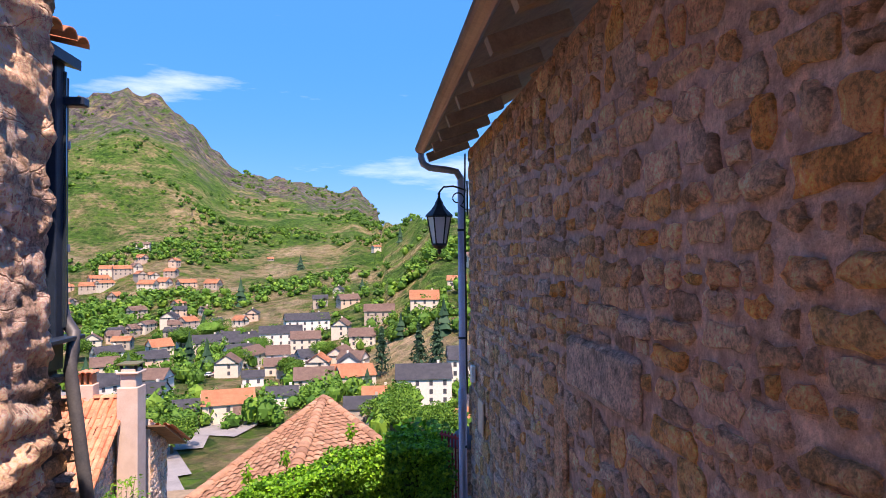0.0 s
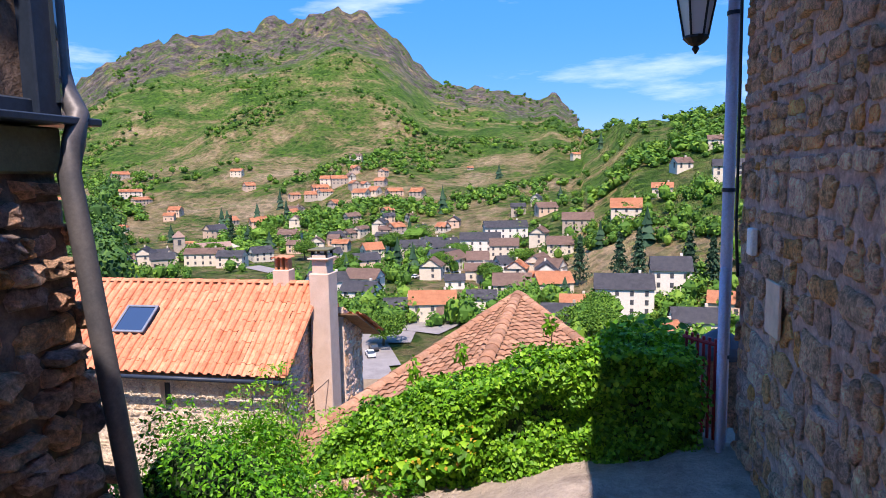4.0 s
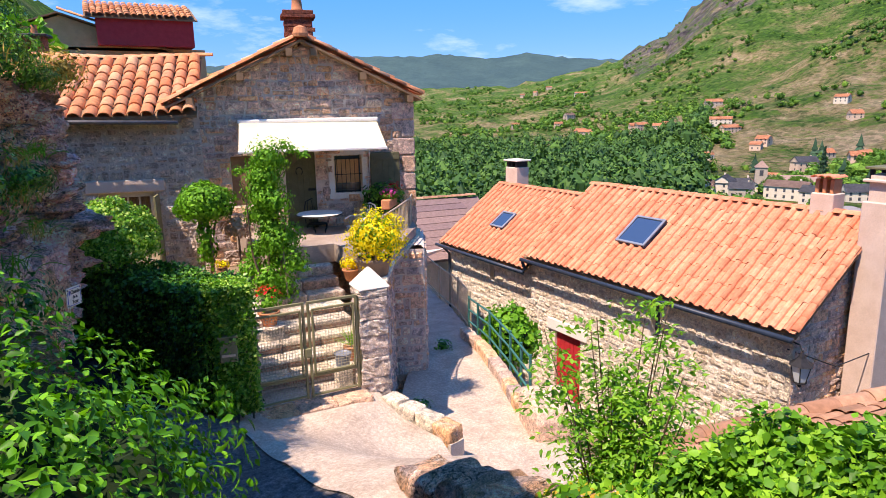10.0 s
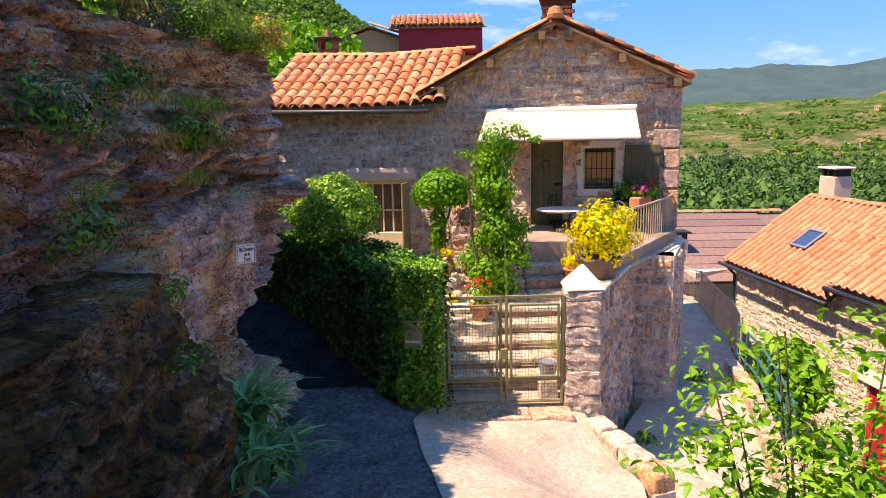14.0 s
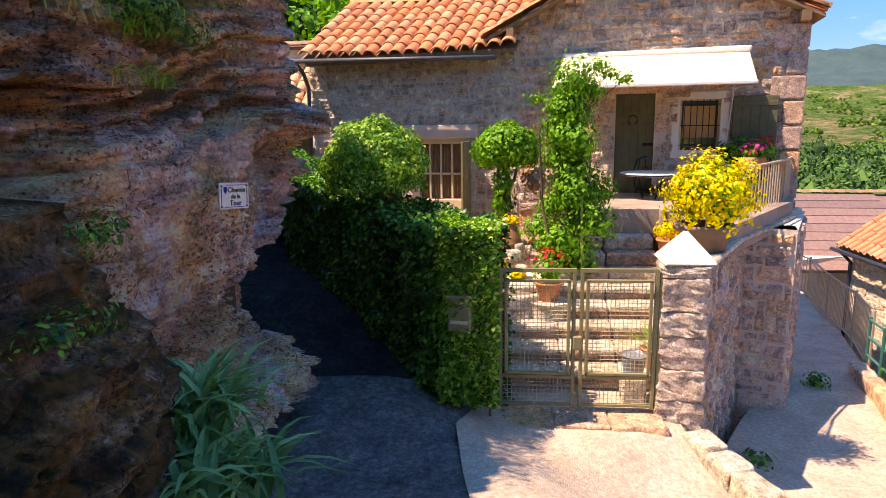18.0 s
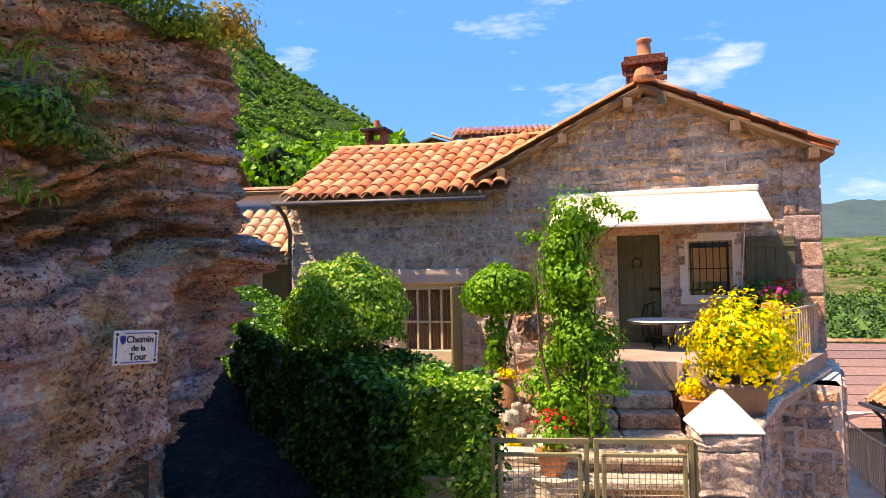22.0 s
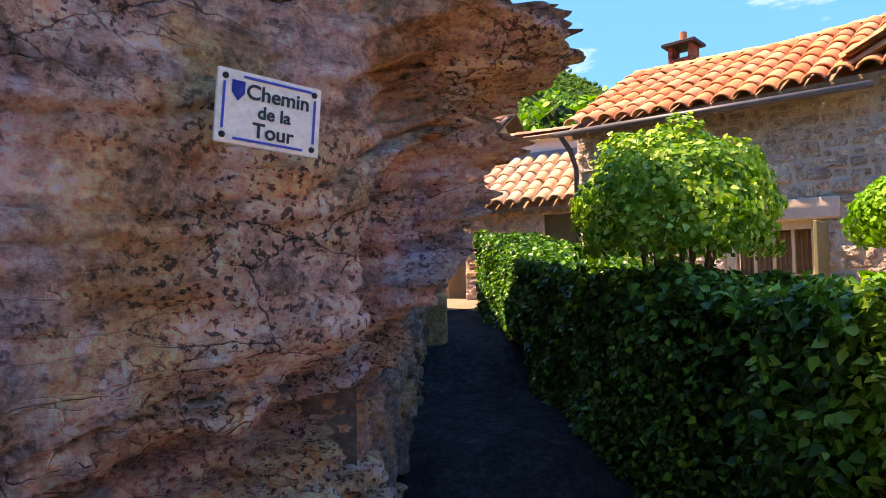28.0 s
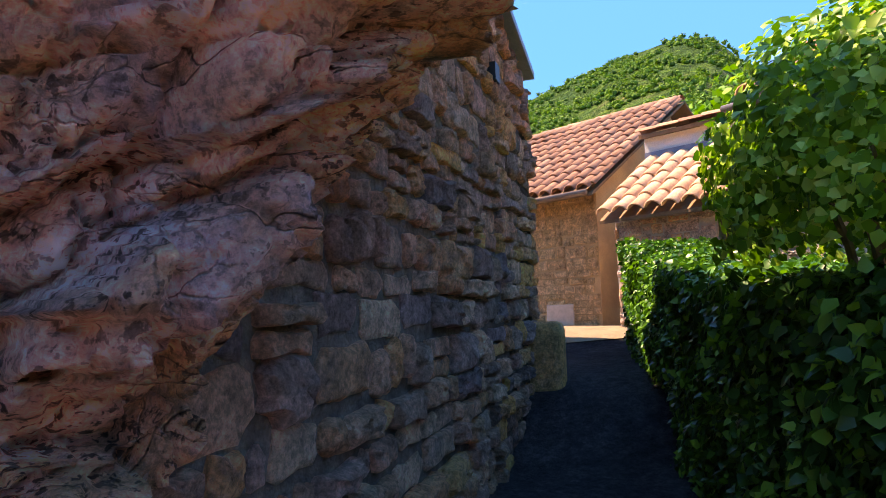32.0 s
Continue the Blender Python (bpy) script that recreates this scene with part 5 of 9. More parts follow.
part("roof", slab([(0.40, -6.2, 3.0), (0.40, 8.5, 3.0), (4.0, 8.5, 5.2), (4.0, -6.2, 5.2)], 0.05), WOOD, RB)
for i in range(14):
    part("rafter", box(0.55, 0.09, 0.11, pose(0.68, -1.0 + i * 0.7, 2.86, 0, -20, 0)), WOOD, RB)
for i in range(24):
    p = Vector((0.40, 3.5 + i * 0.21, 3.04))
    m = Matrix(((0, 0.36, 0, p.x), (0.21, 0, 0, p.y), (0, 0.2, 0.21, p.z), (0, 0, 0, 1)))
    part("eave_tile", bmesh.new(), TILE, RB).data.from_pydata([tuple(m @ Vector(v)) for v in TILES[0][0]], [], TILES[0][1])
bm = bmesh.new()
prev = None
for y in (-6.0, 8.42):
    row = [bm.verts.new((0.34 + 0.075 * math.cos(a), y, 2.99 + 0.075 * math.sin(a))) for a in [math.pi * (1 + k / 8) for k in range(9)]]
    if prev:
        for a, b, c, d in zip(prev, prev[1:], row[1:], row):
            bm.faces.new((a, b, c, d))
    prev = row
bmesh.ops.solidify(bm, geom=bm.faces[:], thickness=0.006)
part("gutter", bm, COPPER, RB, "brown half-round metal gutter")
part("gutter_bend", tube([(0.34, 8.36, 2.95), (0.34, 8.36, 2.86), (0.37, 8.36, 2.78), (0.45, 8.35, 2.73), (0.7, 8.34, 2.70), (0.80, 8.34, 2.68), (0.86, 8.34, 2.58)], 0.045, seg=12), ZINC, RB, "grey gutter elbow", True)
part("downpipe", tube([(0.86, 8.34, 2.6), (0.86, 8.34, 0.0), (0.86, 8.34, -2.3)], 0.048, seg=14), PIPE_BLUE, RB, "pale blue-grey downpipe", True)
for z in (1.9, 0.5, -0.9):
    part("pipe_clip", lathe([(0.056, 0), (0.056, 0.03)], seg=14, m=pose(0.86, 8.34, z)), PIPE_DARK, RB)
part("second_pipe", tube([(0.82, 8.2, -0.15), (0.82, 8.2, -2.3)], 0.04, seg=12), PIPE_BLUE, RB, "second pale blue pipe", True)
part("cable_conduit", tube([(0.80, 8.12, -0.1), (0.80, 8.12, -2.3)], 0.028, seg=10), PIPE_BLUE, RB, "", True)
part("cable", tube([(0.90, 8.24, 2.9), (0.885, 8.22, 2.0), (0.89, 8.2, 1.0), (0.885, 8.16, 0.2), (0.87, 8.0, -0.15)], 0.012, seg=6), BLACK, RB, "black cable", True)
part("meter_box", box(0.05, 0.12, 0.2, pose(0.90, 7.75, 0.05), 0.01), WHITE, RB, "small white junction box")
RB.matrix_basis = Matrix.Translation((0.95, 8.25, 0)) @ Matrix.Rotation(radians(2.27), 4, "Z") @ Matrix.Translation((-0.95, -8.25, 0))
part("notice", box(0.02, 0.28, 0.36, pose(0.90, 7.2, -0.42), 0.004), WALL_PEACH, RB, "faded pinkish notice board")

# ---- wall lantern ----
LN = thing("wall_lantern", "black iron wall lantern on a scrolled bracket", "lantern")
LX, LY, LZ = 0.56, 8.25, 1.62


def lantern(th, m):
    """A six-sided street lantern hanging below the pose m."""
    part("hood", lathe([(0.015, 0.0), (0.03, -0.03), (0.05, -0.07), (0.06, -0.10), (0.10, -0.16), (0.17, -0.23), (0.185, -0.25), (0.15, -0.26)], seg=6, m=m), IRON, th)
    part("finial", lathe([(0.012, 0.06), (0.022, 0.04), (0.012, 0.02), (0.02, 0.0)], seg=10, m=m), IRON, th)
    part("panes", lathe([(0.148, -0.265), (0.085, -0.60)], seg=6, m=m), GLASS_LAMP, th)
    for k in range(6):
        a = 2 * math.pi * k / 6
        part("corner_bar", rod(m @ Vector((0.155 * math.cos(a), 0.155 * math.sin(a), -0.25)), m @ Vector((0.09 * math.cos(a), 0.09 * math.sin(a), -0.61)), 0.009, seg=6), IRON, th)
    part("base_ring", lathe([(0.095, -0.60), (0.10, -0.62), (0.06, -0.66), (0.02, -0.68), (0.03, -0.70), (0.005, -0.74)], seg=12, m=m), IRON, th)


GLASS_LAMP = glass_mat("lantern_glass", (0.55, 0.60, 0.62), 0.1)
lantern(LN, pose(LX, LY, LZ + 0.72))
part("bracket_arm", tube([(0.93, LY, LZ + 0.80), (0.75, LY, LZ + 0.86), (0.62, LY, LZ + 0.85), (LX, LY, LZ + 0.78)], 0.012, seg=8), IRON, LN)
part("bracket_scroll", tube([(0.92, LY, LZ + 0.55)] + [(0.80 + 0.085 * math.cos(a) * (1 - a / 12), LY, LZ + 0.70 + 0.085 * math.sin(a) * (1 - a / 12)) for a in [-1.2 + 0.5 * k for k in range(13)]], 0.009, seg=6), IRON, LN)
part("wall_plate", box(0.02, 0.06, 0.45, pose(0.925, LY, LZ + 0.48), 0.006), IRON, LN)

# ---- red gate and its pillar ----
RG = thing("red_gate", "narrow red-painted metal gate beside the downpipe", "gate")
for i in range(7):
    part("bar", box(0.022, 0.03, 1.25, pose(0.60 + i * 0.04, 8.62 - i * 0.05, -2.0)), RED, RG)
part("top_rail", rod((0.58, 8.64, -0.8), (0.86, 8.30, -0.8), 0.02), RED, RG)
part("low_rail", rod((0.58, 8.64, -1.8), (0.86, 8.30, -1.8), 0.02), RED, RG)
DP = thing("domed_pillar", "dark stone gate pillar with a domed slate cap", "pillar")
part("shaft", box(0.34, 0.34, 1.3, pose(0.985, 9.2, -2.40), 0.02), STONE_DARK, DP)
part("dome", lathe([(0.24, -0.74), (0.24, -0.69), (0.21, -0.62), (0.15, -0.55), (0.08, -0.50), (0.02, -0.47)], m=pose(0.985, 9.2, -0.38)), ROOF_SLATE, DP)

# ---- rough wall and glazed veranda on the other side ----
LB = thing("rough_stone_wall", "rough pinkish stone house wall with a broken edge", "wall")
part("wall", wall_prism([(-6, -2.5), (2.5, -2.5), (2.5, 4.5), (-6, 4.5)], (-1.42, 0), (0, 1, 0), (1, 0, 0), 1.0), MORTAR_PINK, LB)


def smooth(a, b, x):
    t = max(0.0, min(1.0, (x - a) / (b - a)))
    return t * t * (3 - 2 * t)


def ledges(name, curve, z0, z1, out, material, step=0.024, seed=1, amp=0.10, calm=None, parent=None):
    """A jointed, bedded rock face along a plan curve: tilted beds, broken blocks and open cracks."""
    pts = [Vector((*p, 0)) for p in curve]
    seg = [(b - a).length for a, b in zip(pts, pts[1:])]
    total = sum(seg)
    nu, nz = int(total / step), int((z1 - z0) / step)
    normals = []
    for i in range(len(pts)):
        d = (pts[min(i + 1, len(pts) - 1)] - pts[max(i - 1, 0)]).normalized()
        normals.append(Vector((-d.y, d.x, 0)))
    sh = Vector((seed * 3.7, seed, 0))
    verts, faces = [], []
    for i in range(nu + 1):
        u = i / nu
        d, k = u * total, 0
        while k < len(seg) - 1 and d > seg[k]:
            d -= seg[k]
            k += 1
        p = pts[k].lerp(pts[k + 1], d / seg[k])
        n = normals[k].lerp(normals[k + 1], min(1, d / seg[k])).normalized()
        for j in range(nz + 6):
            z = z0 + (z1 - z0) * min(1, j / nz)
            q = Vector((p.x, p.y, z))
            hard = 1.0 if calm is None else calm(p.x, z)
            warp = noise.noise_vector(q * 1.3 + sh) * 0.22 + noise.noise_vector(q * 5 + sh) * 0.05
            w = noise.fractal(q * 0.9 + sh, 0.9, 2.1, 4) * amp
            # beds
            b = (z + 0.17 * p.x + warp.z * 0.9) * 3.4 + 0.5 * noise.noise(q * 0.5)
            L, f = math.floor(b), b - math.floor(b)
            bed = noise.cell(Vector((L * 1.31, seed, 0)))
            f2 = (b * 3.1) % 1.0
            bed2 = noise.cell(Vector((math.floor(b * 3.1) * 1.7, seed, 3)))
            w += hard * (0.16 * (bed - 0.5) + 0.11 * (bed2 - 0.5) - 0.14 * abs(2 * f - 1) ** 12 - 0.09 * abs(2 * f2 - 1) ** 9)
            # broken blocks
            c = (q + warp) * Vector((2.3, 2.3, 3.6)) + sh
            (d1, d2, *_), (c1, *_) = noise.voronoi(c)
            r = noise.cell_vector(c1 * 7.3)
            w += hard * (0.12 * (r.x - 0.5) + 0.10 * (r - Vector((0.5, 0.5, 0.5))).dot(c - c1) - 0.08 * max(0, 1 - (d2 - d1) / 0.09))
            c = (q + warp * 0.6) * Vector((6.5, 6.5, 9)) + sh
            (d1, d2, *_), (c1, *_) = noise.voronoi(c)
            w += (0.35 + 0.65 * hard) * (0.045 * (noise.cell(c1 * 5.1) - 0.5) - 0.03 * max(0, 1 - (d2 - d1) / 0.12)) * (0.25 + hard)
            if step < 0.03:
                f3 = (b * 8.7) % 1.0
                w += (0.05 + hard) * (0.022 * (noise.cell(Vector((math.floor(b * 8.7) * 2.3, seed, 5))) - 0.5) - 0.02 * abs(2 * f3 - 1) ** 6) * max(0.0, min(1.0, 0.5 + 1.6 * noise.noise(q * 1.1 + sh)))
                (d1, d2, *_), (c1, *_) = noise.voronoi((q + warp * 0.5) * Vector((15, 15, 22)) + sh)
                w += (0.1 + 0.7 * hard) * (0.020 * (noise.cell(c1 * 3.3) - 0.5) - 0.014 * max(0, 1 - (d2 - d1) / 0.16))
            w += 0.022 * noise.fractal(q * 9 + sh, 0.8, 2.1, 5)
            inset = max(0, j - nz) * 0.45
            pp = p + n * (out(u, z) + w - inset)
            verts.append((pp.x, pp.y, z + 0.1 * math.sin(max(0, j - nz) * 0.9) + 0.05 * hard * noise.noise(q * 2.3)))
    w = nz + 6
    for i in range(nu):
        for j in range(w - 1):
            faces.append((i * w + j, i * w + j + 1, (i + 1) * w + j + 1, (i + 1) * w + j))
    return raw(name, verts, faces, material, parent, True)


def rock_mat(name, tan, pink, violet, pale, dark, moss_shade_k=0.75, moss_shade_at=(0.53, 0.60), band=None, joint=False):
    """Jointed limestone: stained patches, lichen blotches and speckles, cracks with their shade painted in."""
    n = Nodes(name)
    shift = lambda v: n.node("VectorMath", 0, p_operation="ADD", i0=n.pos, i1=(v, v * 1.7, v * 0.6))
    c = n.mix(n.ramp(n.noise(1.1, 9, 0.66, dist=0.9), (0.40, 0.0), (0.54, 1.0)), pink, tan)
    c = n.mix(n.ramp(n.noise(1.5, 9, 0.68, vec=shift(7.0), dist=0.7), (0.52, 0.0), (0.62, 0.85)), c, violet)
    c = n.mix(n.ramp(n.noise(3.6, 10, 0.78, vec=shift(13.0)), (0.54, 0.0), (0.62, 0.8)), c, pale)
    patch = n.ramp(n.noise(1.3, 4, 0.55, vec=shift(3.0)), (0.44, 0.1), (0.58, 1.0))
    c = n.mix(n.math("MULTIPLY", n.ramp(n.noise(6.5, 12, 0.82, vec=shift(5.0)), (0.56, 0.0), (0.72, 0.5)), patch), c, dark)
    spot = n.ramp(n.noise(38.0, 5, 0.6, vec=shift(1.0)), (0.54, 0.0), (0.59, 0.9))
    c = n.mix(n.math("MULTIPLY", spot, n.ramp(n.noise(2.0, 4, 0.6, vec=shift(9.0)), (0.38, 0.15), (0.54, 1.0))), c, dark)
    c = n.mix(0.9, c, n.ramp(n.noise(34, 9, 0.8), (0.34, 0.36), (0.66, 1.75)), "MULTIPLY")
    c = n.mix(0.9, c, n.ramp(n.noise(4.2, 10, 0.75, vec=shift(17.0)), (0.36, 0.5), (0.64, 1.95)), "MULTIPLY")
    seam = n.noise(1.6, 8, 0.7, vec=n.node("Mapping", 0, Vector=n.pos, Rotation=(0.0, -0.17, 0.0), Scale=(0.7, 0.7, 9.0)), dist=0.5)
    c = n.mix(0.5, c, n.ramp(seam, (0.38, 0.55), (0.5, 1.1), (0.62, 1.5)), "MULTIPLY")
    if joint:
        # grey-violet tint on the jointed nose, a darker one on the old face up the lane
        px = n.math("ADD", n.node("SeparateXYZ", 0, Vector=n.pos), n.math("MULTIPLY", n.noise(2.5, 5, 0.6), 0.6))
        c = n.mix(n.node("MapRange", 0, Value=px, **{"From Min": -7.75, "From Max": -8.15, "To Min": 0.0, "To Max": 0.6}), c, n.mix(1.0, c, (0.86, 0.90, 1.05), "MULTIPLY"))
        c = n.mix(n.node("MapRange", 0, Value=px, **{"From Min": -6.1, "From Max": -5.2, "To Min": 0.0, "To Max": 0.75}), c, n.mix(1.0, c, (0.74, 0.68, 0.78), "MULTIPLY"))
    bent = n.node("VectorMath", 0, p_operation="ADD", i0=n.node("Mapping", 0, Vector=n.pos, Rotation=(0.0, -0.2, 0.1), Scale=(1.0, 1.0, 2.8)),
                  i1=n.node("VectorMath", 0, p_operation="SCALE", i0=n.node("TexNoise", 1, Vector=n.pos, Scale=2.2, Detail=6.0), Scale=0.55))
    # dark beds: moss, with ledge shadows put into the same colour
    moss_shade = n.noise(1.3, 8, 0.66, vec=n.node("Mapping", 0, Vector=n.pos, Rotation=(0.0, -0.17, 0.0), Scale=(0.8, 0.8, 4.2)), dist=0.4)
    grown = n.math("MULTIPLY", n.ramp(moss_shade, (moss_shade_at[0], 0.0), (moss_shade_at[1], 0.9)), moss_shade_k)
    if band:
        # moss, dirt and painted ledge shade lie on the broken beds above the smooth block
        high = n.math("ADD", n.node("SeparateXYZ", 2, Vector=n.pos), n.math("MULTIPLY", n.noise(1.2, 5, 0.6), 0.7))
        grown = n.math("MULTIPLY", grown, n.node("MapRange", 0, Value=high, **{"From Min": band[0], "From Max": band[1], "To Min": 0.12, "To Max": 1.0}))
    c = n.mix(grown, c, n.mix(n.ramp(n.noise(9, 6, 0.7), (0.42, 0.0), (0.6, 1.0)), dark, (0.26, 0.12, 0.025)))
    e1 = n.node("TexVoronoi", 0, p_feature="DISTANCE_TO_EDGE", Vector=bent, Scale=1.5)
    e2 = n.node("TexVoronoi", 0, p_feature="DISTANCE_TO_EDGE", Vector=bent, Scale=4.6)
    mask = n.ramp(n.noise(1.6, 4, 0.6, vec=shift(21.0)), (0.44, 0.0), (0.56, 1.0))
    k1 = n.math("MULTIPLY", n.ramp(e1, (0.0015, 1.0), (0.009, 0.0)), mask)
    k2 = n.math("MULTIPLY", n.ramp(e2, (0.004, 1.0), (0.022, 0.0)), n.ramp(n.noise(1.9, 4, 0.6, vec=shift(31.0)), (0.5, 0.0), (0.6, 0.6)))
    crack = n.math("MAXIMUM", k1, k2)
    # crevice shade painted along the cracks as dark lines
    c = n.mix(n.math("MULTIPLY", crack, 0.9), c, dark)
    h = n.math("ADD", n.noise(7, 14, 0.8), n.math("MULTIPLY", n.noise(45, 6, 0.75), 0.35))
    n.bump(n.math("SUBTRACT", h, n.math("MULTIPLY", crack, 0.7)), 1.0, 0.12)
    return n.done(c, 0.9, 0.0, 0.15)


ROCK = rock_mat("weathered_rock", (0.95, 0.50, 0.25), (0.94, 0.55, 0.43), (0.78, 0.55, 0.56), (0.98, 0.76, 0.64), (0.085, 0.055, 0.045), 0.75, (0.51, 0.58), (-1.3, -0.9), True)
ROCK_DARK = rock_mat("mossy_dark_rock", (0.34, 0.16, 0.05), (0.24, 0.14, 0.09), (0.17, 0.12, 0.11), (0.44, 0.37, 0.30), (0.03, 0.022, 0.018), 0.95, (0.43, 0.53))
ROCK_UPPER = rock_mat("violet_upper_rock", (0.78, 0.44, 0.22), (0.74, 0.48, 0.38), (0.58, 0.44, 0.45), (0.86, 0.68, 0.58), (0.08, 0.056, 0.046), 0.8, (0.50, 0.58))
WALL_ROUGH = rock_mat("broken_pink_masonry", (0.95, 0.62, 0.42), (0.94, 0.66, 0.55), (0.80, 0.60, 0.56), (0.98, 0.82, 0.70), (0.46, 0.31, 0.26), 0.0)
ledges("rugged_face", [(-1.28, -3), (-1.28, 2.5), (-1.41, 2.70), (-1.9, 2.76), (-2.8, 2.76)][::-1], -2.2, 4.4, lambda u, z: 0.03 - 0.02 * smooth(0.2, 1.0, z), WALL_ROUGH, 0.022, 6, 0.018, lambda x, z: 0.26 - 0.16 * smooth(0.3, 1.2, z), LB)

VB = thing("veranda", "dark metal glazed veranda on a rubble-stone base", "veranda")
0.13
bm = bmesh.new()
vs = [bm.verts.new(p) for p in ((-2.55, 2.3, 0.72), (-2.55, 5.05, 0.72), (-2.17, 5.05, -3), (-2.17, 2.3, -3), (-4, 2.3, 0.72), (-4, 5.05, 0.72), (-4, 5.05, -3), (-4, 2.3, -3))]
for f in ((0, 1, 2, 3), (0, 4, 5, 1), (1, 5, 6, 2), (3, 2, 6, 7), (0, 3, 7, 4), (4, 7, 6, 5)):
    bm.faces.new([vs[i] for i in f])
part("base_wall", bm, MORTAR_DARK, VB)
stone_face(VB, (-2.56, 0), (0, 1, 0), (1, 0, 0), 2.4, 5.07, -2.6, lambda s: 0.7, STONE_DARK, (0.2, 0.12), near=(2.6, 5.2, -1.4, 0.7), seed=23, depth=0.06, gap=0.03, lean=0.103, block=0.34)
part("sill", box(0.34, 3.0, 0.035, pose(-2.59, 3.72, 0.93), 0.006), PIPE_DARK, VB, "dark blue-grey metal sill")
part("beam", box(0.14, 2.9, 0.2, pose(-2.58, 3.62, 0.72), 0.01), OLIVE_DARK, VB)
part("low_rail", box(0.09, 2.8, 0.08, pose(-2.60, 3.7, 0.96), 0.008), PIPE_DARK, VB)
for y0, y1 in ((2.6, 3.08), (3.12, 3.55), (3.59, 4.02), (4.06, 4.49), (4.53, 4.98)):
    part("pane", box(0.012, y1 - y0, 1.95, pose(-2.61, (y0 + y1) / 2, 1.03, 0, 0, 7)), GLASS_VERANDA, VB)
for y in (2.6, 3.10, 3.57, 4.04, 4.51):
    part("mullion", box(0.07, 0.045, 2.0, pose(-2.59, y, 1.0), 0.006), PIPE_DARK, VB)
part("corner_post", box(0.11, 0.13, 2.15, pose(-2.58, 5.04, 0.96), 0.008), PIPE_DARK, VB)
part("top_rail", box(0.10, 2.8, 0.1, pose(-2.59, 3.7, 2.98), 0.008), PIPE_DARK, VB)
part("end_pane", box(1.4, 0.012, 1.95, pose(-3.2, 5.08, 1.03)), GLASS_VERANDA, VB)
part("inner_wall", box(0.1, 2.7, 2.2, pose(-4.0, 3.7, 0.9)), RENDER_PINK, VB)
part("back_wall", box(1.6, 0.2, 5.6, pose(-3.4, 4.9, -2.5)), MORTAR_DARK, VB)
part("downpipe", tube([(-2.57, 5.15, 2.95), (-2.57, 5.15, 1.20), (-2.55, 5.15, 1.10), (-2.46, 5.12, 0.98), (-2.44, 5.06, 0.85), (-2.44, 5.02, 0.72), (-2.26, 5.02, -0.64), (-2.10, 5.02, -1.9)], 0.048, seg=12), ZINC_DARK, VB, "grey downpipe leaning with the wall", True)
for p in ((-2.57, 5.15, 1.6), (-2.57, 5.15, 2.4)):
    part("pipe_joint", lathe([(0.058, 0), (0.06, 0.03), (0.058, 0.06)], seg=12, m=pose(*p)), ZINC, VB)
part("floodlight", box(0.16, 0.10, 0.07, pose(-2.45, 5.12, 2.72), 0.01), PIPE_DARK, VB, "dark outdoor floodlight")
part("roof", slab([(-2.45, 2.2, 3.10), (-2.45, 5.2, 3.10), (-4.2, 5.2, 3.65), (-4.2, 2.2, 3.65)], 0.08), PIPE_DARK, VB)
tile_roof(VB, (-2.4, 2.2, 3.12), (0, 1, 0), Vector((-0.96, 0, 0.28)).normalized(), 3.05, 1.8, TILE, seed=24)

# ---- rock outcrop ----
RC = [(-2.9, 4.4), (-3.6, 5.2), (-4.6, 5.28), (-6.2, 5.10), (-7.2, 5.20), (-8.0, 5.38), (-8.7, 5.46), (-9.08, 5.28), (-9.28, 4.85), (-9.6, 4.1), (-10.1, 3.1)]


def rock_out(u, z):
    nose = smooth(0.45, 0.62, u)
    o = 0.08 * math.exp(-((z + 1.6) / 0.6) ** 2)
    o -= 0.22 * smooth(-0.7, -0.2, z) * (1 - 0.8 * nose) + 0.12 * smooth(0.0, 1.0, z)
    mid = -3.15 + 0.5 * smooth(0.40, 0.72, u)
    o += 0.20 * smooth(0.60, 0.70, u) * smooth(mid, mid + 0.5, z)
    o -= (0.16 + 0.05 * nose) * smooth(mid + 0.42, mid - 0.05, z) - 0.20 * smooth(mid - 0.05, mid - 0.5, z)
    o += 0.42 * smooth(mid - 0.05, mid - 0.6, z) * (0.4 + 0.6 * smooth(0.38, 0.5, u)) * (1 - smooth(0.54, 0.64, u))
    o += 0.19 * smooth(-2.9, -3.6, z) * smooth(0.56, 0.64, u) * (1 - smooth(0.70, 0.75, u))
    lump = math.exp(-((u - 0.24) / 0.09) ** 2) * smooth(-1.75, -2.3, z)
    tail = smooth(0.70, 0.76, u)
    o += 0.17 * smooth(0.58, 0.68, u) * (1 - smooth(0.80, 0.9, u)) * math.exp(-((z + 1.05) / 0.42) ** 2)
    return o + 0.1 * lump - 0.75 * tail * smooth(-1.75 + 0.6 * (1 - tail), -2.35, z)


def rock_calm(x, z):
    """How broken the rock is: the block that carries the sign is the smoothest."""
    mid = -2.75 - 0.17 * (x + 7.6)
    block = smooth(mid - 0.1, mid + 0.35, z) * smooth(-1.2, -1.45, z) * smooth(-8.35, -8.05, x) * smooth(-6.1, -6.7, x)
    return (1.0 - 0.85 * block) * (1.0 - 0.5 * smooth(-1.3, -0.6, z))


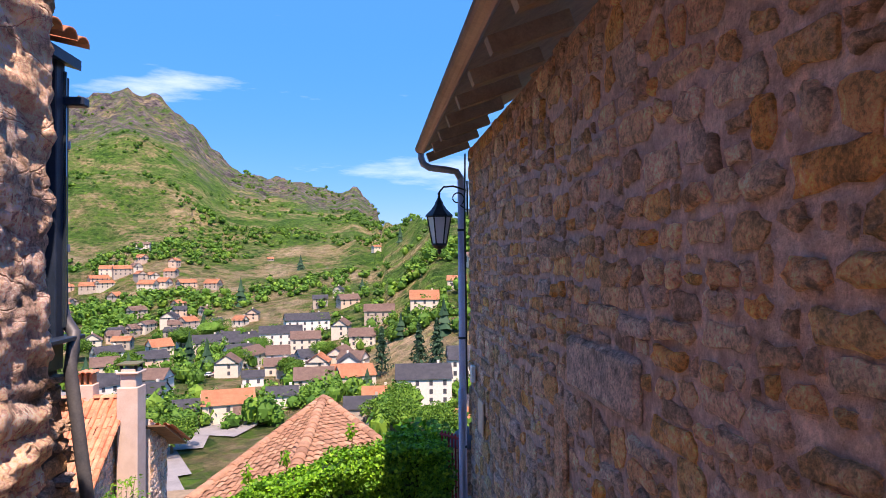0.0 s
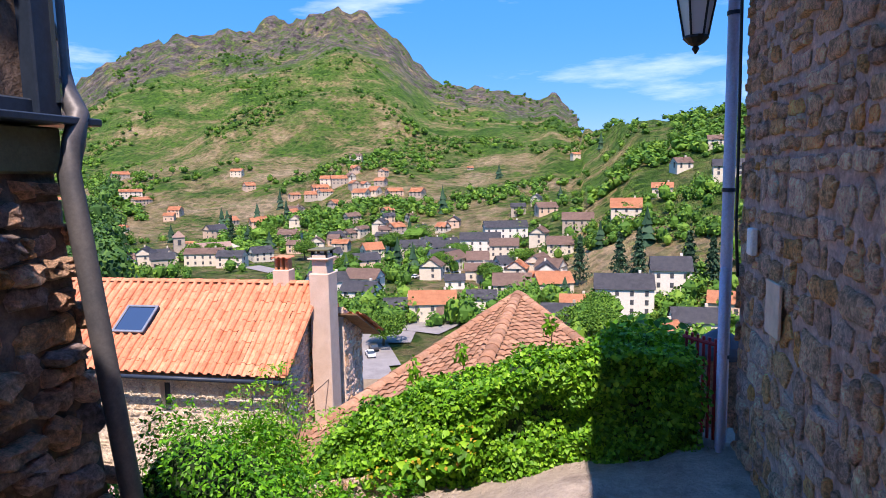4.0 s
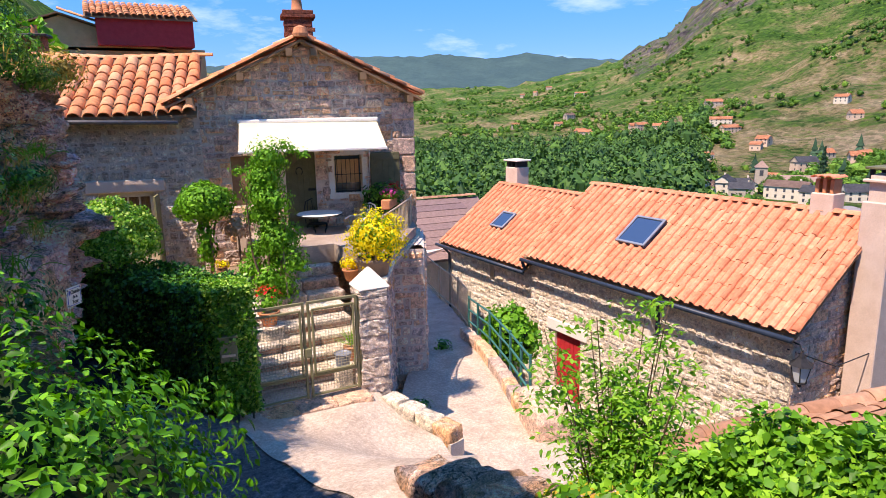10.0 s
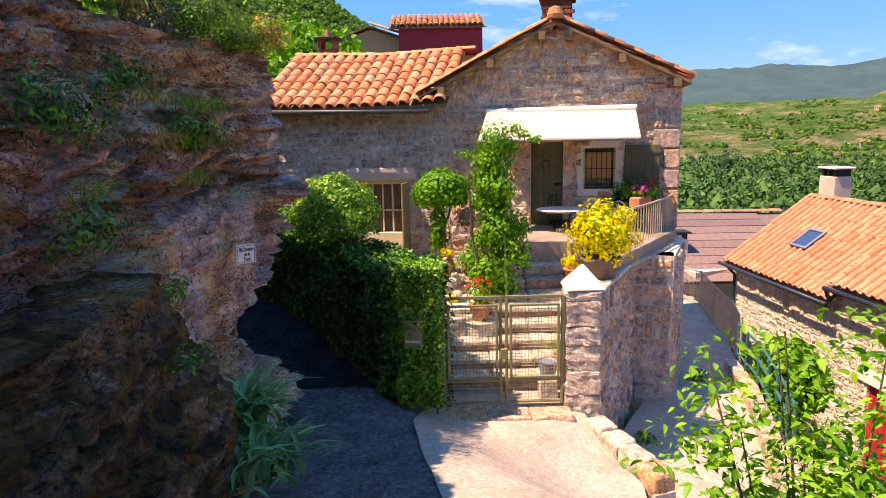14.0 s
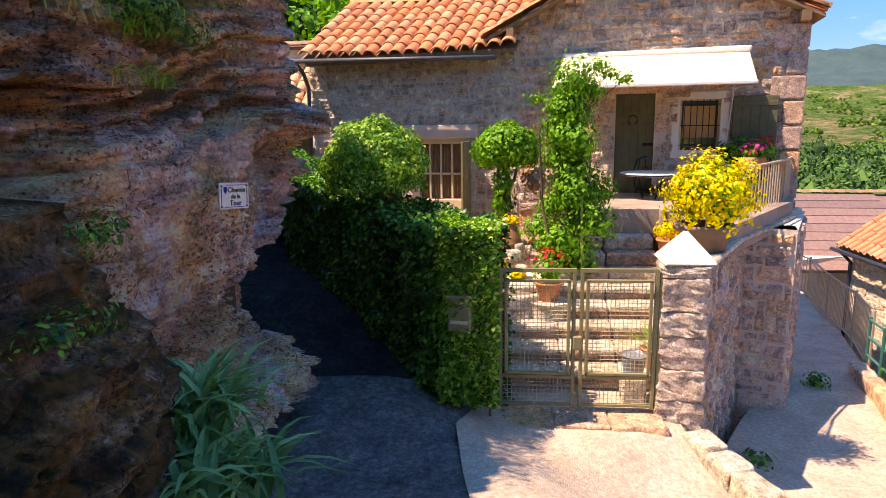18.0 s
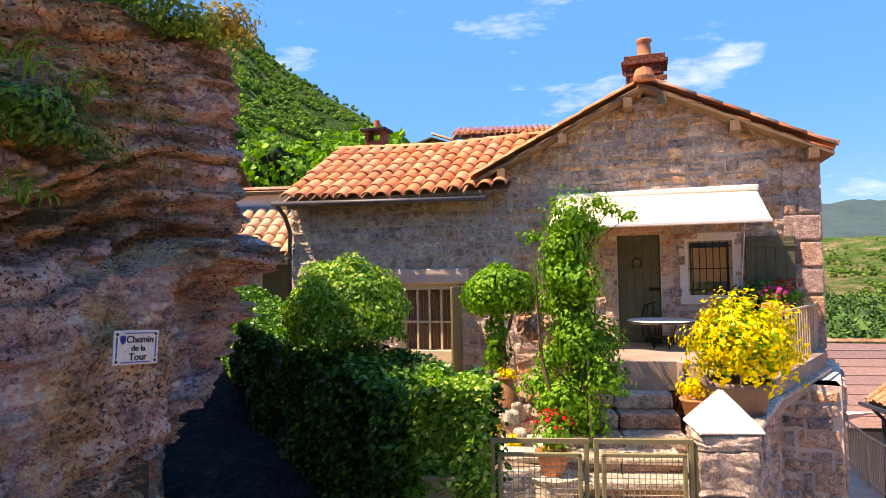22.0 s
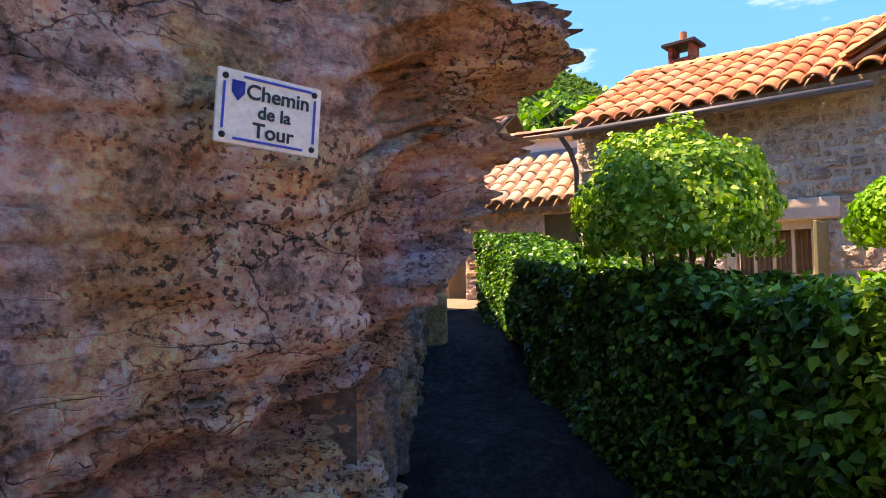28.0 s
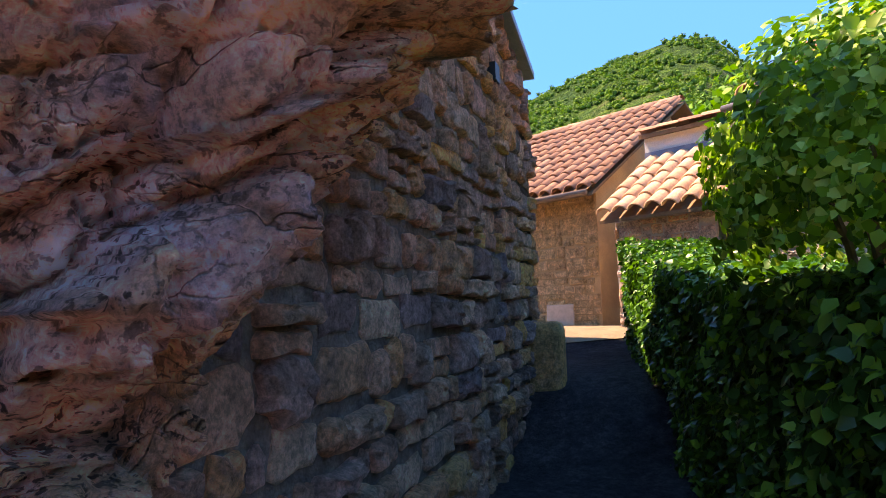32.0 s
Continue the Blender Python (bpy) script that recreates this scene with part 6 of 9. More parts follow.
rock = ledges("rock_outcrop", RC[::-1], -4.8, 0.25, lambda u, z: rock_out(1 - u, z) - 0.03, ROCK, 0.0135, 4, 0.10, rock_calm)
tagged(rock, "orange and grey layered rock overhanging the lane", "rock", kind="structure")
upper = ledges("rock_upper", [(-2.6, 4.2), (-3.4, 4.95), (-4.6, 4.98), (-6.2, 4.75), (-7.0, 4.75), (-7.6, 4.5), (-7.9, 3.8), (-8.4, 2.8)][::-1], -0.3, 2.0, lambda u, z: 0.05 - 0.12 * z, ROCK_UPPER, 0.035, 12, 0.14)
tagged(upper, "dark mossy upper rock with plants in its cracks", "rock", kind="structure")
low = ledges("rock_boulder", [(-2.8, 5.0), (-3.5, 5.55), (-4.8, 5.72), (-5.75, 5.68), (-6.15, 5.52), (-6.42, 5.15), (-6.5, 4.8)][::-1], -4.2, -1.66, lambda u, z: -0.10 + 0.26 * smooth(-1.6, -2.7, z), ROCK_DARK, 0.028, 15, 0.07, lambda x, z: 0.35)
tagged(low, "dark mossy boulder at the foot of the rock", "rock", kind="structure")

back = strip("ground_above", [(-9.4, 3.4), (-9.8, 0.5), (-10.2, -9)], [(-2.8, 4.0), (-2.3, 0.5), (-2.3, -9)], SOIL, 16, 12, fn=lambda x, y: 0.15 + 1.6 * smooth(-8.4, -6.6, x) * smooth(3.6, 2.4, y) + 0.05 * max(0, 3 - y), bump=0.15)
tagged(back, "dry earth and scrub on top of the rock", "ground", kind="structure")

# masonry that carries on from the rock along the passage
MW = thing("passage_wall", "dark rubble-stone house wall along the passage", "wall")
MO, MU = Vector((-8.15, 5.22, 0)), Vector((-0.880, -0.475, 0))
MN = Vector((-0.475, 0.880, 0))
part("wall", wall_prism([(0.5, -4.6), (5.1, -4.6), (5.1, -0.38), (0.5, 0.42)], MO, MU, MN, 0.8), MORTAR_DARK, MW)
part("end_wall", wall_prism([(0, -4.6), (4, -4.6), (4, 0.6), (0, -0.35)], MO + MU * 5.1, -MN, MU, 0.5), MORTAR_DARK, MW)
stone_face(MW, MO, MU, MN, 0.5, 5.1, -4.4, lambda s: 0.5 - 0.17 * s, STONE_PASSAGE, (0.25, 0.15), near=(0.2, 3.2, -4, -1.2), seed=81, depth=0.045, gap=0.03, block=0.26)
# unseen extra wall height, added only to shade the near hedge
part("upper_wall", wall_prism([(0.45, 0.1), (2.05, 0.0), (2.05, 1.5), (1.05, 1.5)], MO - MN * 0.06, MU, MN, 0.7), MORTAR_DARK, MW)
part("roof_edge", slab([MO + MU * 2.2 + UP * 0.33 + MN * 0.12, MO + MU * 4.95 + UP * -0.26 + MN * 0.12, MO + MU * 4.95 + UP * -0.26 - MN * 0.6, MO + MU * 2.2 + UP * 0.33 - MN * 0.6], 0.06), ZINC, MW, "blue-grey metal roof edging")
# unseen wall set back from the lane, added to shade its far end
part("rear_wall", wall_prism([(5.2, -4.2), (8.4, -4.2), (8.4, 2.0), (5.2, 2.0)], MO - MN * 1.5, MU, MN, 0.4), MORTAR_DARK, MW)
part("buttress", box(0.30, 0.30, 0.85, Matrix.Translation(MO + MU * 4.9 + MN * 0.12 + UP * -3.25) @ Matrix.Rotation(math.atan2(MU.y, MU.x), 4, "Z"), 0.07, seg=2), STONE_DARK, MW)
# black blocks on the wall stand for the dark inside of putlog holes
for s, z in ((2.6, -0.45), (3.7, -0.75)):
    part("putlog_hole", box(0.12, 0.14, 0.12, Matrix.Translation(MO + MU * s + UP * z + MN * 0.01) @ Matrix.Rotation(math.atan2(MU.y, MU.x), 4, "Z")), BLACK, MW)

# unseen block added on top of the rock to cast shade on the hedge
HU = thing("house_above", "unseen block set back on the rock to shade the hedge", "house")
part("wall", wall_prism([(0.9, -0.2), (2.6, -0.2), (2.6, 4.15), (0.9, 4.15)], MO - MN * 1.25, MU, MN, 2.0), MORTAR_DARK, HU)
part("low_wing", wall_prism([(2.605, -0.4), (4.5, -0.6), (4.5, 2.7), (2.605, 3.1)], MO - MN * 1.25, MU, MN, 1.6), MORTAR_DARK, HU)

# ---- street sign ----
SG = thing("street_sign", "cream enamel street sign with blue border on the rock", "sign")
S_A, S_B = Vector((-7.60, 5.37, -1.70)), Vector((-7.865, 5.49, -1.72))
sx = (S_B - S_A).normalized()
sz = (UP - sx * sx.z).normalized()
sy = sz.cross(sx)
if sy.y > 0:
    sy = -sy
SM = Matrix(((sx.x, sy.x, sz.x, 0), (sx.y, sy.y, sz.y, 0), (sx.z, sy.z, sz.z, 0), (0, 0, 0, 1)))
SM.translation = (S_A + S_B) / 2 + Vector((0.11, 0.035, -0.095))
SM = SM @ Matrix.Scale(0.92, 4)
SW, SH = 0.30, 0.205
part("plate", box(SW, 0.012, SH, SM @ pose(0, 0, -SH / 2), 0.003), ENAMEL, SG)
for x, z, w, h in ((-SW / 2 + 0.02, 0, 0.006, SH * 0.62), (SW / 2 - 0.02, 0, 0.006, SH * 0.62), (0.02, SH / 2 - 0.016, SW * 0.66, 0.006), (0, -SH / 2 + 0.016, SW * 0.66, 0.006)):
    part("border", box(w, 0.004, h, SM @ pose(x, -0.008, z - h / 2)), BLUE_PAINT, SG)
for x in (-1, 1):
    for z in (-1, 1):
        part("screw", lathe([(0.009, 0), (0.008, 0.004), (0.002, 0.006)], seg=12, m=SM @ pose(x * (SW / 2 - 0.022), -0.006, z * (SH / 2 - 0.022), 90, 0, 0)), IRON, SG)
bm = bmesh.new()
q = [bm.verts.new(SM @ Vector((-0.092 + x, -0.0085, 0.045 + z))) for x, z in ((-0.018, 0.028), (0.018, 0.028), (0.018, -0.005), (0.0, -0.028), (-0.018, -0.005))]
bm.faces.new(q)
bmesh.ops.solidify(bm, geom=bm.faces[:], thickness=0.002)
part("shield", bm, BLUE_PAINT, SG, "small blue heraldic shield")
for text, x, z, size in (("Chemin", 0.022, 0.030, 0.058), ("de la", 0.012, -0.020, 0.050), ("Tour", 0.012, -0.074, 0.058)):
    cu = bpy.data.curves.new("lettering", "FONT")
    cu.body, cu.size, cu.align_x, cu.extrude, cu.offset = text, size, "CENTER", 0.0015, 0.0009
    tmp = new("tmp_text", cu)
    me = bpy.data.meshes.new_from_object(tmp.evaluated_get(bpy.context.evaluated_depsgraph_get()))
    bpy.data.objects.remove(tmp)
    me.materials.clear()
    me.materials.append(BLACK)
    ob = new("lettering", me)
    ob.parent = SG
    ob.matrix_basis = SM @ pose(x, -0.008, z, 90, 0, 0)

# ---- the gabled house with its terrace ----
FO, FU, FN = Vector((-15.84, 3.59, 0)), Vector((0.2216, 0.9751, 0)), Vector((0.9751, -0.2216, 0))


def fp(s, z, p=0.0):
    """A point of the facade: s along it, z, p out of it."""
    return FO + FU * s + UP * z + FN * p


def fm(s, z, p=0.0):
    """A pose on the facade: x along it, y into the wall."""
    q = fp(s, z, p)
    return Matrix(((FU.x, -FN.x, 0, q.x), (FU.y, -FN.y, 0, q.y), (0, 0, 1, z), (0, 0, 0, 1)))


GH = thing("gabled_house", "pinkish rubble-stone house with orange tiled gable roof", "house")
GABLE = lambda s: (0.03 if s < 3.83 else 1.40 - 0.48 * abs(s - 6.34))
HOLES = [(2.15, 3.2, -3.5, -1.60), (5.86, 6.5, -2.9, -0.88), (6.88, 7.54, -1.84, -0.98), (4.75, 5.2, -2.0, -0.95)]
tagged(part("front_wall", wall_with_holes(GABLE, 0, 8.7, -6.3, HOLES, FO, FU, FN, 0.45), MORTAR_PINK, GH), kind="structure")
part("side_wall", box(0.45, 6.0, 6.5, fm(8.47, -6.3, -3.47)), MORTAR_PINK, GH)
part("left_wall", box(0.4, 4.0, 6.0, fm(0.2, -6.3, -2.47)), MORTAR_PINK, GH)
part("back_wall", box(8.7, 0.3, 6.3, fm(4.35, -6.3, -3.4)), MORTAR_PINK, GH)
stone_face(GH, FO, FU, FN, 4.2, 8.7, -6.2, GABLE, STONE_PINK, (0.27, 0.135), near=(4.2, 8.7, -0.2, 1.4), holes=HOLES, seed=31, depth=0.03, gap=0.03, block=0.22)
stone_face(GH, FO, FU, FN, 0, 4.2, -6.2, GABLE, STONE_WING, (0.24, 0.13), holes=HOLES, seed=32, depth=0.028, gap=0.036, block=0.28)


def deck(parent, a, b, c, d):
    return part("roof_deck", slab([a, b, c, d], 0.05), WOOD, parent)


# wing roof, main roof, ridges
RV = (-FN * 0.857 + UP * 0.475).normalized()
tile_roof(GH, fp(0.02, -0.04, 0.34), FU, RV, 4.2, 2.75, TILE, near=lambda s, t: True, seed=41, pitch=0.262, course=0.36, limit=200, sag=0.09, rise=1.2)
deck(GH, fp(0.02, -0.08, 0.32), fp(4.2, -0.08, 0.32), fp(4.2, 1.23, -2.05), fp(0.02, 1.23, -2.05))
ridge_tiles(GH, fp(0.0, 1.27, -2.05), fp(2.3, 1.17, -2.05), TILE, 0.26)
ridge_tiles(GH, fp(2.2, 1.17, -2.05), fp(4.6, 1.24, -2.05), TILE, 0.26)
part("wing_gutter", tube([fp(-0.15, -0.12, 0.40), fp(3.85, -0.22, 0.40)], 0.042, seg=10), ZINC_DARK, GH, "grey half-round gutter", True)
part("wing_downpipe", tube([fp(-0.05, -0.15, 0.38), fp(0.0, -0.35, 0.2), fp(0.02, -0.6, 0.08), fp(0.02, -3.0, 0.08)], 0.04, seg=10), ZINC_DARK, GH, "grey downpipe", True)
part("eave_board", box(3.9, 0.03, 0.14, fm(1.95, -0.22, 0.30)), WOOD, GH)
for side in (-1, 1):
    reach = 2.72 if side < 0 else 2.50
    e, ez = 6.34 + side * reach, 1.42 - 0.48 * reach
    vdir = (FU * -side + UP * 0.48).normalized()
    tile_roof(GH, fp(e, ez, 0.30), -FN, vdir, 5.0, 3.0, TILE, seed=43 + side, near=lambda s, t: s < 1.3, limit=60, pitch=0.262, course=0.36, rise=1.2)
    deck(GH, fp(e, ez - 0.03, 0.33), fp(6.34, 1.40, 0.33), fp(6.34, 1.40, -5), fp(e, ez - 0.03, -5))
    ridge_tiles(GH, fp(e, ez + 0.03, 0.27), fp(6.34, 1.47, 0.27), TILE, 0.20, 0.4)
    for k in (0.25, 1.25, 2.25):
        part("purlin_end", box(0.13, 0.4, 0.15, fm(6.34 + side * k, 1.40 - 0.48 * k - 0.21, 0.14)), WOOD, GH)
ridge_tiles(GH, fp(6.34, 1.50, 0.38), fp(6.34, 1.50, -5), TILE, 0.27)
part("ridge_cap", lathe([(0.02, 0.16), (0.12, 0.12), (0.16, 0.0), (0.15, -0.06)], seg=14, m=fm(6.34, 1.50, 0.34)), TERRACOTTA, GH)

BRICK = stone_mat("dark_red_brick", [(0.26, 0.085, 0.055), (0.34, 0.115, 0.07), (0.22, 0.075, 0.055), (0.38, 0.15, 0.09)], 2.0, 0.4)
CH = part("chimney", box(0.58, 0.46, 0.62, fm(6.35, 1.28, -0.55)), BRICK, GH, "brick chimney with a corbelled top")
for k in range(5):
    for j in range(3):
        part("brick", box(0.19, 0.03, 0.085, fm(6.16 + j * 0.195 + (0.05 if k % 2 else -0.03), 1.30 + k * 0.105, -0.31), 0.008), BRICK, CH)
part("corbel", box(0.72, 0.58, 0.07, fm(6.35, 1.90, -0.55), 0.01), BRICK, GH)
part("corbel_top", box(0.64, 0.52, 0.08, fm(6.35, 1.975, -0.55), 0.01), BRICK, GH)
part("chimney_pot", lathe([(0.13, 0), (0.14, 0.03), (0.115, 0.06), (0.10, 0.26), (0.125, 0.30), (0.12, 0.33), (0.08, 0.33)], m=fm(6.35, 2.05, -0.55)), TERRACOTTA, GH, "orange clay chimney pot", True)
part("wing_chimney", box(0.40, 0.34, 0.40, fm(0.75, 1.05, -2.3)), BRICK, GH)
for k in (-1, 1):
    part("chimney_leg", box(0.07, 0.32, 0.22, fm(0.75 + k * 0.17, 1.45, -2.3)), BRICK, GH)
part("chimney_cap", box(0.58, 0.5, 0.06, fm(0.75, 1.67, -2.3), 0.01), IRON, GH)
part("wing_pot", lathe([(0.07, 0), (0.065, 0.2)], seg=12, m=fm(0.75, 1.73, -2.3)), TERRACOTTA, GH)

# corner stones
rnd = random.Random(91)
for i in range(16):
    z = -6.1 + i * 0.39
    w = 0.5 if i % 2 else 0.3
    if z < 0.1:
        part("corner_stone", box(w, 0.12, 0.36, fm(8.72 - w / 2, z, 0.0), 0.025, seg=2), STONE_PINK, GH)

# ---- doors and windows of the house ----
DR = thing("door_1", "olive green plank door with a horseshoe, closed", "door", kind="structure")
part("leaf", box(0.64, 0.05, 2.0, fm(6.18, -2.88, -0.12)), OLIVE_DARK, DR)
for k in range(5):
    part("plank", box(0.118, 0.012, 1.98, fm(5.93 + k * 0.125, -2.87, -0.09), 0.004), OLIVE_DARK, DR)
for z in (-1.35, -2.35):
    part("ledge", box(0.6, 0.02, 0.10, fm(6.18, z, -0.075), 0.004), OLIVE_DARK, DR)
part("horseshoe", tube([fm(6.15, -1.32, -0.06) @ Vector((0.07 * math.cos(a), 0, 0.085 * math.sin(a))) for a in [-0.9 + k * 0.45 for k in range(12)]], 0.012, seg=6), IRON, DR)
part("latch", box(0.16, 0.03, 0.05, fm(6.40, -1.75, -0.06), 0.006), IRON, DR)
part("lintel", box(0.95, 0.1, 0.16, fm(6.18, -0.88, 0.0), 0.02), STONE_PINK, DR)
WD = thing("window_1", "cream framed window with iron grille and lace curtain", "window", kind="structure")
part("surround", wall_with_holes(lambda s: -0.88, 6.78, 7.64, -1.95, [(6.90, 7.52, -1.82, -1.0)], FO + FN * 0.03, FU, FN, 0.08), RENDER_WHITE, WD)
part("pane", box(0.62, 0.01, 0.84, fm(7.21, -1.83, -0.18)), GLASS, WD)
part("curtain", box(0.50, 0.01, 0.52, fm(7.21, -1.62, -0.165)), RENDER_OCHRE, WD, "white lace curtain")
for x in (6.905, 7.515):
    part("jamb", box(0.05, 0.06, 0.84, fm(x, -1.83, -0.13)), CREAM, WD)
part("head", box(0.62, 0.06, 0.05, fm(7.21, -1.02, -0.13)), CREAM, WD)
for k in range(6):
    part("bar", rod(fp(6.97 + k * 0.096, -1.82, -0.03), fp(6.97 + k * 0.096, -0.99, -0.03), 0.007, seg=6), IRON, WD)
for z in (-1.08, -1.42, -1.74):
    part("crossbar", rod(fp(6.9, z, -0.025), fp(7.53, z, -0.025), 0.007, seg=6), IRON, WD)
SHT = thing("shutter", "olive green plank shutter folded open on the wall", "shutter")
part("leaf", box(0.66, 0.035, 0.9, fm(8.02, -1.86, 0.08), 0.004), OLIVE_DARK, SHT)
for k in range(5):
    part("plank", box(0.125, 0.012, 0.88, fm(7.76 + k * 0.13, -1.85, 0.105), 0.004), OLIVE_DARK, SHT)
for z in (-1.7, -1.12):
    part("batten", box(0.64, 0.02, 0.07, fm(8.02, z, 0.118), 0.004), OLIVE_DARK, SHT)
W2 = thing("door_2", "cream glazed door with brown curtains behind the panes", "door", kind="structure")
part("frame_top", box(1.05, 0.08, 0.10, fm(2.675, -1.70, -0.08)), CREAM, W2)
for x in (2.19, 3.15):
    part("jamb", box(0.09, 0.08, 1.85, fm(x, -3.5, -0.08)), CREAM, W2)
part("panel", box(0.9, 0.05, 0.75, fm(2.67, -3.5, -0.09), 0.01), CREAM, W2)
part("curtain", box(0.86, 0.02, 1.05, fm(2.67, -2.74, -0.22)), WOOD, W2, "brown gathered curtain")
for k in range(14):
    part("fold", rod(fp(2.28 + k * 0.062, -2.74, -0.2), fp(2.28 + k * 0.062, -1.72, -0.2), 0.02, seg=6), WOOD, W2)
for x in (2.45, 2.67, 2.89):
    part("glazing_bar", box(0.035, 0.03, 1.05, fm(x, -2.74, -0.12)), CREAM, W2)
part("glazing_rail", box(0.86, 0.03, 0.035, fm(2.67, -2.28, -0.12)), CREAM, W2)
part("lintel", box(1.5, 0.06, 0.26, fm(2.68, -1.60, 0.03), 0.02), RENDER_PINK, W2)
SH2 = thing("shutter", "narrow olive shutter standing open beside the glazed door", "shutter")
part("leaf", box(0.04, 0.52, 1.75, fm(3.28, -3.4, 0.28), 0.006), OLIVE, SH2)
W3 = thing("window_2", "small dark window with brown wooden shutter", "window", kind="structure")
part("pane", box(0.45, 0.02, 1.05, fm(4.975, -2.0, -0.2)), GLASS, W3)
part("leaf", box(0.45, 0.04, 1.04, fm(4.975, -2.0, -0.08), 0.006), WOOD, W3)

# ---- awning ----
AW = thing("awning", "cream cloth awning folded out over the terrace", "awning")
part("cloth", slab([fp(4.99, -0.25, 0.10), fp(7.87, -0.28, 0.10), fp(7.87, -0.80, 1.3), fp(4.99, -0.78, 1.3)], 0.010), AWNING, AW)
part("valance_bar", box(2.9, 0.05, 0.05, fm(6.43, -0.83, 1.3), 0.01), WHITE, AW)
part("cassette", box(2.95, 0.12, 0.10, fm(6.43, -0.29, 0.08), 0.03, seg=2), WHITE, AW)
for x in (5.2, 7.65):
    part("arm", tube([fp(x, -0.4, 0.1), fp(x + (0.45 if x < 6 else -0.45), -0.62, 0.7), fp(x, -0.82, 1.28)], 0.018, seg=8), WHITE, AW)
part("crank_rod", rod(fp(7.72, -0.35, 0.18), fp(7.6, -1.75, 0.3), 0.008, seg=6), WHITE, AW)

# ---- higher house behind, seen over the wing roof ----
RHB = thing("red_dormer_house", "house with red-clad dormer and orange roof behind", "house")
part("wall", box(3.0, 7.5, 6.4, pose(-29.0, 6.0, -4.0)), RENDER_OCHRE, RHB)
part("red_cladding", box(2.0, 3.2, 0.95, pose(-28.0, 7.75, 2.45)), RED, RHB, "red-painted dormer front")
tile_roof(RHB, (-26.8, 5.8, 3.42), (0, 1, 0), Vector((-0.94, 0, 0.33)).normalized(), 3.7, 2.2, TILE, seed=47)
deck(RHB, (-26.85, 5.8, 3.38), (-26.85, 9.5, 3.38), (-28.9, 9.5, 4.1), (-28.9, 5.8, 4.1))
deck(RHB, (-27.3, 1.9, 2.45), (-27.3, 5.0, 3.55), (-30.5, 5.0, 3.55), (-30.5, 1.9, 2.45))
deck(RHB, (-27.3, 5.0, 3.55), (-27.3, 8.6, 2.35), (-30.5, 8.6, 2.35), (-30.5, 5.0, 3.55))
part("gable", wall_prism([(0, 2.3), (6.6, 2.3), (3.1, 3.45)], (-27.5, 1.95), (0, 1, 0), (1, 0, 0), 0.3), RENDER_OCHRE, RHB)
ridge_tiles(RHB, (-27.25, 5.0, 3.6), (-27.25, 8.6, 2.4), TILE, 0.25)
part("chimney", box(0.6, 0.6, 1.0, pose(-28.5, 3.2, 2.6)), BRICK, RHB)

# ---- the lean-to and the ochre house at the end of the passage ----
SD = thing("lean_to_shed", "low stone lean-to with pale orange tiles and olive door", "shed")
DO, DU, DN = Vector((-16.36, 1.36, 0)), Vector((0.0, 1.0, 0.0)), Vector((1.0, 0.0, 0.0))
part("front_wall", wall_with_holes(lambda s: -1.10, 0, 2.2, -3.4, [(1.45, 2.05, -3.0, -1.2)], DO, DU, DN, 0.3), MORTAR_PINK, SD)
part("side_wall", box(1.5, 0.3, 2.4, pose(-17.2, 1.52, -3.4)), MORTAR_PINK, SD)
stone_face(SD, DO, DU, DN, 0, 2.2, -3.3, lambda s: -1.12, STONE_PINK, (0.3, 0.15), holes=[(1.45, 2.05, -3.0, -1.2)], seed=33, depth=0.03, gap=0.025, block=0.14)
part("door_leaf", box(0.05, 0.6, 1.8, pose(-16.45, 3.11, -3.0)), OLIVE_DARK, SD)
SV = Vector((-1.47, 0, 0.98)).normalized()
tile_roof(SD, (-16.06, 1.28, -1.05), DU, SV, 2.3, 1.72, TILE_PALE, seed=34, pitch=0.25, near=lambda s, t: True, rise=1.2)
deck(SD, (-16.08, 1.28, -1.10), (-16.08, 3.58, -1.10), (-17.55, 3.58, -0.12), (-17.55, 1.28, -0.12))
part("flashing", box(0.03, 2.3, 0.16, pose(-17.50, 2.42, -0.08)), ZINC, SD, "pale metal flashing")
part("upper_wall", box(0.25, 2.4, 0.42, pose(-17.66, 2.45, -0.10)), RENDER_WHITE, SD)
part("upper_deck", slab([(-17.42, 1.22, 0.36), (-17.42, 3.65, 0.36), (-18.4, 3.65, 0.62), (-18.4, 1.22, 0.62)], 0.06), WOOD, SD)
ridge_tiles(SD, (-17.45, 1.2, 0.38), (-17.45, 3.7, 0.38), TILE_BROWN, 0.24)
OH = thing("ochre_house", "ochre rendered house with weathered brown tiled roof", "house")
part("wall", box(5.0, 5.9, 3.0, pose(-19.45, -2.27, -3.5)), RENDER_OCHRE, OH)
stone_face(OH, (-16.94, 0), (0, 1, 0), (1, 0, 0), -5.2, 0.68, -3.3, lambda s: -0.52, stone_mat("ochre_washed_stone", [(0.60, 0.37, 0.18), (0.68, 0.44, 0.24), (0.54, 0.32, 0.16)], 1.0, 0.15), (0.34, 0.17), seed=35, depth=0.012, gap=0.03, block=0.14)
part("plaster_patch", box(0.03, 0.55, 0.4, pose(-16.92, -0.1, -2.66), 0.012), WALL_PEACH, OH, "pale plaster patch")
part("wall_plinth", box(0.15, 3.5, 0.10, pose(-16.85, -0.5, -2.72), 0.02), STONE_PINK, OH)
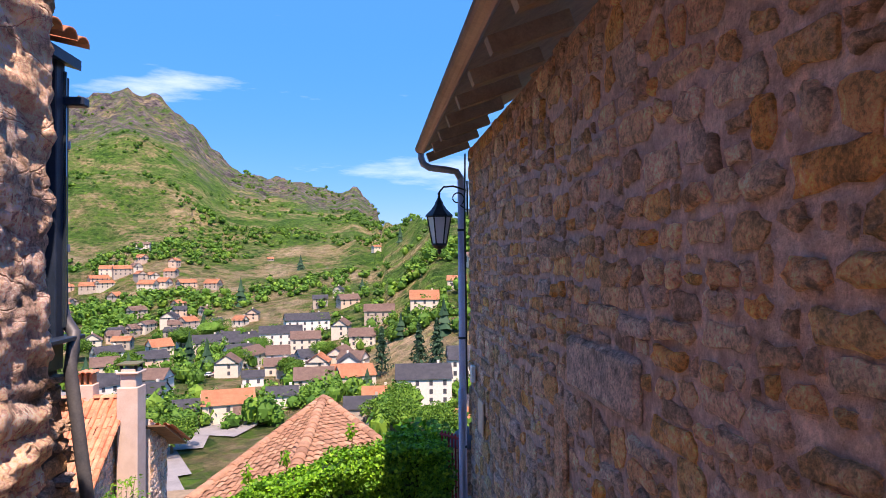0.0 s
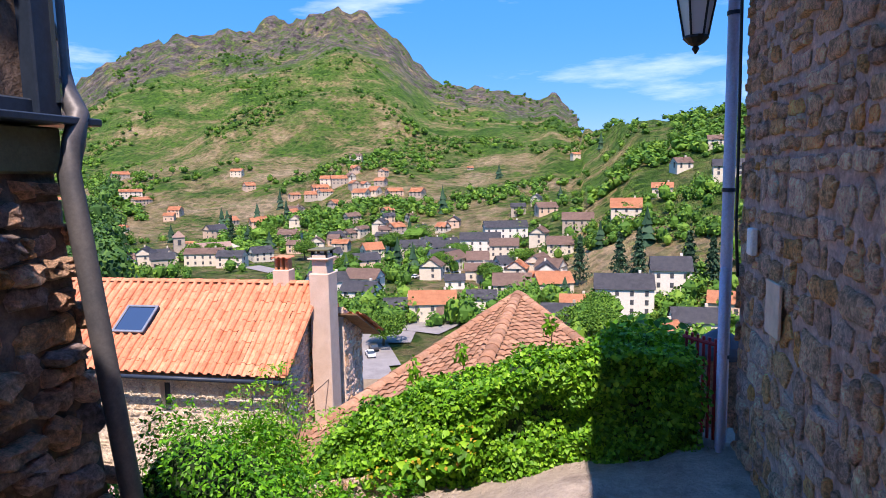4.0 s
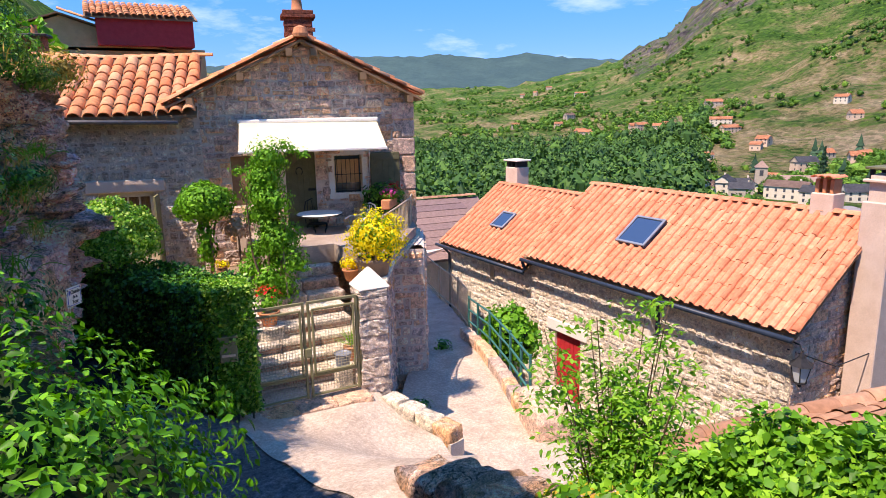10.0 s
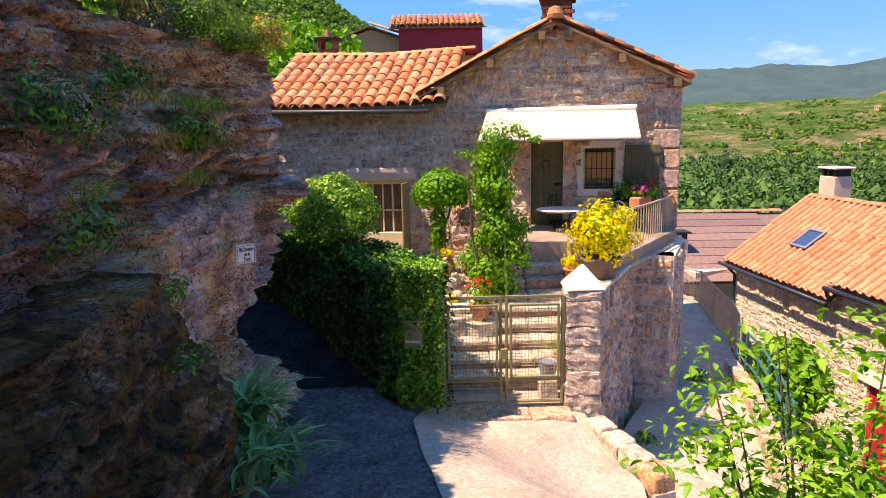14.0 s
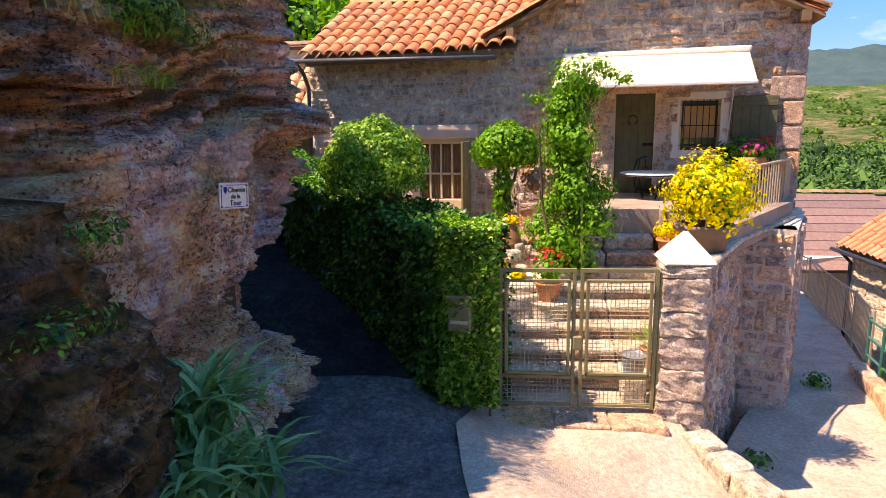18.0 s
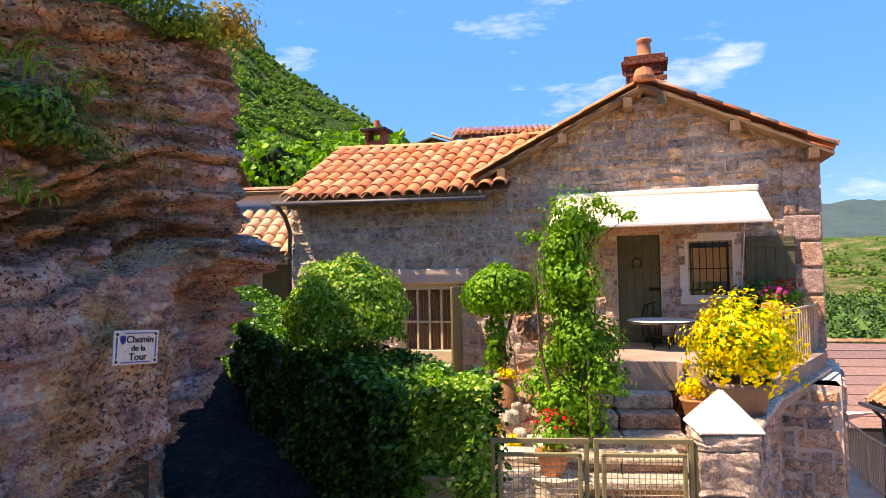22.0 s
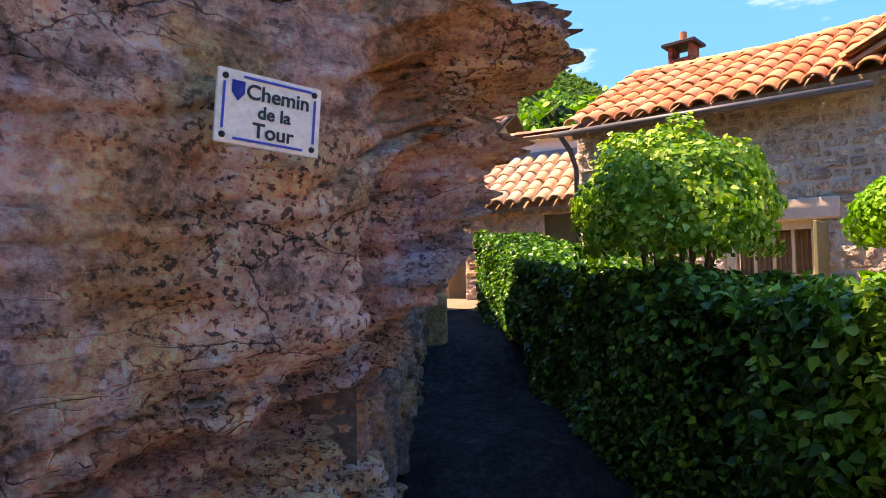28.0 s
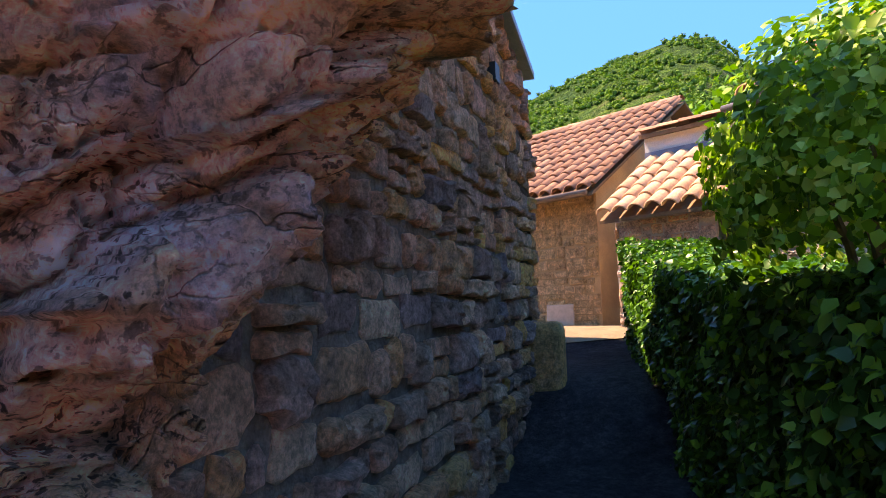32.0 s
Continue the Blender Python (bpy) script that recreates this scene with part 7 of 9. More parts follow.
tile_roof(OH, (-16.6, -5.4, -0.52), (0, 1, 0), Vector((-0.84, 0, 0.54)).normalized(), 6.25, 3.9, TILE_BROWN, seed=36, pitch=0.24, near=lambda s, t: s > 3.6, limit=250, rise=1.25)
deck(OH, (-16.6, -5.4, -0.56), (-16.6, 0.85, -0.56), (-19.9, 0.85, 1.55), (-19.9, -5.4, 1.55))
deck(OH, (-23.1, -5.4, -0.56), (-23.1, 0.85, -0.56), (-19.9, 0.85, 1.55), (-19.9, -5.4, 1.55))
part("gable", wall_prism([(-2.5, -0.5), (2.5, -0.5), (0, 1.35)], (-19.45, 0.67), (-1, 0, 0), (0, 1, 0), 0.2), RENDER_OCHRE, OH)
ridge_tiles(OH, (-19.9, -5.4, 1.58), (-19.9, 0.9, 1.58), TILE_BROWN, 0.27)
ridge_tiles(OH, (-16.65, 0.80, -0.46), (-19.9, 0.80, 1.60), TILE_BROWN, 0.2)
part("eave_gutter", tube([(-16.5, -5.2, -0.58), (-16.5, 0.8, -0.56)], 0.05, seg=8), COPPER, OH, "", True)
pave = strip("pavement_end", [(-14.6, 1.0), (-17.0, 0.0)], [(-15.6, 2.2), (-17.0, 1.5)], SOIL, 8, 8, lift=0.02)
tagged(pave, "sunlit earth at the end of the passage", "pavement", kind="structure")

# ---- the long house below ----
HA = thing("long_stone_house", "long pale rubble-stone house with light orange tiled roof", "house")
AO, AU, AN = Vector((-8.0, 17.35, 0)), Vector((-0.9993, -0.0376, 0)), Vector((0.0376, -0.9993, 0))
ap = lambda s, z, p=0.0: AO + AU * s + UP * z + AN * p


def am(s, z, p=0.0):
    q = ap(s, z, p)
    return Matrix(((AU.x, -AN.x, 0, q.x), (AU.y, -AN.y, 0, q.y), (0, 0, 1, z), (0, 0, 0, 1)))


A_TOP = lambda s: -4.35 if s < 8.3 else -4.75
A_HOLES = [(6.05, 7.15, -8.7, -6.45), (3.3, 3.6, -5.6, -4.75), (10.3, 10.6, -5.7, -5.15)]
tagged(part("front_wall", wall_with_holes(A_TOP, 0, 13.2, -9.5, A_HOLES, AO, AU, AN, 0.4), MORTAR_PALE, HA), kind="structure")
stone_face(HA, AO, AU, AN, 0, 13.2, -9.3, A_TOP, STONE_PALE, (0.27, 0.15), near=(2, 9, -7.4, -4.4), holes=A_HOLES, seed=51, depth=0.022, gap=0.03, block=0.34)
part("gable_wall", wall_prism([(0, -9.5), (4.6, -9.5), (4.6, -4.35), (2.3, -2.65), (0, -4.35)], ap(0, 0), -AN, -AU, 0.4), MORTAR_PINK, HA)
stone_face(HA, ap(0, 0), -AN, -AU, 0, 4.6, -9.2, lambda s: -2.75 - abs(s - 2.3) * 0.74, STONE_PINK, (0.36, 0.17), seed=55, depth=0.03, gap=0.03, block=0.14)
va = (-AN * 2.35 + UP * 1.75).normalized()
ra = (AN * 2.35 + UP * 1.75).normalized()
SKY1 = lambda s, t: not (4.7 < s < 5.6 and 1.25 < t < 2.0)
SKY2 = lambda s, t: not (2.45 < s < 3.15 and 1.2 < t < 1.75)
tile_roof(HA, ap(-0.22, -4.38, 0.3), AU, va, 8.5, 3.35, TILE_NEW, 0.27, 0.36, SKY1, seed=53, near=lambda s, t: s < 8, limit=280, form=1)
tile_roof(HA, ap(8.2, -4.78, 0.3), AU, va, 5.3, 3.35, TILE_NEW, 0.27, 0.36, SKY2, seed=54, form=1)
tile_roof(HA, ap(-0.22, -4.38, -4.9), AU, ra, 8.5, 3.3, TILE_NEW, 0.27, 0.36, seed=56, form=1)
for a, b, z in ((-0.2, 8.3, 0.0), (8.2, 13.5, -0.4)):
    deck(HA, ap(a, -4.42 + z, 0.3), ap(b, -4.42 + z, 0.3), ap(b, -2.5 + z, -2.3), ap(a, -2.5 + z, -2.3))
    deck(HA, ap(a, -4.42 + z, -4.9), ap(b, -4.42 + z, -4.9), ap(b, -2.5 + z, -2.3), ap(a, -2.5 + z, -2.3))
    ridge_tiles(HA, ap(a, -2.42 + z, -2.3), ap(b, -2.42 + z, -2.3), TILE_NEW, 0.28, 0.38)
    part("gutter", tube([ap(a, -4.47 + z, 0.42), ap(b, -4.49 + z, 0.42)], 0.06, seg=8), PIPE_DARK, HA, "dark metal gutter", True)
ridge_tiles(HA, ap(-0.15, -4.34, 0.28), ap(-0.15, -2.45, -2.3), TILE_NEW, 0.2)
part("step_pipe", tube([ap(8.25, -4.55, 0.4), ap(8.25, -4.8, 0.3), ap(8.25, -4.95, 0.4)], 0.05, seg=8), PIPE_DARK, HA)
part("corner_pipe", tube([ap(13.1, -4.9, 0.38), ap(13.1, -5.2, 0.1), ap(13.1, -8.5, 0.1)], 0.05, seg=8), PIPE_DARK, HA)
part("red_door", box(1.1, 0.07, 2.2, am(6.6, -8.65, -0.12), 0.01), RED, HA, "red-painted wooden door")
for k in range(6):
    part("door_plank", box(0.165, 0.015, 2.15, am(6.14 + k * 0.183, -8.62, -0.075), 0.006), RED, HA)
part("door_lintel", box(1.7, 0.10, 0.34, am(6.6, -6.45, 0.02), 0.02), RENDER_WHITE, HA, "whitewashed lintel")
for s0, s1, z0, z1 in A_HOLES[1:]:
    part("slit_pane", box(s1 - s0, 0.02, z1 - z0, am((s0 + s1) / 2, z0, -0.2)), GLASS, HA)


def skylight(s, t, w, h, base_z, s_off):
    """A roof window on the long house's front slope."""
    th = part("skylight", bmesh.new(), PIPE_DARK, HA, "dark roof window in an aluminium frame")
    o = ap(s_off + s, base_z, 0.3) + va * t
    nrm = AU.cross(va)
    if nrm.z < 0:
        nrm = -nrm
    m = Matrix(((AU.x, va.x, nrm.x, o.x), (AU.y, va.y, nrm.y, o.y), (AU.z, va.z, nrm.z, o.z), (0, 0, 0, 1)))
    bm = box(w, h, 0.10, m @ pose(0, 0, 0.03), 0.01)
    bm.to_mesh(th.data)
    bm.free()
    part("pane", box(w - 0.16, h - 0.16, 0.02, m @ pose(0, 0, 0.13)), GLASS_BLUE, th)
    for x in (-1, 1):
        part("frame_side", box(0.07, h, 0.05, m @ pose(x * (w / 2 - 0.035), 0, 0.13), 0.01), ZINC, th)
        part("frame_end", box(w, 0.07, 0.05, m @ pose(0, x * (h / 2 - 0.035), 0.131), 0.01), ZINC, th)


GLASS_BLUE = glass_mat("blue_roof_glass", (0.03, 0.06, 0.13), 0.05)
skylight(5.15, 1.68, 1.0, 1.0, -4.38, -0.22)
skylight(2.8, 1.52, 0.75, 0.75, -4.78, 8.2)
PC = part("pink_chimney", box(0.58, 0.62, 5.3, pose(-7.65, 19.25, -7.3), 0.02), RENDER_PINK, HA, "tall pink rendered chimney with a metal cowl")
part("chimney_neck", box(0.44, 0.48, 0.55, pose(-7.65, 19.25, -2.02), 0.02), RENDER_PINK, PC)
part("cornice", box(0.62, 0.66, 0.06, pose(-7.65, 19.25, -1.62), 0.015), RENDER_PINK, PC)
for x in (-0.2, 0.2):
    for y in (-0.2, 0.2):
        part("cowl_leg", box(0.07, 0.07, 0.2, pose(-7.65 + x, 19.25 + y, -1.56)), IRON, PC)
part("cowl_plate", box(0.6, 0.6, 0.05, pose(-7.65, 19.25, -1.37), 0.01), OLIVE_DARK, PC)
TC = part("tile_chimney", box(0.5, 0.45, 0.75, am(1.0, -2.75, -2.4), 0.02), RENDER_PINK, HA, "chimney crowned with clay tiles")
for k in (-0.16, 0.0, 0.16):
    part("flue_post", box(0.08, 0.3, 0.3, am(1.0 + k, -2.0, -2.4)), TERRACOTTA, TC)
for k in (-0.15, 0.0, 0.15):
    m = am(1.0 + k, -1.68, -2.1)
    part("cap_tile", bmesh.new(), TILE_NEW, TC).data.from_pydata([tuple(m @ Vector((v[0] * 0.2, v[1] * 0.6, v[2] * 0.2 + 0.12 * (1 - abs(v[1] - 0.5) * 2)))) for v in TILES[0][0]], [], TILES[0][1])
C2 = part("left_chimney", box(0.72, 0.55, 0.95, am(12.6, -3.1, -2.6), 0.02), RENDER_PINK, HA, "pinkish chimney with a slab top")
for k in (-0.26, 0.0, 0.26):
    part("flue_post", box(0.1, 0.5, 0.22, am(12.6 + k, -2.15, -2.6)), IRON, C2)
part("slab_top", box(0.85, 0.65, 0.06, am(12.6, -1.93, -2.6), 0.015), RENDER_WHITE, C2)
part("back_wing", wall_prism([(0, -9.5), (1.6, -9.5), (1.6, -4.0), (0, -3.2)], ap(-0.6, 0, -2.9), AN * -1, -AU, 1.0), MORTAR_PINK, HA)
stone_face(HA, ap(-0.6, 0, -2.9), AN * -1, -AU, 0, 1.6, -9.4, lambda q: -3.2 - 0.5 * q, STONE_PINK, (0.28, 0.16), seed=58, depth=0.03, gap=0.03, block=0.2)
deck(HA, ap(-1.1, -3.35, -2.7), ap(-1.1, -4.5, -5.0), ap(1.0, -4.5, -5.0), ap(1.0, -3.35, -2.7))
tile_roof(HA, ap(-1.2, -4.45, -5.0), AU, (AN * 2.3 + UP * 1.15).normalized(), 2.0, 2.5, TILE_NEW, 0.25, 0.36, seed=57, form=1)
part("cable", tube([ap(0.1, -4.8, 0.05) , ap(-0.5, -5.1, -0.6), ap(-0.6, -5.0, -1.6)], 0.012, seg=6), BLACK, HA)
LA = thing("wall_lantern", "dark lantern on the corner of the long house", "lantern")
lantern(LA, Matrix.Translation(ap(-0.32, -4.70, 0.25)) @ Matrix.Diagonal((1.25, 1.25, 0.95, 1)))
part("bracket_arm", tube([ap(0.0, -4.62, 0.05), ap(-0.2, -4.6, 0.15), ap(-0.32, -4.68, 0.25)], 0.015, seg=6), IRON, LA)

# ---- purple slate roofs beyond the gabled house ----
PR = thing("slate_roofed_house", "low house with purple stone-slate roof and red ridge", "house")
pr0, pu = Vector((-22.6, 15.3, 0)), Vector((0.35, 0.94, 0)).normalized()
part("wall", box(7.0, 5.0, 6.0, pose(-26.0, 17.0, -11.3, 0, 0, 20)), MORTAR_PINK, PR)
deck(PR, (-21.8, 13.6, -5.6), (-21.6, 20.0, -5.6), (-26.5, 21.2, -4.0), (-27.2, 13.8, -4.0)).data.materials[0] = SLATE_PURPLE
deck(PR, (-27.2, 13.8, -3.98), (-26.5, 21.2, -3.98), (-31.5, 22.2, -5.4), (-32, 14.2, -5.4)).data.materials[0] = SLATE_PURPLE
ridge_tiles(PR, (-27.2, 13.8, -3.93), (-26.5, 21.2, -3.93), TILE_OLD, 0.3)
for i in range(9):
    part("slate_course", slab([(-21.75 - i * 0.58, 13.6, -5.54 + i * 0.178), (-21.55 - i * 0.55, 20.0, -5.54 + i * 0.178), (-22.2 - i * 0.55, 20.1, -5.36 + i * 0.178), (-22.4 - i * 0.58, 13.6, -5.36 + i * 0.178)], 0.03), SLATE_PURPLE, PR)
part("chimney", box(0.55, 0.45, 0.75, pose(-23.8, 16.0, -5.2), 0.02), MORTAR_PINK, PR)
part("chimney_slab", box(0.7, 0.6, 0.06, pose(-23.8, 16.0, -4.25)), IRON, PR)
for k in (-0.2, 0.2):
    part("chimney_leg", box(0.08, 0.4, 0.2, pose(-23.8 + k, 16.0, -4.45)), IRON, PR)

# ---- old hip roof below the ivy wall ----
OC = thing("hip_roofed_house", "house with a weathered pink tiled hip roof", "house")
apex, rl, rn, rr = Vector((-2.2, 19.7, -2.59)), Vector((-4.89, 11.42, -3.59)), Vector((-2.0, 12.1, -2.22)), Vector((-0.3, 14.9, -2.35))
cl, cn, cr = apex + (rl - apex) * 1.12, apex + (rn - apex) * 1.25 - UP * 0.55, apex + (rr - apex) * 1.6 - UP * 0.6


def roof_face(parent, top, a, b, seed, material, pitch=0.18, course=0.31):
    """A triangular tiled roof face from the peak down to the eave a-b."""
    u = (b - a).normalized()
    foot = a + u * (top - a).dot(u)
    v = (top - foot)
    L = v.length
    v.normalize()
    W, f = (b - a).length, (foot - a).dot(u)
    deck_ob = part("roof_deck", slab([top, a, b], 0.06), TILE_OLD, parent)
    lo, hi = min(0, f), max(W, f)

    def inside(s, t):
        s += lo
        k = t / L
        return f * k - 0.05 < s < W + (f - W) * k + 0.05
    tile_roof(parent, a + u * lo, u, v, hi - lo, L, material, pitch, course, inside, seed=seed, rise=0.55)


roof_face(OC, apex, cl, cn, 58, TILE_OLD)
roof_face(OC, apex, cn, cr, 59, TILE_OLD)
ridge_tiles(OC, cn + UP * 0.06, apex + UP * 0.06, TILE_OLD, 0.30, 0.40)
ridge_tiles(OC, cl + UP * 0.04, apex + UP * 0.04, TILE_OLD, 0.26, 0.40)
ridge_tiles(OC, cr + UP * 0.04, apex + UP * 0.04, TILE_OLD, 0.26, 0.40)
part("wall", slab([cl + Vector((0.5, 0.6, -0.4)), cn + Vector((0, 0.8, -0.4)), cr + Vector((-0.5, 0.3, -0.4)), apex + Vector((0.2, -0.3, -1.2))], 5.0), MORTAR_PINK, OC)

# ---- gate, pillar, terrace, steps ----
HEWN = stone_mat("rough_hewn_pale_stone", [(0.74, 0.61, 0.54), (0.84, 0.71, 0.61), (0.70, 0.56, 0.49), (0.88, 0.74, 0.60)], 1.3, 0.15)
PL = thing("gate_pillar", "rough stone gate pillar with a white pyramid cap", "pillar")
rnd = random.Random(95)
z = -4.45
while z < -2.72:
    h = min(rnd.uniform(0.24, 0.42), -2.68 - z)
    bm = box(0.47 + rnd.uniform(-0.02, 0.02), 0.46 + rnd.uniform(-0.02, 0.02), h - 0.006, pose(-9.52, 9.2, z, 0, 0, -6), 0.014, seg=1)
    bmesh.ops.subdivide_edges(bm, edges=bm.edges[:], cuts=6, use_grid_fill=True)
    for v in bm.verts:
        v.co += 0.026 * noise.noise_vector(v.co * 6) + 0.02 * noise.noise_vector(v.co * 19) + 0.012 * noise.noise_vector(v.co * 41)
    part("stone", bm, HEWN, PL)
    z += h
bm = bmesh.new()
lo = [bm.verts.new(p) for p in ((-9.27, 8.95, -2.68), (-9.27, 9.46, -2.68), (-9.78, 9.45, -2.68), (-9.78, 8.96, -2.68))]
hi = [bm.verts.new(p) for p in ((-9.30, 9.0, -2.62), (-9.30, 9.42, -2.62), (-9.74, 9.42, -2.62), (-9.74, 9.0, -2.62))]
tp = bm.verts.new((-9.52, 9.2, -2.36))
for i in range(4):
    j = (i + 1) % 4
    bm.faces.new((lo[i], lo[j], hi[j], hi[i]))
    bm.faces.new((hi[i], hi[j], tp))
bm.faces.new(lo[::-1])
bmesh.ops.bevel(bm, geom=bm.edges[:], offset=0.015, segments=2, affect="EDGES")
part("cap", bm, RENDER_WHITE, PL, "whitewashed pyramid cap")

GT = thing("garden_gate", "olive metal double gate with wire mesh, closed", "gate")
MESH_W = rough_mat("galvanised_mesh", (0.42, 0.38, 0.27), (0.52, 0.47, 0.34), 9, 0.5, bump=0.1, metal=0.3)
for y0, y1 in ((7.38, 8.14), (8.18, 8.93)):
    xg = -9.33
    L = part("leaf", box(0.035, y1 - y0, 0.035, pose(xg, (y0 + y1) / 2, -2.76)), OLIVE, GT)
    for y in (y0 + 0.018, y1 - 0.018):
        part("upright", box(0.036, 0.036, 1.42, pose(xg, y, -4.18), 0.004), OLIVE, L)
    for zz in (-4.16, -3.86):
        part("rail", box(0.03, y1 - y0, 0.03, pose(xg, (y0 + y1) / 2, zz), 0.004), OLIVE, L)
    for y in (y0 + 0.07, y1 - 0.07):
        part("inner_upright", box(0.03, 0.03, 0.98, pose(xg + 0.02, y, -3.82), 0.004), OLIVE, L)
    for zz in (-3.82, -2.86):
        part("inner_rail", box(0.03, y1 - y0 - 0.12, 0.03, pose(xg + 0.02, (y0 + y1) / 2, zz), 0.004), OLIVE, L)
    k = y0 + 0.09
    while k < y1 - 0.05:
        part("wire", rod((xg, k, -4.14), (xg, k, -2.84), 0.0032, seg=4), MESH_W, L)
        k += 0.042
    zz = -4.12
    while zz < -2.84:
        part("wire", rod((xg, y0 + 0.04, zz), (xg, y1 - 0.04, zz), 0.0032, seg=4), MESH_W, L)
        zz += 0.042
part("post", box(0.05, 0.05, 1.6, pose(-9.34, 7.32, -4.3), 0.005), OLIVE, GT)
part("post", box(0.04, 0.04, 1.55, pose(-9.34, 8.96, -4.3), 0.005), OLIVE, GT)
part("lock", box(0.05, 0.09, 0.14, pose(-9.31, 8.16, -3.55), 0.01), OLIVE, GT)

def worn(bm, seed, amp=0.014):
    """Rounds and dents a cut stone."""
    bmesh.ops.subdivide_edges(bm, edges=bm.edges[:], cuts=1, use_grid_fill=True)
    for v in bm.verts:
        v.co += amp * noise.noise_vector(v.co * 6 + Vector((seed, 0, 0))) + amp * 0.5 * noise.noise_vector(v.co * 17)
    return bm


TH = thing("threshold_stone", "worn reddish stone threshold below the gate", "threshold")
for y, w in ((7.62, 0.62), (8.2, 0.55), (8.75, 0.55)):
    part("slab", worn(box(0.42, w - 0.01, 0.14, pose(-9.22, y, -4.36), 0.03, seg=2), y, 0.02), STONE_PINK, TH)
KB = thing("kerb_wall", "low stone kerb along the edge of the forecourt", "kerb")
ka, kb = Vector((-9.15, 9.3, -4.45)), Vector((-7.75, 9.72, -4.52))
for i in range(4):
    p = ka.lerp(kb, (i + 0.5) / 4)
    part("kerb_stone", worn(box(0.37, 0.30, 0.32, pose(p.x, p.y, p.z - 0.15, 0, 0, 17), 0.05, seg=2), i, 0.025), STONE_PALE if i < 3 else STONE_PINK, KB)
part("kerb_footing", box(1.5, 0.26, 0.6, pose(-8.45, 9.5, -5.15, 0, 0, 17)), MORTAR_PINK, KB)

TW = thing("terrace_wall", "curved pinkish stone retaining wall of the terrace", "wall")
tw = [(-9.62, 9.44), (-10.3, 9.8), (-11.2, 10.3), (-12.2, 11.05), (-13.2, 11.75), (-13.95, 12.15)]
foot = [(-9.62, 9.44), (-10.3, 9.78), (-11.2, 10.22), (-12.24, 10.74), (-12.04, 11.36), (-13.9, 12.25)]
for i, (a, b) in enumerate(zip(foot, foot[1:])):
    d = Vector((b[0] - a[0], b[1] - a[1], 0))
    nn = Vector((d.y, -d.x, 0)).normalized()
    if nn.y < 0 and i != 3:
        nn = -nn
    part("wall_length", wall_prism([(0, -6.2), (d.length, -6.2), (d.length, -2.80), (0, -2.80)], a, d.normalized(), nn, 0.4), MORTAR_PINK, TW)
    stone_face(TW, a, d.normalized(), nn, 0.0, d.length, -6.0, lambda s: -2.82, STONE_PINK, (0.30, 0.18), near=(0, 2, -5, -2.8), seed=100 + i, depth=0.03, gap=0.05, limit=40, block=0.14)
for a, b in zip(tw, tw[1:]):
    d = Vector((b[0] - a[0], b[1] - a[1], 0))
    nn = Vector((d.y, -d.x, 0)).normalized()
    nn = -nn if nn.y < 0 else nn
    m = Matrix.Translation(Vector((*a, -2.80)) + d / 2 - nn * 0.16) @ Matrix.Rotation(math.atan2(d.y, d.x), 4, "Z")
    part("coping", box(d.length - 0.01, 0.46, 0.06, m, 0.015), STONE_PALE, TW)
TR = thing("terrace_railing", "beige metal railing along the terrace edge", "railing")
run = []
for a, b in zip(tw, tw[1:]):
    for k in range(9):
        run.append(Vector((*a, 0)).lerp(Vector((*b, 0)), k / 9) + Vector((-0.05, -0.12, 0)))
run = run[7:]
part("top_rail", tube([p + UP * -1.93 for p in run], 0.018, seg=8), RAIL_BEIGE, TR, "", True)
part("low_rail", tube([p + UP * -2.65 for p in run], 0.014, seg=8), RAIL_BEIGE, TR, "", True)
for p in run:
    part("baluster", rod(p + UP * -2.74, p + UP * -1.93, 0.0095, seg=6), RAIL_BEIGE, TR)
TF = raw("floor_terrace", [(-12.35, 8.35, -2.9), (-12.35, 9.6, -2.9), (-10.4, 9.75, -2.9), (-11.2, 10.35, -2.9), (-13.2, 11.75, -2.9), (-13.9, 12.0, -2.9), (-14.8, 8.2, -2.9)], [(0, 1, 2, 3, 4, 5, 6)], TERRACE)
TF.modifiers.new("thick", "SOLIDIFY").thickness = -0.35
tagged(TF, "pale stone terrace floor", "terrace", kind="structure")
YD = raw("floor_yard", [(-9.4, 6.9, -4.27), (-9.4, 9.4, -4.27), (-12.4, 10.6, -4.27), (-15.0, 6.8, -4.27)], [(3, 2, 1, 0)], CONCRETE)
tagged(YD, "pale concrete yard inside the gate", "yard", kind="structure")
YC = raw("floor_bed", [(-12.2, 7.2, -3.32), (-12.35, 8.4, -3.30), (-14.85, 8.4, -3.30), (-15.1, 6.8, -3.32)], [(0, 1, 2, 3)], SOIL)
tagged(YC, "earth bed between the steps and the house", "ground", kind="structure")
YB = raw("floor_garden", [(-9.9, 6.9, -3.55), (-12.3, 7.3, -3.3), (-15.2, 6.9, -3.45), (-16.2, 2.6, -3.3), (-13.2, 4.6, -3.5)], [(4, 3, 2, 1, 0)], SOIL)
tagged(YB, "planted garden earth behind the hedge", "ground", kind="structure")
RISER = stone_mat("brown_riser_stone", [(0.52, 0.30, 0.20), (0.44, 0.27, 0.20), (0.60, 0.37, 0.25)], 1.0, 0.2)
ST = thing("garden_steps", "worn stone garden steps up to the terrace", "steps")
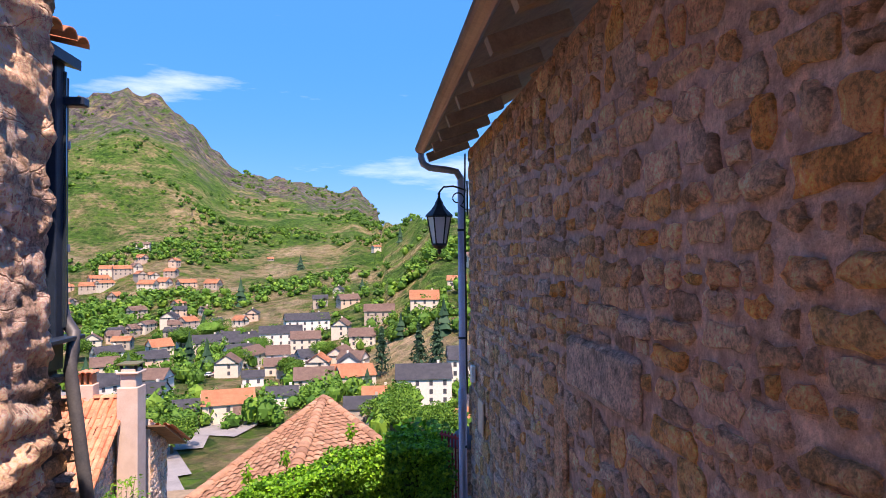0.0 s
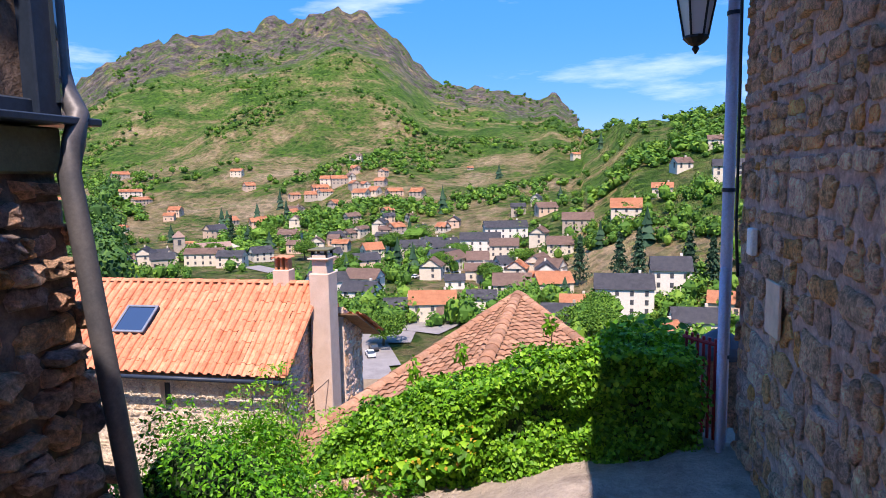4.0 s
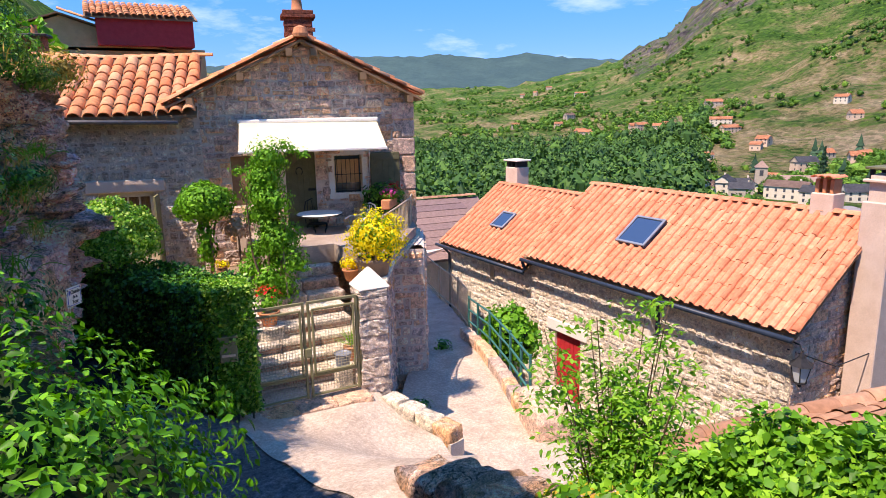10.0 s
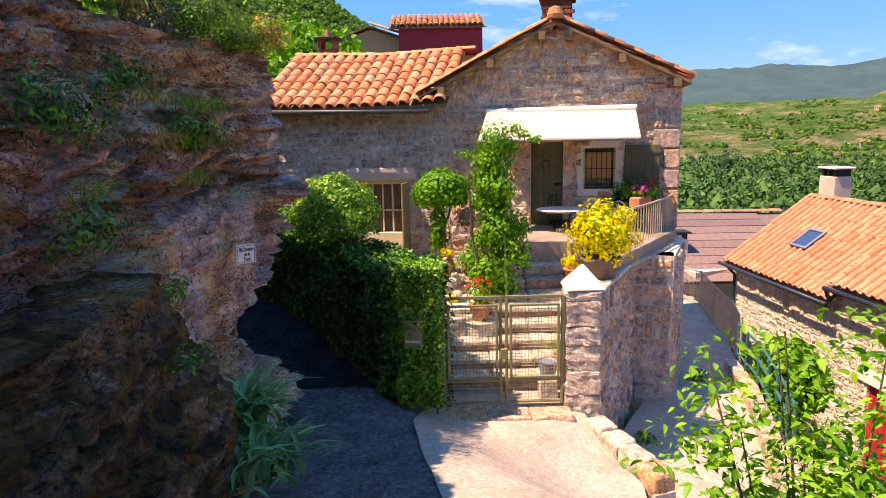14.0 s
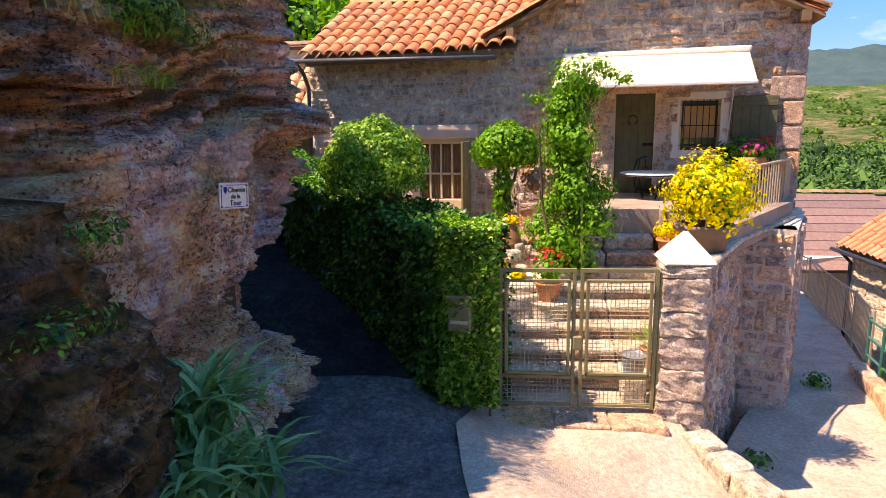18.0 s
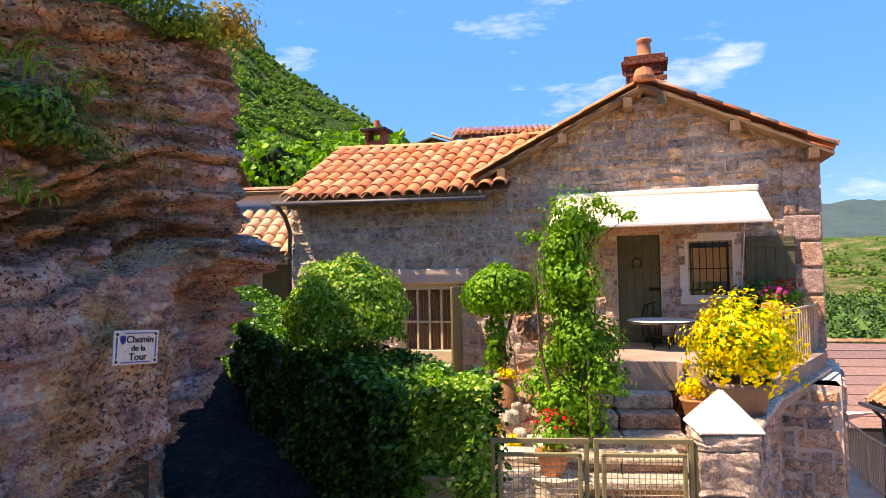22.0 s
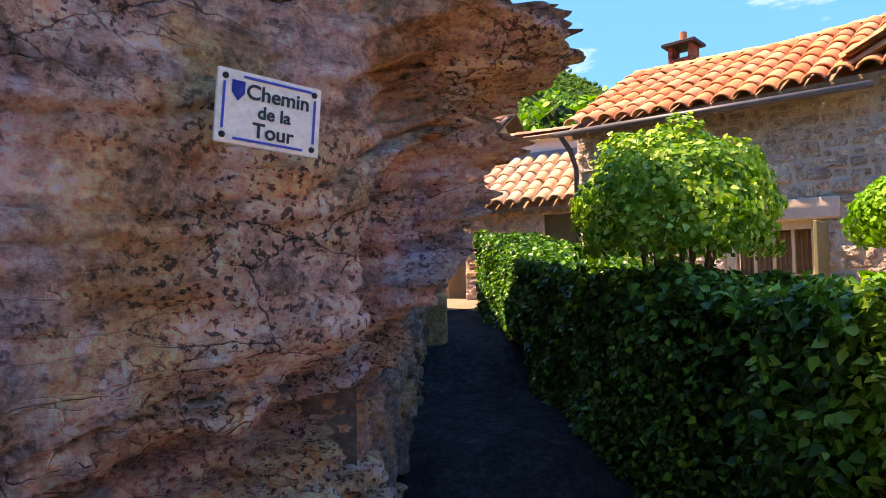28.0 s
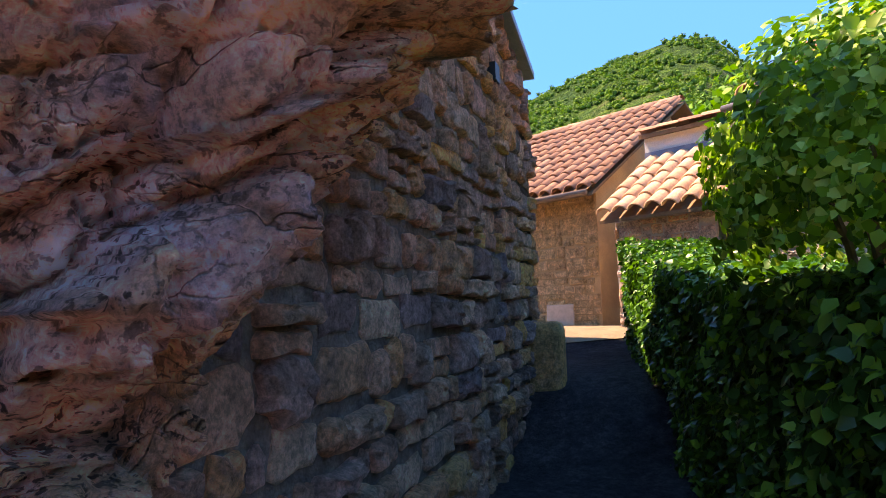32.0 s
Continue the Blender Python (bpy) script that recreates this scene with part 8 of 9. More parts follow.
for i in range(5):
    n_ = 3
    for j in range(n_):
        w = 1.92 / n_
        part("step", worn(box(0.42 + rnd.uniform(-0.02, 0.02), w - 0.012, 0.075, pose(-10.15 - i * 0.30, 7.75 + j * w, -4.115 + i * 0.165), 0.02, seg=2), i), STONE_PALE, ST)
        part("riser", worn(box(0.30, w - 0.02, 0.10, pose(-10.13 - i * 0.30, 7.75 + j * w, -4.21 + i * 0.165), 0.02, seg=2), i + 4), RISER, ST)
    part("step_fill", box(2.2 - i * 0.3, 1.86, 0.155, pose(-11.15 - i * 0.15, 8.38, -4.27 + i * 0.165)), MORTAR_PINK, ST)
for i in range(3):
    for j in range(2):
        part("step", worn(box(0.5, 0.68, 0.18, pose(-11.75 - i * 0.3, 8.45 + j * 0.7, -3.43 + i * 0.175), 0.03, seg=2), i + 9), HEWN if (i + j) % 2 else STONE_PINK, ST)
part("landing", box(1.1, 1.9, 0.2, pose(-12.05, 8.4, -3.62)), MORTAR_PINK, ST)
CW = thing("curved_planter", "low curved stone planter beside the steps", "planter")
for k in range(9):
    a = radians(-70 + k * 20)
    for r in range(3):
        part("stone", box(0.10, 0.24, 0.17, pose(-11.35 + 0.55 * math.cos(a), 7.45 + 0.55 * math.sin(a), -3.95 + r * 0.18, 0, 0, math.degrees(a)), 0.03, seg=2), STONE_PALE, CW)
part("fill", lathe([(0.52, -4.2), (0.52, -3.48), (0.1, -3.42)], m=pose(-11.35, 7.45, 0)), SOIL, CW)
for k in range(9):
    a = rnd.uniform(0, 6.28)
    part("rockery_stone", box(rnd.uniform(0.12, 0.22), rnd.uniform(0.12, 0.2), rnd.uniform(0.1, 0.2), pose(-12.0 + 0.35 * math.cos(a), 7.75 + 0.3 * math.sin(a), -3.35 + 0.2 * rnd.random(), rnd.uniform(-20, 20), 0, rnd.uniform(0, 90)), 0.04, seg=2), STONE_PALE, CW)
LG = thing("side_ledge", "stone ledge against the house with plants", "ledge")
part("block", box(1.6, 1.1, 0.95, pose(-13.0, 7.35, -4.2, 0, 0, 8), 0.03), STONE_PINK, LG)

MB = thing("letter_box", "olive metal letter box set in the hedge", "letter box")
part("body", box(0.22, 0.22, 0.34, pose(-8.98, 7.03, -3.24, 0, 0, -10), 0.01), OLIVE, MB)
part("lid", box(0.25, 0.25, 0.03, pose(-8.98, 7.03, -2.90, 0, 8, -10), 0.006), OLIVE, MB)
part("slot", box(0.012, 0.17, 0.03, pose(-8.865, 7.01, -3.16, 0, 0, -10)), CREAM, MB)
part("post", box(0.05, 0.05, 1.08, pose(-9.3, 7.03, -4.3)), OLIVE, MB)

# ---- railings of the lower lane ----
GR = thing("green_railing", "teal metal railing above the sunken garden", "railing")
gr = [(-13.9, 13.45), (-12.2, 13.0), (-10.4, 12.35), (-8.9, 11.75)]
for a, b in zip(gr, gr[1:]):
    for dz in (0.35, 0.65, 0.95):
        part("rail", rod((*a, low_ground(*a) + dz), (*b, low_ground(*b) + dz), 0.022, seg=8), RAIL_GREEN, GR)
for p in gr + [(-13.05, 13.2), (-11.3, 12.7), (-9.6, 12.05)]:
    part("post", rod((*p, low_ground(*p) - 0.1), (*p, low_ground(*p) + 1.0), 0.026, seg=8), RAIL_GREEN, GR)
KL = thing("lane_kerb", "curved stone kerb of the lower lane", "kerb")
for a, b in zip(gr, gr[1:]):
    n_ = 4
    for k in range(n_):
        p, q = Vector((*a, 0)).lerp(Vector((*b, 0)), k / n_), Vector((*a, 0)).lerp(Vector((*b, 0)), (k + 1) / n_)
        c = (p + q) / 2
        part("kerb_stone", box((q - p).length - 0.01, 0.26, 0.45, Matrix.Translation((c.x - 0.03, c.y - 0.12, low_ground(c.x, c.y) - 0.25)) @ Matrix.Rotation(math.atan2((q - p).y, (q - p).x), 4, "Z"), 0.03, seg=2), STONE_PINK, KL)
BK = thing("stone_block", "rounded grey stone block ending the railing", "stone block")
bm = box(1.15, 0.75, 1.0, pose(-8.2, 11.6, -5.5, 0, 0, -22), 0.14, seg=3)
for v in bm.verts:
    v.co += 0.05 * noise.noise_vector(v.co * 3)
part("block", bm, STONE_PINK, BK)
BR = thing("beige_railing", "beige barred railing along the lower lane", "railing")
br = [(-14.0, 13.55), (-16.0, 14.3), (-18.5, 15.0), (-20.6, 15.5), (-22.0, 15.2)]
for a, b in zip(br, br[1:]):
    L = math.dist(a, b)
    for dz in (0.12, 1.05):
        part("rail", rod((*a, low_ground(*a) + dz), (*b, low_ground(*b) + dz), 0.02, seg=6), RAIL_BEIGE, BR)
    for k in range(int(L / 0.13)):
        p = Vector((*a, 0)).lerp(Vector((*b, 0)), k * 0.13 / L)
        zb = low_ground(p.x, p.y)
        part("bar", rod((p.x, p.y, zb + 0.12), (p.x, p.y, zb + 1.05), 0.009, seg=5), RAIL_BEIGE, BR)
    part("post", rod((*a, low_ground(*a) - 0.1), (*a, low_ground(*a) + 1.1), 0.03, seg=6), RAIL_BEIGE, BR)
BB = thing("blue_bucket", "bright blue plastic tub below the railing", "tub")
part("tub", lathe([(0.16, 0), (0.2, 0.3), (0.22, 0.32), (0.18, 0.31)], m=pose(-9.1, 14.0, -6.0)), BLUE_PAINT, BB)

# ---- parapet beside the lane ----
COPING = rock_mat("lichen_coping_stone", (0.60, 0.36, 0.22), (0.66, 0.45, 0.36), (0.50, 0.40, 0.37), (0.80, 0.72, 0.62), (0.13, 0.09, 0.07), 0.5, (0.5, 0.58))
PW = thing("parapet_wall", "low rough stone parapet with dry lichen beside the lane", "wall")
pa, pb = Vector((-1.9, 8.2, -2.03)), Vector((-5.45, 8.12, -3.33))
rnd = random.Random(97)
for i in range(13):
    p = pa.lerp(pb, (i + 0.5) / 13)
    bm = box(0.31, 0.5 + rnd.uniform(-0.04, 0.05), 0.45, Matrix.Translation(p - UP * 0.40) @ Matrix.Rotation(-0.335, 4, "Y") @ Matrix.Rotation(rnd.uniform(-0.05, 0.05), 4, "Z"), 0.05, seg=2)
    bmesh.ops.subdivide_edges(bm, edges=bm.edges[:], cuts=2, use_grid_fill=True)
    for v in bm.verts:
        v.co += 0.085 * noise.noise_vector(v.co * 4) + 0.03 * noise.noise_vector(v.co * 13)
    part("coping_stone", bm, COPING, PW)
part("core", slab([(-1.4, 8.02, -2.3), (-5.45, 7.92, -3.4), (-5.45, 8.3, -3.4), (-1.4, 8.4, -2.3)], 2.6), MORTAR_PINK, PW)

# ---- hedges and ivy ----
def hedge(name, label, path, width, material, k, size, seed, sides=(0.72, 0.28), lump=0.10):
    """A clipped hedge along path points (x, y, top, base); its outer side lies to the left of the run."""
    th = thing(name, label, "hedge")
    g = np.random.default_rng(seed)
    segs, lens = [], []
    for a, b in zip(path, path[1:]):
        lens.append(math.dist(a[:2], b[:2]))
    total = sum(lens)
    pts, nrm = [], []
    for i in range(k):
        d = g.random() * total
        over = g.uniform(-0.3, 0.3)
        j = 0
        while d > lens[j] and j < len(lens) - 1:
            d -= lens[j]
            j += 1
        a, b = path[j], path[j + 1]
        t = d / lens[j]
        if (d < 0.3 and j > 0) or (lens[j] - d < 0.3 and j < len(lens) - 1):
            t += over / lens[j]
        u = Vector((b[0] - a[0], b[1] - a[1])).normalized()
        n = Vector((-u.y, u.x))
        c = Vector((a[0], a[1])).lerp(Vector((b[0], b[1])), t)
        top, base = a[2] + (b[2] - a[2]) * t, a[3] + (b[3] - a[3]) * t
        q, w, deep = g.random(), g.random(), g.random() ** 2 * 0.16
        wob = lump * noise.noise((c.x * 1.4, c.y * 1.4, q * 2.5)) + lump * 0.6 * noise.noise((c.x * 4, c.y * 4, q * 6))
        if w < 0.64:
            s = 1 if g.random() < sides[0] else -1
            p = c + n * s * (width / 2 + wob - deep)
            pts.append((p.x, p.y, base + (top - base) * q))
            nrm.append((n.x * s, n.y * s, 0.7))
        elif w < 0.91:
            p = c + n * (q - 0.5) * width
            pts.append((p.x, p.y, top + wob - deep))
            nrm.append((0, 0, 1))
        else:
            e = path[0] if g.random() < 0.7 else path[-1]
            s = -1 if e is path[0] else 1
            o = path[1] if e is path[0] else path[-2]
            u = Vector((e[0] - o[0], e[1] - o[1])).normalized()
            n = Vector((-u.y, u.x))
            p = Vector(e[:2]) + u * (wob - deep) + n * (g.random() - 0.5) * width
            pts.append((p.x, p.y, e[3] + (e[2] - e[3]) * q))
            nrm.append((u.x * 0.6, u.y * 0.6 - 0.5, 0.9))
    leaf_cloud("foliage", pts, nrm, size, material, th, seed)
    # solid fillers under the leaves, coloured near-black as inner shade
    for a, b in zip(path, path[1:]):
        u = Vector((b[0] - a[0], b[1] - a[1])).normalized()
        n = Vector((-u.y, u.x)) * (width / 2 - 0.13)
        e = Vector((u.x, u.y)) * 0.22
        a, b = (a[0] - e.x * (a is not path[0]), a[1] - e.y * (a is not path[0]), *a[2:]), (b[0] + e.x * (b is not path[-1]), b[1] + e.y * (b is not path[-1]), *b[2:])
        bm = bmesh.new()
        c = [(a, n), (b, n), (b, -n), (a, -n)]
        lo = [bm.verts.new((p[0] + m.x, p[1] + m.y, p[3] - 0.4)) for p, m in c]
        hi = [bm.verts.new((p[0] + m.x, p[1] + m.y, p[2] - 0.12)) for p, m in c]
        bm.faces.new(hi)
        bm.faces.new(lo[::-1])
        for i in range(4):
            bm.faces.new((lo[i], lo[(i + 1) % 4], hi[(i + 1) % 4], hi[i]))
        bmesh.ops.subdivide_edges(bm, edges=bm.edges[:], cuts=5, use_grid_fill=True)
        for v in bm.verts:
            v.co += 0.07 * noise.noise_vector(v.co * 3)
        part("inner_foliage", bm, DARK_FILLER, th)
    return th


hedge("clipped_hedge", "dense dark green clipped ivy hedge along the passage", [(-9.30, 7.08, -2.34, -4.3), (-10.3, 6.52, -2.30, -4.2), (-11.2, 5.62, -2.2, -3.7), (-13.2, 4.15, -1.98, -3.3), (-15.1, 2.75, -1.58, -2.7)], 0.95, LEAF_HEDGE, 62000, 0.058, 61, (0.8, 0.2))
# lighter leaves added over the hedge end; its sunlight is put into their colour
CS = thing("clipped_shrub", "bright green leaves with yellow-green tips added on the sunlit hedge end by the gate", "shrub")
g = np.random.default_rng(66)
pts, nrm = [], []
for i in range(7500):
    a, b, q, deep = g.random(), g.random(), g.random(), 0.12 * g.random() ** 2
    if q < 0.55:
        p, n = (-8.9 - deep, 6.84 + 0.54 * a, -4.0 + 1.72 * b), (0.5, -0.4, 0.9)
    elif q < 0.78:
        p, n = (-8.9 - 0.65 * a, 6.84 + 0.54 * b, -2.27 - deep), (0.0, -0.2, 1.0)
    else:
        p, n = (-8.9 - 0.5 * a, 6.84 + deep - 0.25 * a, -4.0 + 1.72 * b), (0.3, -0.9, 0.7)
    wob = 0.07 * noise.noise(Vector(p) * 3.0) + 0.05 * noise.noise(Vector(p) * 8.0)
    pts.append((p[0] + wob, p[1] - wob * 0.5, p[2] + wob * 0.7))
    nrm.append(n)
leaf_cloud("foliage", pts, nrm, 0.05, LEAF_DOME, CS, 66)
for dy in (0.1, 0.25, 0.4):
    part("stem", tube([(-9.1, 6.9 + dy, -4.35), (-9.12, 6.88 + dy, -3.3), (-9.15, 6.9 + dy, -2.5)], 0.015, seg=6, taper=0.5), BARK, CS)
hedge("ivy_wall", "bright green ivy growing over a garden wall", [(0.62, 8.5, -0.88, -1.85), (0.0, 8.5, -0.84, -1.98), (-0.73, 8.48, -1.02, -2.2), (-1.38, 8.48, -1.30, -2.45), (-2.11, 8.5, -1.55, -2.5), (-2.54, 8.55, -1.78, -2.6), (-2.9, 8.6, -2.10, -2.7)], 0.72, LEAF_IVY, 52000, 0.047, 62, (0.85, 0.15), 0.18)
IVT = thing("ivy_trailing", "trailing ivy with yellowing leaves on the parapet", "ivy")
g = np.random.default_rng(63)
pts, nrm = [], []
for i in range(3000):
    t = g.random() ** 1.1
    p = Vector((-1.2, 8.2, -1.80)).lerp(Vector((-3.7, 8.25, -2.72)), t)
    k_ = g.random()
    pts.append((p.x, p.y - 0.30 + k_ * 0.6, p.z - 0.12 * (k_ < 0.25) + 0.07 + g.random() * 0.24 * (1 - 0.7 * t)))
    nrm.append((0, -0.5, 1))
leaf_cloud("foliage", pts, nrm, 0.085, LEAF_IVY, IVT, 64)
leaf_cloud("yellow_leaves", np.array(pts)[::5] + np.array((0, -0.03, 0.03)), np.array(nrm)[::5], 0.040, LEAF_TURNING, IVT, 65)
for x, y, z, h, s in ((-2.0, 8.8, -1.6, 0.42, 1), (-1.5, 8.8, -1.3, 0.3, 2), (-0.62, 8.75, -0.98, 0.32, 3)):
    SP = thing("ivy_shoot", "upright leafy shoot above the ivy", "shoot", "ivy shoots")
    part("stem", tube([(x, y, z - 0.3), (x + 0.02, y, z + h * 0.5), (x - 0.02, y, z + h)], 0.008, seg=5), BARK, SP)
    pp, nn = blob_points((x, y, z + h * 0.6), (0.075, 0.075, h * 0.42), 60, s, shell=0.95)
    leaf_cloud("leaves", pp, nn, 0.065, LEAF_ASH, SP, s, slim=0.6)


# ---- shrubs and small trees ----
def shrub(name, label, c, r, k, size, leaf, seed, lump=0.25, freq=1.8, core=0.74, shell=0.4, low=-0.7, slim=1.0, category="shrub", stems=5):
    th = thing(name, label, category)
    p, n = blob_points(c, r, k, seed, lump, freq, shell, low)
    leaf_cloud("foliage", p, n, size, leaf, th, seed, slim=slim)
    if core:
        blob_core(c, r, seed, core, lump, freq, DARK_FILLER, th)
    rnd = random.Random(seed)
    for i in range(stems):
        a = rnd.uniform(0, 6.28)
        b = Vector((c[0] + 0.12 * math.cos(a), c[1] + 0.12 * math.sin(a), c[2] - r[2] * 1.25))
        e = Vector((c[0] + r[0] * 0.5 * math.cos(a), c[1] + r[1] * 0.5 * math.sin(a), c[2] + r[2] * 0.3))
        part("stem", tube([b, b.lerp(e, 0.5) + Vector((0.03, 0.03, 0.05)), e], 0.022, seg=6, taper=0.4), BARK, th)
    return th


shrub("roadside_bush", "lush green bush beside the lane", (-2.2, 5.55, -1.48), (0.82, 0.5, 0.78), 30000, 0.032, LEAF_LANE, 3, 0.34, 2.6, slim=0.6, core=0.8)
shrub("roadside_bush", "lower bright green bush beside the lane", (-1.42, 5.64, -1.66), (0.60, 0.44, 0.62), 24000, 0.031, LEAF_LANE, 7, 0.34, 2.8, slim=0.6, core=0.8)
shrub("roadside_bush", "spreading green bush at the foot of the rock", (-2.0, 5.86, -1.98), (0.54, 0.40, 0.5), 19000, 0.031, LEAF_LANE, 9, 0.34, 2.8, slim=0.6, core=0.8)
shrub("dome_shrub", "round clipped shrub with pale-edged leaves", (-10.90, 5.85, -1.86), (0.66, 0.64, 0.61), 11000, 0.046, LEAF_DOME, 11, 0.12, 3.2, core=0.0, shell=0.35, stems=14, low=-0.4)
shrub("square_shrub", "clipped bright green shrub by the glazed door", (-13.35, 7.45, -1.72), (0.52, 0.52, 0.42), 4600, 0.058, LEAF_BUSH, 13, 0.15, 2.0)
part("trunk", tube([(-13.35, 7.45, -3.3), (-13.33, 7.5, -2.6), (-13.36, 7.45, -1.9)], 0.04, seg=8), BARK, thing("shrub_trunk", "twisted stem with trailing leaves under the shrub", "stem"))
shrub("trailing_leaves", "hanging leafy stem below the square shrub", (-13.2, 7.4, -2.5), (0.18, 0.18, 0.55), 420, 0.08, LEAF_BUSH, 14, core=0.0, shell=0.9, stems=2)

CT = thing("terrace_tree", "leafy climbing tree with thin stems beside the steps", "tree")
rnd = random.Random(17)
for i in range(5):
    a = rnd.uniform(0, 6.28)
    p = [Vector((-11.75 + 0.1 * math.cos(a), 8.25 + 0.1 * math.sin(a), -3.4))]
    for k in range(4):
        p.append(p[-1] + Vector((rnd.uniform(-0.12, 0.12), rnd.uniform(-0.12, 0.12), 0.48)))
    part("stem", tube(p, 0.028, seg=7, taper=0.35), BARK, CT)
for i in range(26):
    t = i / 25
    z = -3.15 + 2.3 * t
    wide = 0.14 + 0.22 * math.sin(math.pi * min(1, t * 0.9 + 0.12))
    c = (-11.78 + rnd.uniform(-1, 1) * wide, 8.25 + 0.12 * t + rnd.uniform(-1, 1) * wide * 1.15, z + rnd.uniform(-0.06, 0.06))
    q = rnd.uniform(0.2, 0.31)
    p, n = blob_points(c, (q, q, q * rnd.uniform(0.7, 1.2)), int(6400 * q * q + 150), 30 + i, 0.5, 3.0, 0.8)
    leaf_cloud("foliage", p, n, 0.062, LEAF_BUSH, CT, 40 + i, slim=0.75, droop=0.6)
for i, (y, z) in enumerate(((8.75, -0.72), (8.95, -0.80), (8.6, -0.62), (7.85, -1.02))):
    p, n = blob_points((-11.78, y, z), (0.13, 0.15, 0.11), 95, 70 + i, 0.5, 3.0, 0.9)
    leaf_cloud("sprig", p, n, 0.058, LEAF_BUSH, CT, 80 + i, slim=0.7, droop=0.4)
    part("twig", tube([(-11.77, 8.4, -1.25), (-11.78, (8.4 + y) / 2, z - 0.22), (-11.78, y, z)], 0.009, seg=5, taper=0.5), BARK, CT)
part("support", rod((-11.5, 8.45, -3.5), (-11.5, 8.42, -2.3), 0.014, seg=6), RAIL_BEIGE, CT)


def ash(name, label, base, h, k, seed, spread=0.55):
    """A young ash: thin stems with long feathered leaves."""
    th = thing(name, label, "tree")
    rnd = random.Random(seed)
    pts, nrm = [], []
    for s in range(k):
        a = rnd.uniform(0, 6.28)
        lean = rnd.uniform(0.05, spread)
        hh = h * rnd.uniform(0.6, 1.0)
        path = [Vector(base) + Vector((math.cos(a) * lean * t ** 1.3, math.sin(a) * lean * t ** 1.3, hh * t)) for t in (0, 0.25, 0.5, 0.75, 1.0)]
        part("stem", tube(path, 0.013, seg=6, taper=0.25), BARK, th)
        for q in range(30):
            t = 0.18 + 0.82 * q / 29
            i = min(3, int(t * 4))
            o = path[i].lerp(path[i + 1], t * 4 - i)
            b = rnd.uniform(0, 6.28)
            d = Vector((math.cos(b), math.sin(b), rnd.uniform(-0.1, 0.7))).normalized()
            L = rnd.uniform(0.2, 0.38)
            side = d.cross(UP).normalized()
            for m in range(1, 8):
                w = o + d * L * m / 7 - UP * 0.12 * (m / 7) ** 2
                for e in (-1, 1):
                    pts.append(w + side * e * 0.04)
                    nrm.append(UP + side * e * 0.3)
    leaf_cloud("foliage", pts, nrm, 0.058, LEAF_ASH, th, seed, 0.2, 0.5, 0.55)
    return th


ash("ash_sapling", "young light green ash tree beyond the parapet", (-3.75, 8.85, -3.9), 2.6, 24, 51, 0.55)
ash("ash_sapling", "smaller ash shoots beside the parapet", (-2.95, 9.0, -3.4), 1.5, 9, 52, 0.4)
shrub("garden_bush", "dark green bush behind the teal railing", (-12.5, 13.75, -5.25), (0.75, 0.6, 0.7), 1800, 0.13, LEAF_BUSH, 53, 0.3, 2.2)
shrub("lane_weed", "small weeds at the foot of the terrace wall", (-10.2, 10.35, -5.25), (0.25, 0.2, 0.2), 160, 0.07, LEAF_HEDGE, 54, core=0, shell=0.9, stems=0)
shrub("lane_weed", "small weeds at the house corner", (-13.2, 12.35, -5.45), (0.25, 0.2, 0.2), 160, 0.07, LEAF_HEDGE, 55, core=0, shell=0.9, stems=0)
shrub("garden_tree", "bright leafy tree behind the ivy wall", (0.35, 10.5, -1.85), (0.8, 0.6, 0.75), 2200, 0.10, LEAF_IVY, 56, 0.3, 2.0, category="tree")
for i, (x, y, z, r) in enumerate(((-22.5, 3.6, 1.0, 1.7), (-25.5, 2.6, 1.6, 2.0), (-24.5, 0.6, 1.4, 1.8))):
    shrub("garden_tree", "bright green tree behind the houses", (x, y, z), (r, r, r * 0.9), 1700, 0.26, LEAF_BUSH, 60 + i, 0.3, 2.2, category="tree", stems=3)
    TK = thing("tree_trunk", "brown tree trunk behind the houses", "trunk")
    part("trunk", tube([(x, y, -4.2), (x, y, z - r * 0.3)], 0.14, seg=8, taper=0.7), BARK, TK)

# ---- plants on the rock ----
def tuft(name, label, c, k, h, leaf, seed, spread=0.5, width=0.012, category="grass"):
    """A tuft of arching blades."""
    th = thing(name, label, category)
    rnd = random.Random(seed)
    vs, fs = [], []
    for i in range(k):
        a = rnd.uniform(0, 6.28)
        o = Vector(c) + Vector((rnd.gauss(0, spread * 0.35), rnd.gauss(0, spread * 0.2), rnd.uniform(-0.04, 0.04)))
        d = Vector((math.cos(a), math.sin(a), 0))
        L, w = h * rnd.uniform(0.55, 1.1), width * rnd.uniform(0.7, 1.3)
        arch = rnd.uniform(0.45, 1.05)
        side = Vector((-d.y, d.x, 0))
        n0 = len(vs)
        for q in range(6):
            t = q / 5
            p = o + d * L * arch * t ** 1.5 + UP * L * (t * 1.05 - arch * 0.75 * t ** 2.4)
            ww = w * (1 - t ** 2.2) + 0.0005
            vs += [p - side * ww, p + UP * -0.004, p + side * ww]
        for q in range(5):
            b = n0 + q * 3
            fs += [(b, b + 1, b + 4, b + 3), (b + 1, b + 2, b + 5, b + 4)]
        if category == "iris":
            raw("blade", vs, fs, leaf, th)
            vs, fs = [], []
    if vs:
        raw("blades", vs, fs, leaf, th)
    return th


